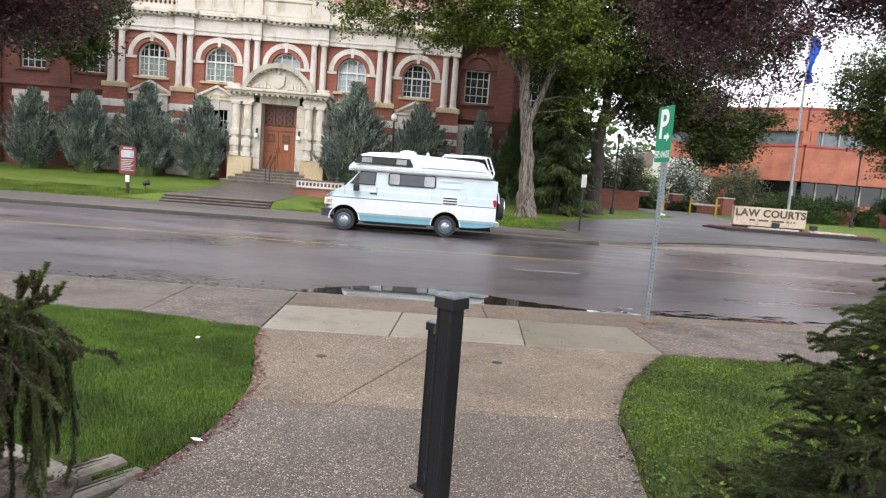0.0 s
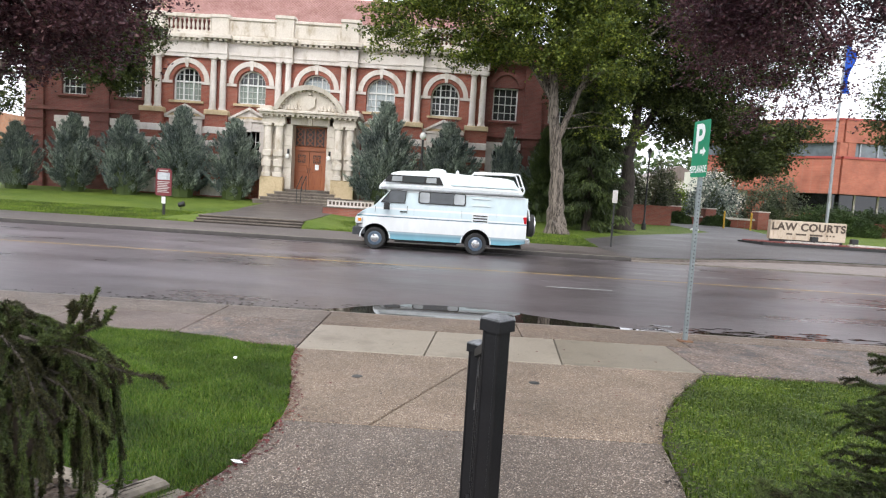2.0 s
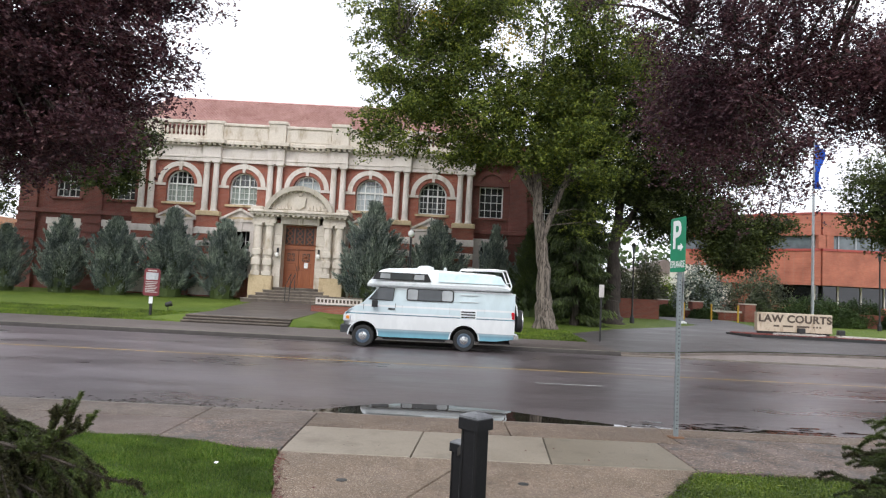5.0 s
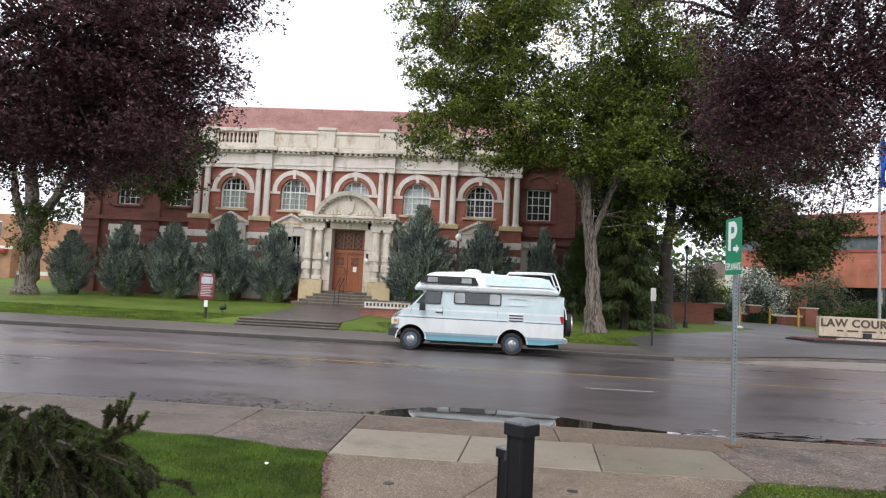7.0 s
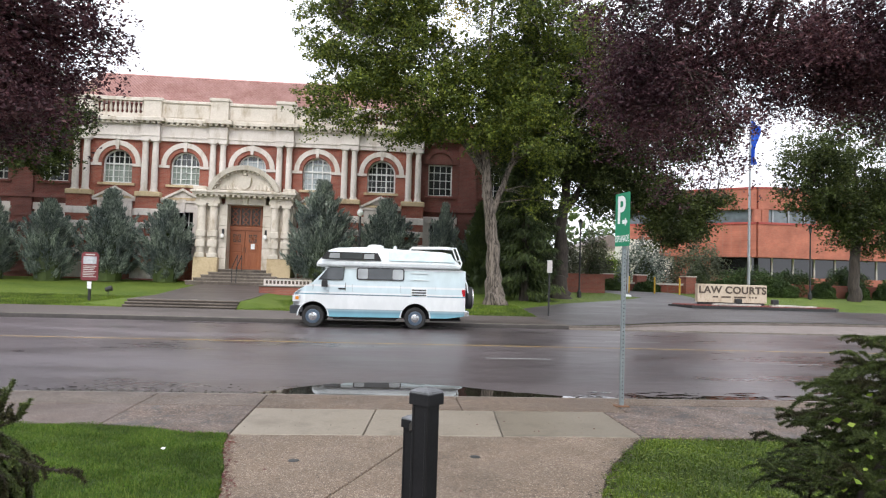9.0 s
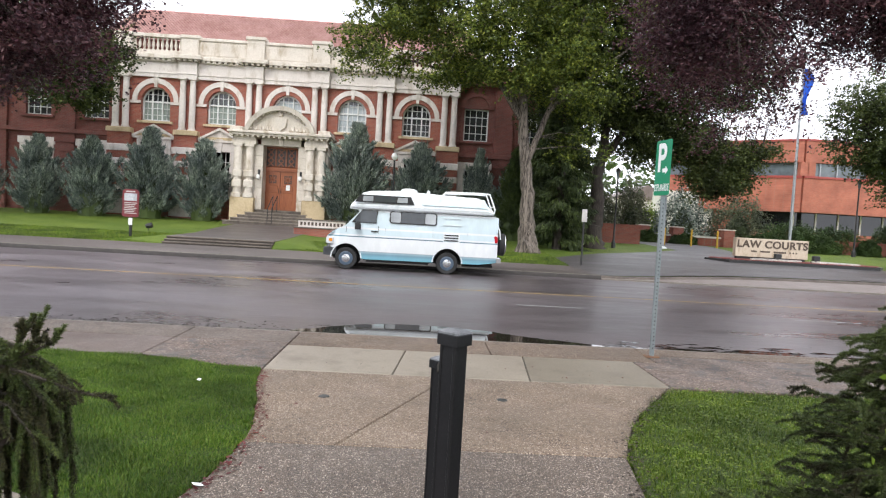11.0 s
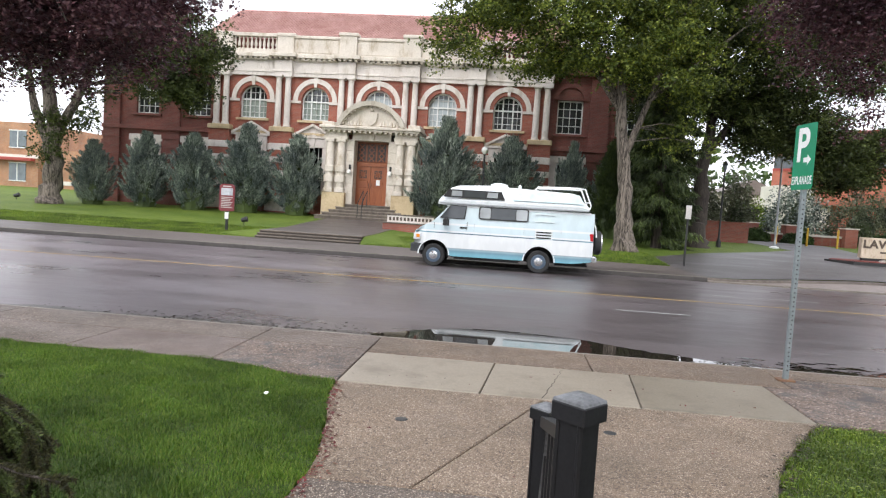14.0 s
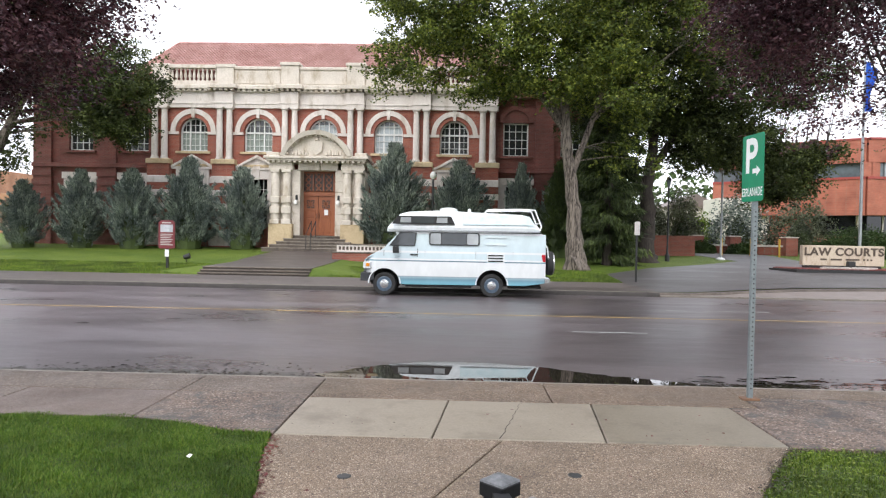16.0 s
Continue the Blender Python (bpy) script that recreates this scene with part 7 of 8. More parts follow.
for i, (x, y, r, mt) in enumerate(((15.8, 46.5, (1.4, 1.3, 4.0), "sage"), (19.6, 46.5, (2.1, 1.6, 3.6), "juniper"), (23.4, 46.0, (2.3, 1.6, 3.4), "sage"), (12.6, 43.2, (1.4, 1.2, 3.4), "sage"), (17.4, 49, (2.0, 1.6, 2.6), "lime_leaf"))):
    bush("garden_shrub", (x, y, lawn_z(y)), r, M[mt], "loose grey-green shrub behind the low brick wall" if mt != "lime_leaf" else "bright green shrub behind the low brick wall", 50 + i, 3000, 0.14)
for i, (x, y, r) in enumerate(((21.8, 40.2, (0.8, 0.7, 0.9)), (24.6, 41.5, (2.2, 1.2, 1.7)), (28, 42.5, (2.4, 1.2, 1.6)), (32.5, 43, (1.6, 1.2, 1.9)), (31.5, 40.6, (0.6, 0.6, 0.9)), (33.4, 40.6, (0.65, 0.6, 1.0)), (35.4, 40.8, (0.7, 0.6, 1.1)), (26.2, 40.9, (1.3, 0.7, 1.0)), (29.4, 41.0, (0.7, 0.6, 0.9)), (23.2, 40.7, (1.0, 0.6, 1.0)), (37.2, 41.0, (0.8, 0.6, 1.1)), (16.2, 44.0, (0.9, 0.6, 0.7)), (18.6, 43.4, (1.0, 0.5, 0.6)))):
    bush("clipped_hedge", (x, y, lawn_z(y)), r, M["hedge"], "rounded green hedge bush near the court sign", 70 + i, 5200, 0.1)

# ---------- red brick office block, right of the driveway ----------
off = thing("office_building", (35.0, 58.0, 1.2), "orange-red brick office block with bands of windows", "office building")
line = [(-9.8, 7.5), (-7.0, 5.5), (-3.2, 2.6), (0.0, 0.0), (40.0, 0.0)]


def run(name, z0, z1, out, material, pts=line, thick=0.5, label=""):
    """A wall band that follows the plan line."""
    for a, b in zip(pts[:-1], pts[1:]):
        d = (Vector(b) - Vector(a)).normalized(); nrm = Vector((d.y, -d.x))
        p, q = Vector(a) + nrm * out, Vector(b) + nrm * out
        g = Geo().prism([tuple(p), tuple(q), tuple(q - nrm * thick), tuple(p - nrm * thick)], z0, z1)
        part(name, g, material, off, label)


run("lower_band", 3.0, 6.05, 0.25, M["orange_brick"])
run("red_trim", 6.05, 6.25, 0.32, M["red_trim"])
run("ribbon_glass", 6.25, 7.45, -0.1, M["grey_glass"])
run("upper_band", 7.45, 9.35, 0.25, M["orange_brick"])
run("roof_trim", 9.35, 9.53, 0.32, M["red_trim"])
run("ground_glass", -0.2, 3.0, -1.0, M["dark_glass"], line[2:])
run("plinth", -0.4, 1.2, 0.0, M["orange_brick"], line[1:])
part("cream_wall", Geo().box(-10.2, -5.5, 5.2, 9.0, -0.4, 4.6), M["stucco"], off)
part("block", Geo().prism([(-9.6, 8.0), (-6.8, 6.1), (-2.6, 3.4), (0.4, 1.2), (40, 1.2), (40, 24), (-0.5, 24)], -0.4, 9.28), M["orange_brick"], off)
for x in [i * 1.55 for i in range(1, 18)]:
    part("window_mullion", Geo().box(x - .05, x + .05, -0.02, 0.2, 6.25, 7.45), M["galv"], off)
for x in (0.0, 0.65, 6.2, 12.4, 18.6):
    part("brick_pier", Geo().box(x - .35, x + .35, -0.22, 0.3, 6.25, 7.45), M["orange_brick"], off)
for x in [i * 2.1 for i in range(0, 12)]:
    part("ground_mullion", Geo().box(x - .06, x + .06, 0.9, 1.15, 0, 3.0), M["stucco"], off)
part("roof", Geo().prism([(-9.8, 7.6), (-7.0, 5.6), (-3.2, 2.7), (0, 0.1), (40, 0.1), (40, 24), (-0.6, 24)], 9.28, 9.38), M["grey_concrete"], off)

tan = thing("brick_annex", (-46.0, 62.0, 1.3), "tan brick building beyond the courthouse", "building")
part("tall_block", Geo().box(-20, 0.0, 0, 14, -0.4, 6.4), M["tan_brick"], tan)
part("low_block", Geo().box(0, 16, 1.0, 14, -0.4, 3.9), M["tan_brick"], tan)
part("stone_band", Geo().box(-20, 0.05, -0.06, 0.1, 2.9, 3.2).box(0, 16, 0.94, 1.1, 0.4, 0.8), M["stucco"], tan)
part("awning", Geo().box(-6, -0.3, -0.7, 0, 2.6, 2.9, 0.05), M["red_trim"], tan)
for x in (-2.2, -5.6, -9):
    for z0, z1 in ((0.6, 2.4), (3.9, 5.6)):
        w = part("window", Geo().box(x - .9, x + .9, -0.05, 0.05, z0, z1), M["grey_glass"], tan)
        part("frame", Geo().box(x - .05, x + .05, -0.1, 0.0, z0, z1).box(x - .95, x + .95, -0.1, 0, z1 - .06, z1 + .04).box(x - .95, x + .95, -0.1, 0, z0 - .06, z0 + .04), M["white_frame"], w)

# ---------- court sign in its gravel bed ----------
bed = thing("gravel_bed", (19.0, 32.7, lawn_z(32.7)), "low kerbed bed of red and white gravel", "planting bed")
part("rim", Geo().prism([(-3.8, 0.0), (-3.1, -1.1), (4.2, -1.3), (5.0, -0.4), (4.4, 1.0), (-3.2, 1.0)], -0.2, 0.1), M["iron"], bed)
part("red_gravel", Geo().prism([(-3.6, 0.0), (-3.0, -0.95), (4.1, -1.15), (4.8, -0.4), (4.3, 0.9), (-3.1, 0.9)], 0.0, 0.13), M["red_gravel"], bed)
part("white_gravel", Geo().prism([(-1.9, -0.75), (0.2, -0.9), (0.9, -0.35), (-1.3, 0.0)], 0.1, 0.2), M["white_gravel"], bed)
part("white_gravel", Geo().prism([(1.1, -0.9), (3.4, -1.0), (2.2, -0.1), (1.4, -0.2)], 0.1, 0.2), M["white_gravel"], bed)
ls = thing("court_sign", (18.65, 33.0, lawn_z(33) + 0.13), "weathered tan concrete sign with dark serif letters", "sign")
part("slab", Geo().box(-1.85, 1.85, -0.15, 0.15, 0.1, 1.02, 0.02), M["sign_stone"], ls)
part("footing", Geo().box(-1.75, 1.75, -0.1, 0.1, -0.1, 0.12), M["iron"], ls)
lettering("title", "LAW COURTS", 0.5, 0.012, M["black_paint"], ls, (0.0, -0.165, 0.72), 0, 1.07, 0.014)
x = -1.05
for w in (0.28, 0.0, 0.5, 0.0, 0.62, 0.0, 0.08, 0.06, 0.08):
    if w:
        part("address_bar", Geo().box(x, x + w, -0.162, -0.15, 0.34, 0.42), M["black_paint"], ls)
    x += w + 0.09
for dxl in (-0.2, 1.7):
    fl = thing("flood_light", (18.65 + dxl, 31.95, lawn_z(32.7) + 0.14), "small black floodlight in the gravel bed", "floodlight", "floodlights at the sign")
    part("housing", Geo().box(-0.17, 0.17, -0.1, 0.1, 0.1, 0.34, 0.03), M["iron"], fl)
    part("foot", Geo().box(-0.03, 0.03, -0.03, 0.03, -0.02, 0.12).box(-0.12, 0.12, -0.06, 0.06, -0.02, 0.02), M["iron"], fl)

# ---------- poles ----------
fp = thing("flag_pole", (23.7, 40.0, lawn_z(40)), "tall grey flagpole with a hanging blue flag", "flagpole")
part("pole", Geo().tube([(0, 0, -0.1), (0, 0, 5), (0, 0, 12.3)], [0.09, 0.08, 0.045], 10), M["galv"], fp, smooth=True)
part("ball", Geo().lathe(0, 0, [(0.0, 12.28), (0.08, 12.33), (0.08, 12.4), (0.0, 12.46)], 10), M["galv"], fp)
V, F = [], []
for j in range(15):
    for i in range(11):
        u, w = i / 10, j / 14
        V.append((0.06 + (0.5 + .14 * math.sin(w * 7)) * u * (1 - .45 * w) + 0.06 * math.sin(u * 9 + w * 5), 0.17 * math.sin(u * 11 + w * 5.5), 11.3 - 2.9 * w - 0.5 * u * (1 - w) + 0.02 * math.sin(i)))
F = [(j * 11 + i, j * 11 + i + 1, (j + 1) * 11 + i + 1, (j + 1) * 11 + i) for j in range(14) for i in range(10)]
fg = fast("flag", np.array(V), np.array(F), M["blue_flag"], True); fg.parent = fp
p2 = thing("light_pole", (15.1, 38.0, lawn_z(38)), "slim pale metal pole on a round base", "pole")
part("pole", Geo().tube([(0, 0, 0), (0, 0, 7.5)], [0.06, 0.045], 8), M["galv"], p2)
part("base", Geo().lathe(0, 0, [(0.24, -0.05), (0.24, 0.05), (0.1, 0.12)], 12), M["white_paint"], p2)


def lantern(x, y, h, label):
    t = thing("lamp_post", (x, y, lawn_z(y)), label, "lamp post", "lamp posts in the yard")
    part("post", Geo().lathe(0, 0, [(0.12, -0.05), (0.12, 0.3), (0.07, 0.4), (0.05, 0.55), (0.04, h - .5), (0.05, h - .45)], 10), M["iron"], t)
    part("lantern", Geo().lathe(0, 0, [(0.06, h - .45), (0.11, h - .15), (0.12, h - .12)], 8), M["grey_glass"], t)
    part("hood", Geo().lathe(0, 0, [(0.16, h - .12), (0.1, h), (0.03, h + .08), (0.0, h + .13)], 8), M["iron"], t)


lantern(11.7, 36.3, 4.3, "black iron lamp post by the driveway lawn")
lantern(27.5, 39.6, 4.6, "black iron lamp post beside the hedges")
lantern(18.5, 55.0, 3.8, "distant black lamp post on the drive")
gl = thing("globe_lamp_post", (-0.55, 37.4, lawn_z(37.4)), "dark lamp post with a white globe by the junipers", "lamp post")
part("post", Geo().tube([(0, 0, -0.1), (0, 0, 4.1)], 0.05, 8), M["iron"], gl)
part("globe", Geo().lathe(0, 0, [(0.06, 4.1), (0.17, 4.2), (0.19, 4.33), (0.12, 4.47), (0.0, 4.52)], 12), M["lamp_globe"], gl, smooth=True)
sp2 = thing("kerb_sign", (7.55, 26.75, lawn_z(26.75)), "small grey roadside sign on a thin dark post", "street sign")
part("post", Geo().box(-0.03, 0.03, -0.03, 0.03, -0.1, 2.05), M["iron"], sp2)
part("plate", Geo().box(-0.1, 0.1, -0.05, -0.035, 1.75, 2.25, 0.004), M["grey_bar"], sp2)
hs = thing("history_sign", (-10.75, 28.2, lawn_z(28.2)), "maroon information board on a black post in the lawn", "sign")
part("post", Geo().box(-0.045, 0.045, -0.045, 0.045, -0.1, 1.4), M["iron"], hs)
board = part("board", Geo().slabxz([(-.33, .86), (-.24, .82), (.24, .82), (.33, .86), (.33, 1.86), (.24, 1.95), (-.24, 1.95), (-.33, 1.86)], -0.09, -0.05), M["maroon"], hs)
part("picture", Geo().box(-.25, .25, -0.098, -0.088, 1.48, 1.78), plain("faded_photo_print", (0.25, 0.27, 0.3), (0.6, 0.62, 0.64), 9, 3, 0.5, 0), board)
for q in range(7):
    part("text_bar", Geo().box(-.25, .25 - .05 * (q % 3), -0.097, -0.088, 1.38 - q * .07, 1.41 - q * .07), M["grey_bar"], board)
part("title_bar", Geo().box(-.18, .18, -0.097, -0.088, 1.83, 1.88), M["grey_bar"], board)
part("small_plate", Geo().box(-.08, .08, -0.06, -0.045, 0.5, 0.78), M["white_paint"], hs)

# ---------- steps and walk to the courthouse door ----------
fs = thing("front_steps", (-6.68, 26.42, 0.2), "broad low stone steps from the pavement", "steps")
for k in range(3):
    s1 = part("step", Geo().box(-2.1, 2.05, k * 0.23 + 0.03, 0.7, -0.15, 0.06 + k * 0.1), M["riser"], fs)
    part("tread", Geo().box(-2.12, 2.07, k * 0.23, 0.7, 0.06 + k * 0.1, 0.1 + k * 0.1, 0.01), M["step_stone"], s1, "worn dark stone tread")
g = Geo()
ys = [27.13, 30, 34, 38.6]
zz = [0.5, 0.54, 0.66, 0.86]
g.rings([[(-8.8 + (-.4 if i > 1 else 0), y, z - .4), (-4.6, y, z - .4), (-4.6, y, z), (-8.8 + (-.4 if i > 1 else 0), y, z)] for i, (y, z) in enumerate(zip(ys, zz))])
tagged(build("entrance_walk", g, M["walk"]), "dark paved walk up to the courthouse door", "walk", kind="structure")
for nm, xa, xb in (("lawn_bank", -8.74, -11.6), ("lawn_bank", -4.66, -2.4)):
    sx = 1 if xb > xa else -1
    xs = sorted(xa + (xb - xa) * i / 8 for i in range(9))
    sheet(nm, xs, [26.46 + i * 0.35 for i in range(30)], lambda x, y, xa=xa: max(lawn_z(y) + 0.004, min(0.2 + (y - 26.44) * 0.42, float(np.interp(y, ys, zz)) - 0.012) - max(0.0, abs(x - xa) - 0.1) * 0.12), M["turf"], "grass bank beside the front steps", "lawn")
pl = thing("brick_planter", (-3.85, 33.2, lawn_z(33.2)), "low red brick planter with a stone name band", "planter")
part("brick_base", Geo().box(-1.2, 1.2, -0.3, 0.8, -0.2, 0.42), M["planter_brick"], pl)
part("name_band", Geo().box(-1.05, 1.25, 0.0, 0.12, 0.42, 0.8, 0.01), M["pale_stone"], pl)
part("band_cap", Geo().box(-1.1, 1.3, -0.04, 0.16, 0.76, 0.82, 0.01).box(-1.25, 1.25, -0.34, 0.84, 0.38, 0.43, 0.01), M["step_stone"], pl)
for q in range(12):
    part("name_bar", Geo().box(-.95 + q * .18, -.84 + q * .18, -0.008, 0.0, 0.52, 0.68), M["black_paint"], pl)
for x, y in ((-11.2, 31.0), (-27.6, 37.0)):
    sl2 = thing("spot_light", (x, y, lawn_z(y)), "small black ground spotlight on the lawn", "spotlight")
    part("head", Geo().tube([(-0.12, 0, 0.22), (0.14, 0.05, 0.3)], [0.1, 0.13], 10), M["iron"], sl2)
    part("stake", Geo().tube([(0, 0, -0.05), (0, 0, 0.25)], 0.02, 6), M["iron"], sl2)

# ---------- low brick walls, bollards ----------
bw = thing("brick_screen_wall", (13.1, 40.2, lawn_z(40.2)), "short dark red brick wall with a flat top", "wall")
part("wall", Geo().box(-1.4, 1.35, -0.15, 0.15, -0.3, 1.1).box(1.05, 1.35, 0.15, 3.0, -0.3, 1.1), M["planter_brick"], bw)
part("coping", Geo().box(-1.45, 1.4, -0.2, 0.2, 1.1, 1.16, 0.01).box(1.0, 1.4, 0.2, 3.0, 1.1, 1.16, 0.01), M["planter_brick"], bw)
gwl = thing("garden_wall", (18.5, 43.5, lawn_z(43.5)), "low red brick garden wall with pillars and pale coping", "wall")
pts = [(-3.4, 3.2), (-2.0, 2.0), (-0.2, 0.6), (2.4, -1.2)]
for i, (x, y) in enumerate(pts):
    part("pillar", Geo().box(x - .35, x + .35, y - .35, y + .35, -0.4, 1.15 - .03 * i, 0.01), M["planter_brick"], gwl)
    part("pillar_cap", Geo().box(x - .4, x + .4, y - .4, y + .4, 1.15 - .03 * i, 1.22 - .03 * i, 0.01), M["stone"], gwl)
for a, b in zip(pts[:-1], pts[1:]):
    d = (Vector(b) - Vector(a)).normalized(); nn = Vector((-d.y, d.x)) * .15
    A, B2 = Vector(a), Vector(b)
    part("wall", Geo().prism([tuple(A - nn), tuple(B2 - nn), tuple(B2 + nn), tuple(A + nn)], -0.4, 0.5), M["planter_brick"], gwl)
    nn *= 1.3
    part("coping", Geo().prism([tuple(A - nn), tuple(B2 - nn), tuple(B2 + nn), tuple(A + nn)], 0.5, 0.62), M["stucco"], gwl)
lw = thing("retaining_wall", (29.0, 41.6, lawn_z(41.6)), "long low red brick retaining wall behind the hedges", "wall")
part("wall", Geo().box(-5.5, 14, -0.15, 0.15, -0.3, 0.75), M["planter_brick"], lw)
part("coping", Geo().box(-5.5, 14, -0.2, 0.2, 0.75, 0.82, 0.01), M["planter_brick"], lw)
for x, y in ((16.3, 40.9), (17.9, 40.7), (19.4, 40.4)):
    bo = thing("bollard", (x, y, lawn_z(y)), "slim yellow steel bollard by the driveway", "bollard", "yellow bollards")
    part("tube", Geo().lathe(0, 0, [(0.055, -0.1), (0.055, 1.0), (0.04, 1.05), (0.0, 1.07)], 10), M["yellow_post"], bo)

# ---------- far trees that close the view ----------
rng = np.random.default_rng(90)
C = []
for k in range(420):
    x = rng.uniform(-160, 190); y = rng.uniform(95, 150)
    hgt = rng.uniform(3, 7.5) + (2 if x > 20 else 0) + (6 if 26 < x < 62 else 0)
    n = 46
    d = rng.normal(size=(n, 3)); d /= np.linalg.norm(d, axis=1, keepdims=True)
    C.append(np.array([x, y, lawn_z(y) + hgt * .5]) + d * rng.uniform(.4, 1, (n, 1)) * np.array([2.6, 2.2, hgt * .55]))
v, f = leaf_cards(np.concatenate(C), 1.3, rng, 0.7)
tagged(fast("far_woods", v, f, M["hedge"]), "distant band of green trees", "woods", kind="stuff")
for i, (x, y, w, h) in enumerate(((33, 92, 9, 4.5), (46, 100, 8, 5))):
    hb = thing("far_house", (x, y, lawn_z(y)), "distant pale house with a grey gable roof", "house")
    part("wall", Geo().box(-w / 2, w / 2, 0, 7, -0.5, h), M["stucco"], hb)
    part("roof", Geo().rings([[(-w / 2 - .3, yy, h), (w / 2 + .3, yy, h), (0, yy, h + 2)] for yy in (-.3, 7.3)]), M["grey_concrete"], hb)
    for q in (-2, 2):
        part("window", Geo().box(q - .6, q + .6, -0.06, 0.02, 1.6, 3.0), M["grey_glass"], hb)
# unseen block added behind the viewer's side of the street, closing the view
bh = thing("street_block", (0, -34, 0), "unseen plain block added behind the lawns", "building")
part("wall", Geo().box(-60, 60, -8, 0, -0.5, 7), M["stucco"], bh)
part("roof", Geo().box(-60.3, 60.3, -8.3, 0.3, 7, 7.4), M["grey_concrete"], bh)


# ---------- the two spruces beside the viewer ----------
def needles(pts, rng, step, length, width, count, spread=0.9):
    """Needles round a twig given by points; returns triangle corners."""
    pts = np.array(pts)
    seg = np.diff(pts, axis=0); L = np.linalg.norm(seg, axis=1); cum = np.concatenate([[0], np.cumsum(L)])
    n = max(2, int(cum[-1] / step))
    s = np.repeat(np.linspace(0, cum[-1], n), count) + rng.uniform(-step, step, n * count)
    s = s.clip(0, cum[-1] * .999)
    i = np.searchsorted(cum, s, side="right") - 1
    i = i.clip(0, len(L) - 1)
    w = ((s - cum[i]) / L[i])[:, None]
    p = pts[i] * (1 - w) + pts[i + 1] * w
    d = seg[i] / L[i][:, None]
    u = np.cross(d, rng.normal(size=p.shape)); u /= np.linalg.norm(u, axis=1, keepdims=True)
    o = d * rng.uniform(0.35, 0.9, (len(p), 1)) + u * spread
    o /= np.linalg.norm(o, axis=1, keepdims=True)
    k = np.cross(o, rng.normal(size=p.shape)); k /= np.linalg.norm(k, axis=1, keepdims=True)
    ln = (length * rng.uniform(.7, 1.2, len(p)))[:, None]
    return np.stack([p - k * width, p + k * width, p + o * ln], 1).reshape(-1, 3)


def near_spruce(name, place, branches, label, seed, old, tips, core):
    """branches: boughs as polylines with (twigs, twig length, sag); each twig is a rope of needles."""
    rng = np.random.default_rng(seed)
    t = thing(name, place, label, "conifer")
    tri, tri2 = [], []
    for bpts, side_n, side_l, hang in branches:
        bpts = np.array(bpts)
        part("bough", Geo().tube([tuple(p) for p in bpts], [0.007 * (1 - .75 * i / (len(bpts) - 1)) for i in range(len(bpts))], 6), M["dark_bark_and_core"], t)
        (tri if rng.uniform() > old else tri2).append(needles(bpts, rng, .0022, .015, .0017, 7, 1.2))
        for k in range(side_n):
            w = (k + rng.uniform(0.3, 1.0)) / side_n
            f2 = min(w, .999) * (len(bpts) - 1); i = min(int(f2), len(bpts) - 2)
            p = bpts[i] * (1 - (f2 - i)) + bpts[i + 1] * (f2 - i)
            d = bpts[i + 1] - bpts[i]; d /= np.linalg.norm(d) + 1e-9
            s = np.cross(d, [0, 0, 1.0]) * (1 if k % 2 else -1) * rng.uniform(.5, 1) + d * rng.uniform(.5, 1.0) + rng.normal(0, .12, 3)
            s /= np.linalg.norm(s)
            L = side_l * rng.uniform(.6, 1.25) * (1.15 - .45 * w)
            down = np.array([0, 0, -1.0]) * hang
            q = [p, p + s * L * .35 + down * L * .08, p + s * L * .65 + down * L * .35, p + s * L * .85 + down * L * .75]
            fresh = rng.uniform() > old
            (tri if fresh else tri2).append(needles(q, rng, .0022, .014, .0017, 7, 1.2))
            if rng.uniform() < .5:
                b0 = q[1]
                q2 = [b0, b0 + s * L * .15 + np.cross(s, [0, 0, 1.0]) * L * .25 + down * L * .12, b0 + s * L * .3 + np.cross(s, [0, 0, 1.0]) * L * .38 + down * L * .35]
                (tri if fresh else tri2).append(needles(q2, rng, .0022, .013, .0017, 7, 1.2))
    for nm, tt, mt in (("new_needles", tri, "spruce_tip"), ("old_needles", tri2, "spruce_old")):
        if tt:
            v = np.concatenate(tt)
            ob = fast(nm, v, np.arange(len(v)).reshape(-1, 3), M[mt]); ob.parent = t
    # added solid core blocks light and stands in for shade between the boughs
    part("inner_shade", Geo().lathe(0, 0, core, 12), M["dark_bark_and_core"], t)
    part("trunk", Geo().tube(tips, [0.05] + [0.03] * (len(tips) - 2) + [0.008], 8), M["dark_bark_and_core"], t)
    return t


rng = np.random.default_rng(77)
br = []
# arching boughs that fall over like a mop
for k in range(120):
    a = k * 2.4 + rng.uniform(-.4, .4); r = rng.uniform(0.14, 0.46); z0 = 1.0 + 0.15 * rng.uniform() - 0.22 * (r - .2)
    c, s2 = np.cos(a), np.sin(a)
    fall = rng.uniform(0.12, 0.3) if k % 7 else 0.5
    br.append(([(0.02 * c, 0.02 * s2, z0 - .05), (r * .4 * c, r * .4 * s2, z0 + .05), (r * .75 * c, r * .75 * s2, z0 + .0), (r * .97 * c, r * .97 * s2, z0 - .09), (r * 1.03 * c, r * 1.03 * s2, z0 - .1 - fall)], 15, 0.12, 0.7))
for tx, ty, tz in ((0.37, -.1, 1.25), (0.43, -.13, 1.28), (0.48, -.12, 1.24)):
    br.append(([(0.22, -0.1, 1.1), (0.36, -0.12, 1.12), (tx, ty, 1.18), (tx + .015, ty, tz - .04)], 11, 0.075, -.45))
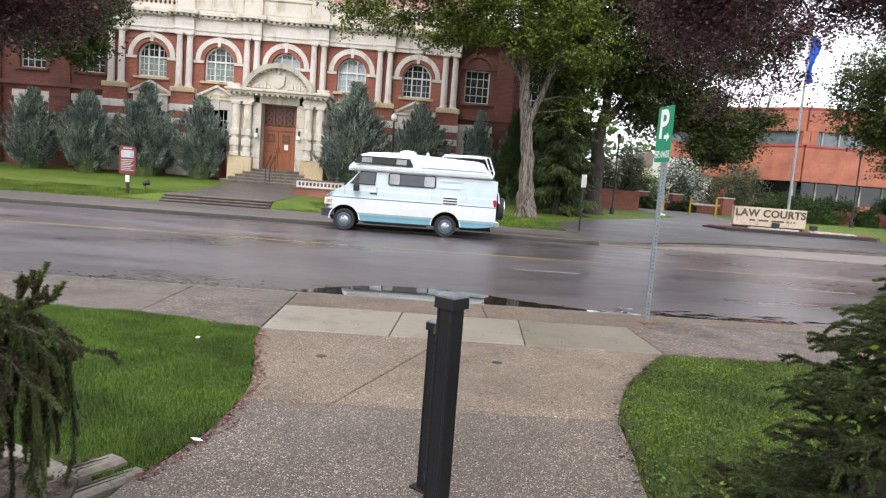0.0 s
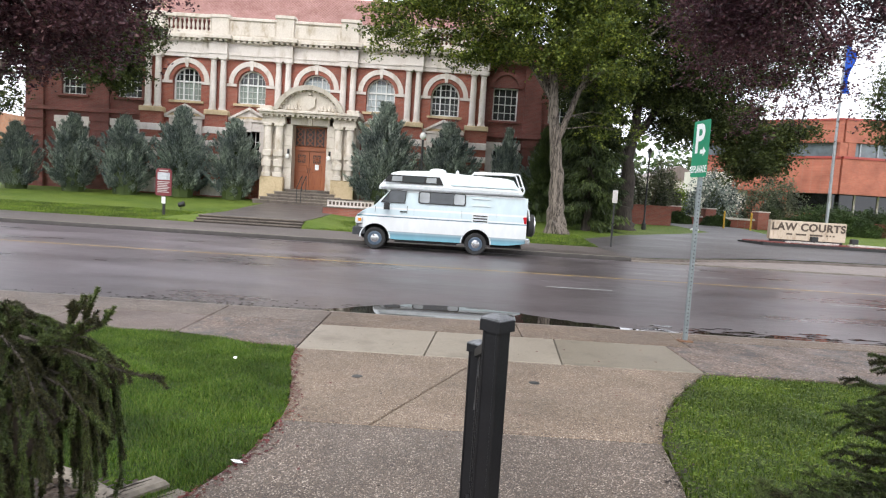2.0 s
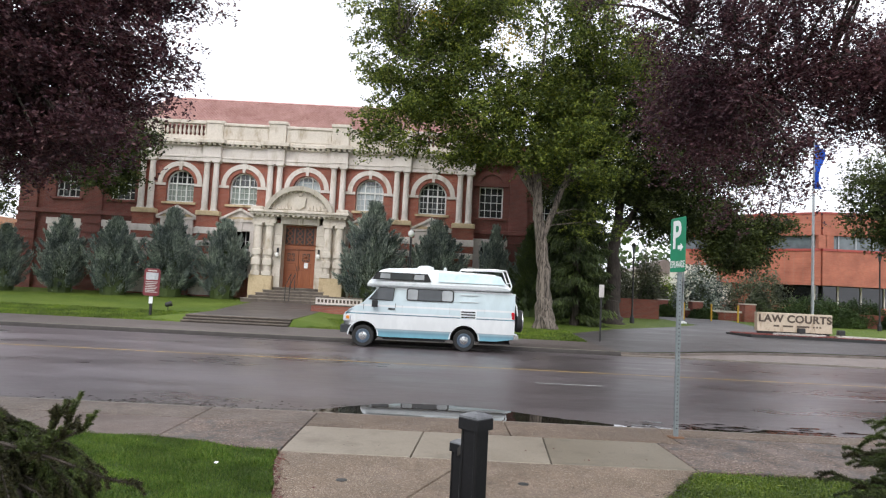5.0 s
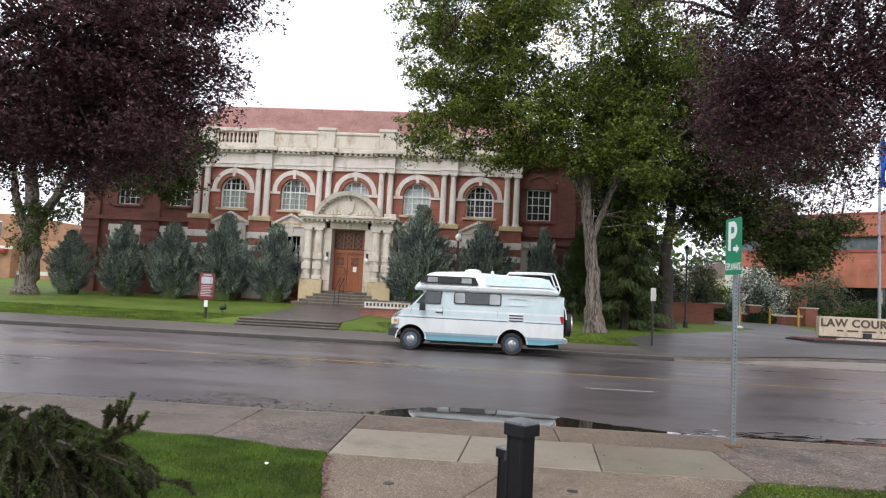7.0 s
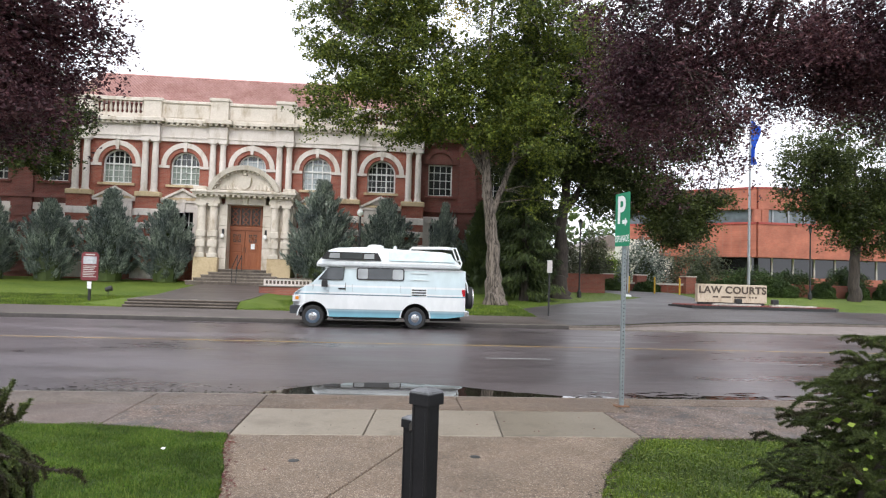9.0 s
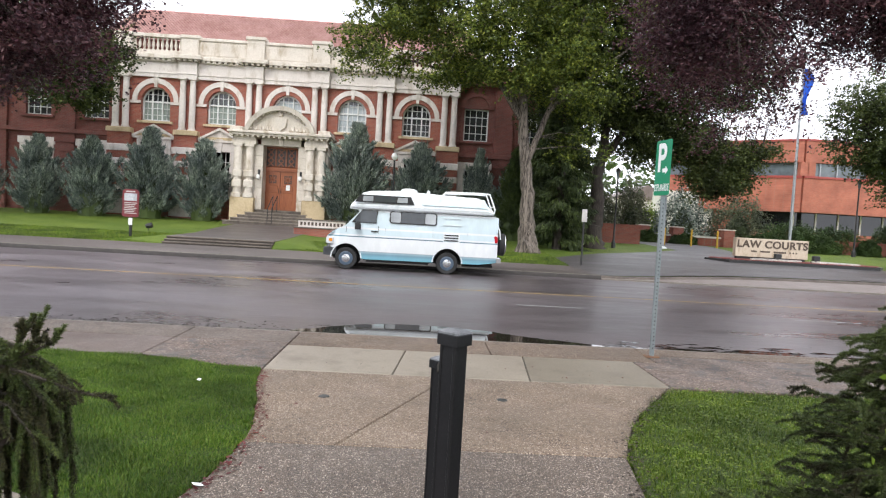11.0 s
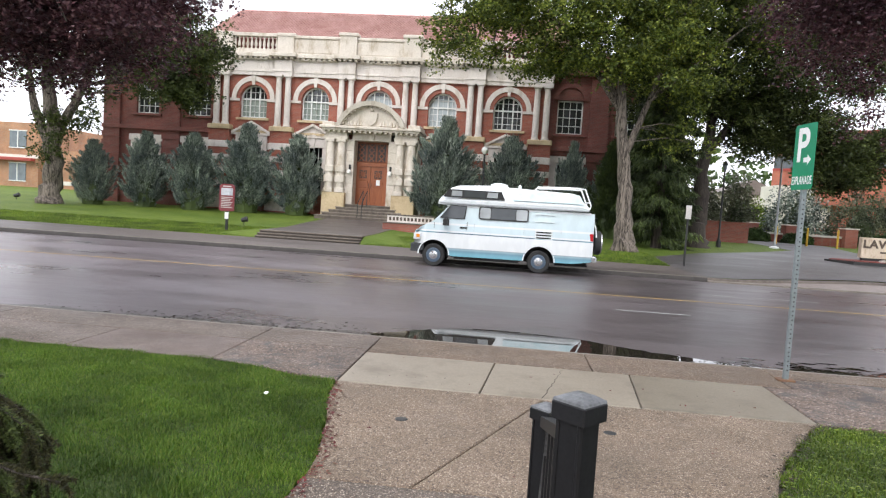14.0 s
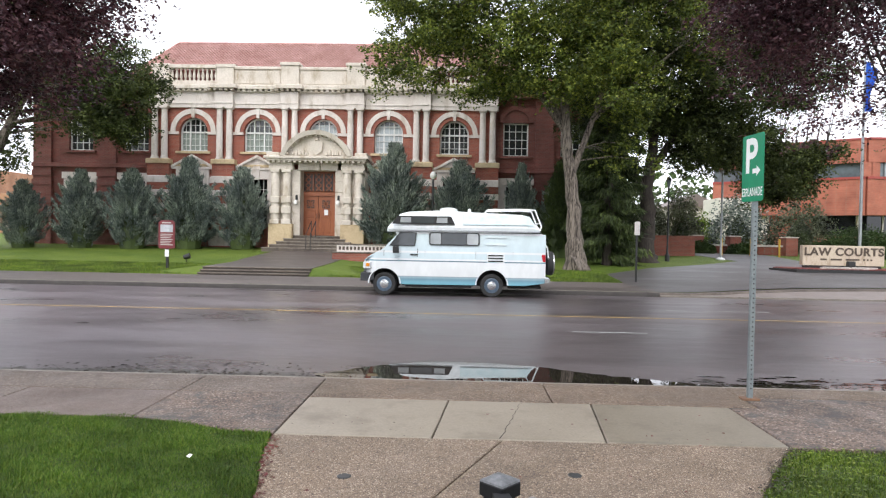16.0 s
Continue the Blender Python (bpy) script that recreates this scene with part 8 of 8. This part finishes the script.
br.append(([(0.2, -0.1, 1.12), (0.4, -0.12, 1.08), (0.56, -0.1, 1.02), (0.66, -0.08, 1.0)], 8, 0.09, .3))
# hanging curtains round the stem
for k in range(40):
    a = k * 2.4; r = rng.uniform(0.03, 0.19); c, s2 = np.cos(a), np.sin(a)
    zb = rng.uniform(0.12, 0.5)
    br.append(([(r * c, r * s2, 1.0), (r * 1.1 * c, r * 1.1 * s2, 0.8), (r * 1.05 * c, r * 1.05 * s2, .5 * (.8 + zb)), (r * .9 * c, r * .9 * s2, zb)], 13, 0.09, 1.1))
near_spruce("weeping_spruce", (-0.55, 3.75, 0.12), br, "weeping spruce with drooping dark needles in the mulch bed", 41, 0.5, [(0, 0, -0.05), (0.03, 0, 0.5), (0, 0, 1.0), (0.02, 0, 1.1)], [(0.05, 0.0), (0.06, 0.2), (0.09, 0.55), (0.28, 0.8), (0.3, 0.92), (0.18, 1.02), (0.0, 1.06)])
br = []
# tiers of boughs, long and low at the foot, shorter upwards
for k in range(320):
    h = 0.05 + 1.24 * (k / 320) ** 0.85
    a = 2 * np.pi * ((k * 0.618) % 1)
    R = float(np.interp(h, [0, 0.5, 0.85, 1.15, 1.3], [0.9, 0.84, 0.74, 0.58, 0.4]))
    r = R * rng.uniform(.75, 1.12)
    c, s2 = np.cos(a), np.sin(a)
    br.append(([(0.02 * c, 0.02 * s2, h + .08), (r * .4 * c, r * .4 * s2, h + .09), (r * .75 * c, r * .75 * s2, h + .02), (r * c, r * s2, h + .05 + .04 * rng.normal())], 15, 0.18, 0.35))
# low boughs over the lawn's edge
for k in range(58):
    a = radians(rng.uniform(95, 160)); r = rng.uniform(0.8, 1.25); h = rng.uniform(0.02, 0.22)
    c, s2 = np.cos(a), np.sin(a)
    br.append(([(0.3 * c, 0.3 * s2, h + .12), (r * .6 * c, r * .6 * s2, h + .12), (r * .85 * c, r * .85 * s2, h + .05), (r * c, r * s2, h + .08)], 14, 0.16, 0.2))
for ex, ey, ez in ((-0.72, -0.26, 1.5), (-0.5, -0.2, 1.4), (-0.3, -0.1, 1.5)):
    br.append(([(-0.1, -0.1, 1.0), (ex * .6, ey * .8, 1.14), (ex * .9, ey, ez - .16), (ex, ey, ez)], 6, 0.08, -.2))
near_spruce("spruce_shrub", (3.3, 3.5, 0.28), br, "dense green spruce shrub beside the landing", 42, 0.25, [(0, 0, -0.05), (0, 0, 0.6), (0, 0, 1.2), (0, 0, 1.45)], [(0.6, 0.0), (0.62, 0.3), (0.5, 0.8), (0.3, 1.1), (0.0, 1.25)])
rng = np.random.default_rng(78)
cc = np.concatenate([np.array(c) + rng.normal(size=(24, 3)) * np.array(q) for c, q in (((2.62, 3.0, 1.45), (.04, .06, .08)), ((2.5, 3.25, 1.25), (.04, .06, .1)), ((2.42, 2.95, 1.0), (.06, .08, .05)), ((2.4, 3.9, 0.62), (.1, .12, .05)), ((2.42, 4.35, 0.42), (.12, .1, .04)))])
v, f = leaf_cards(cc, 0.022, rng, 0.5)
tagged(fast("vine", v, f, M["lime_leaf"]), "bright green vine leaves through the spruce", "vine", kind="stuff")
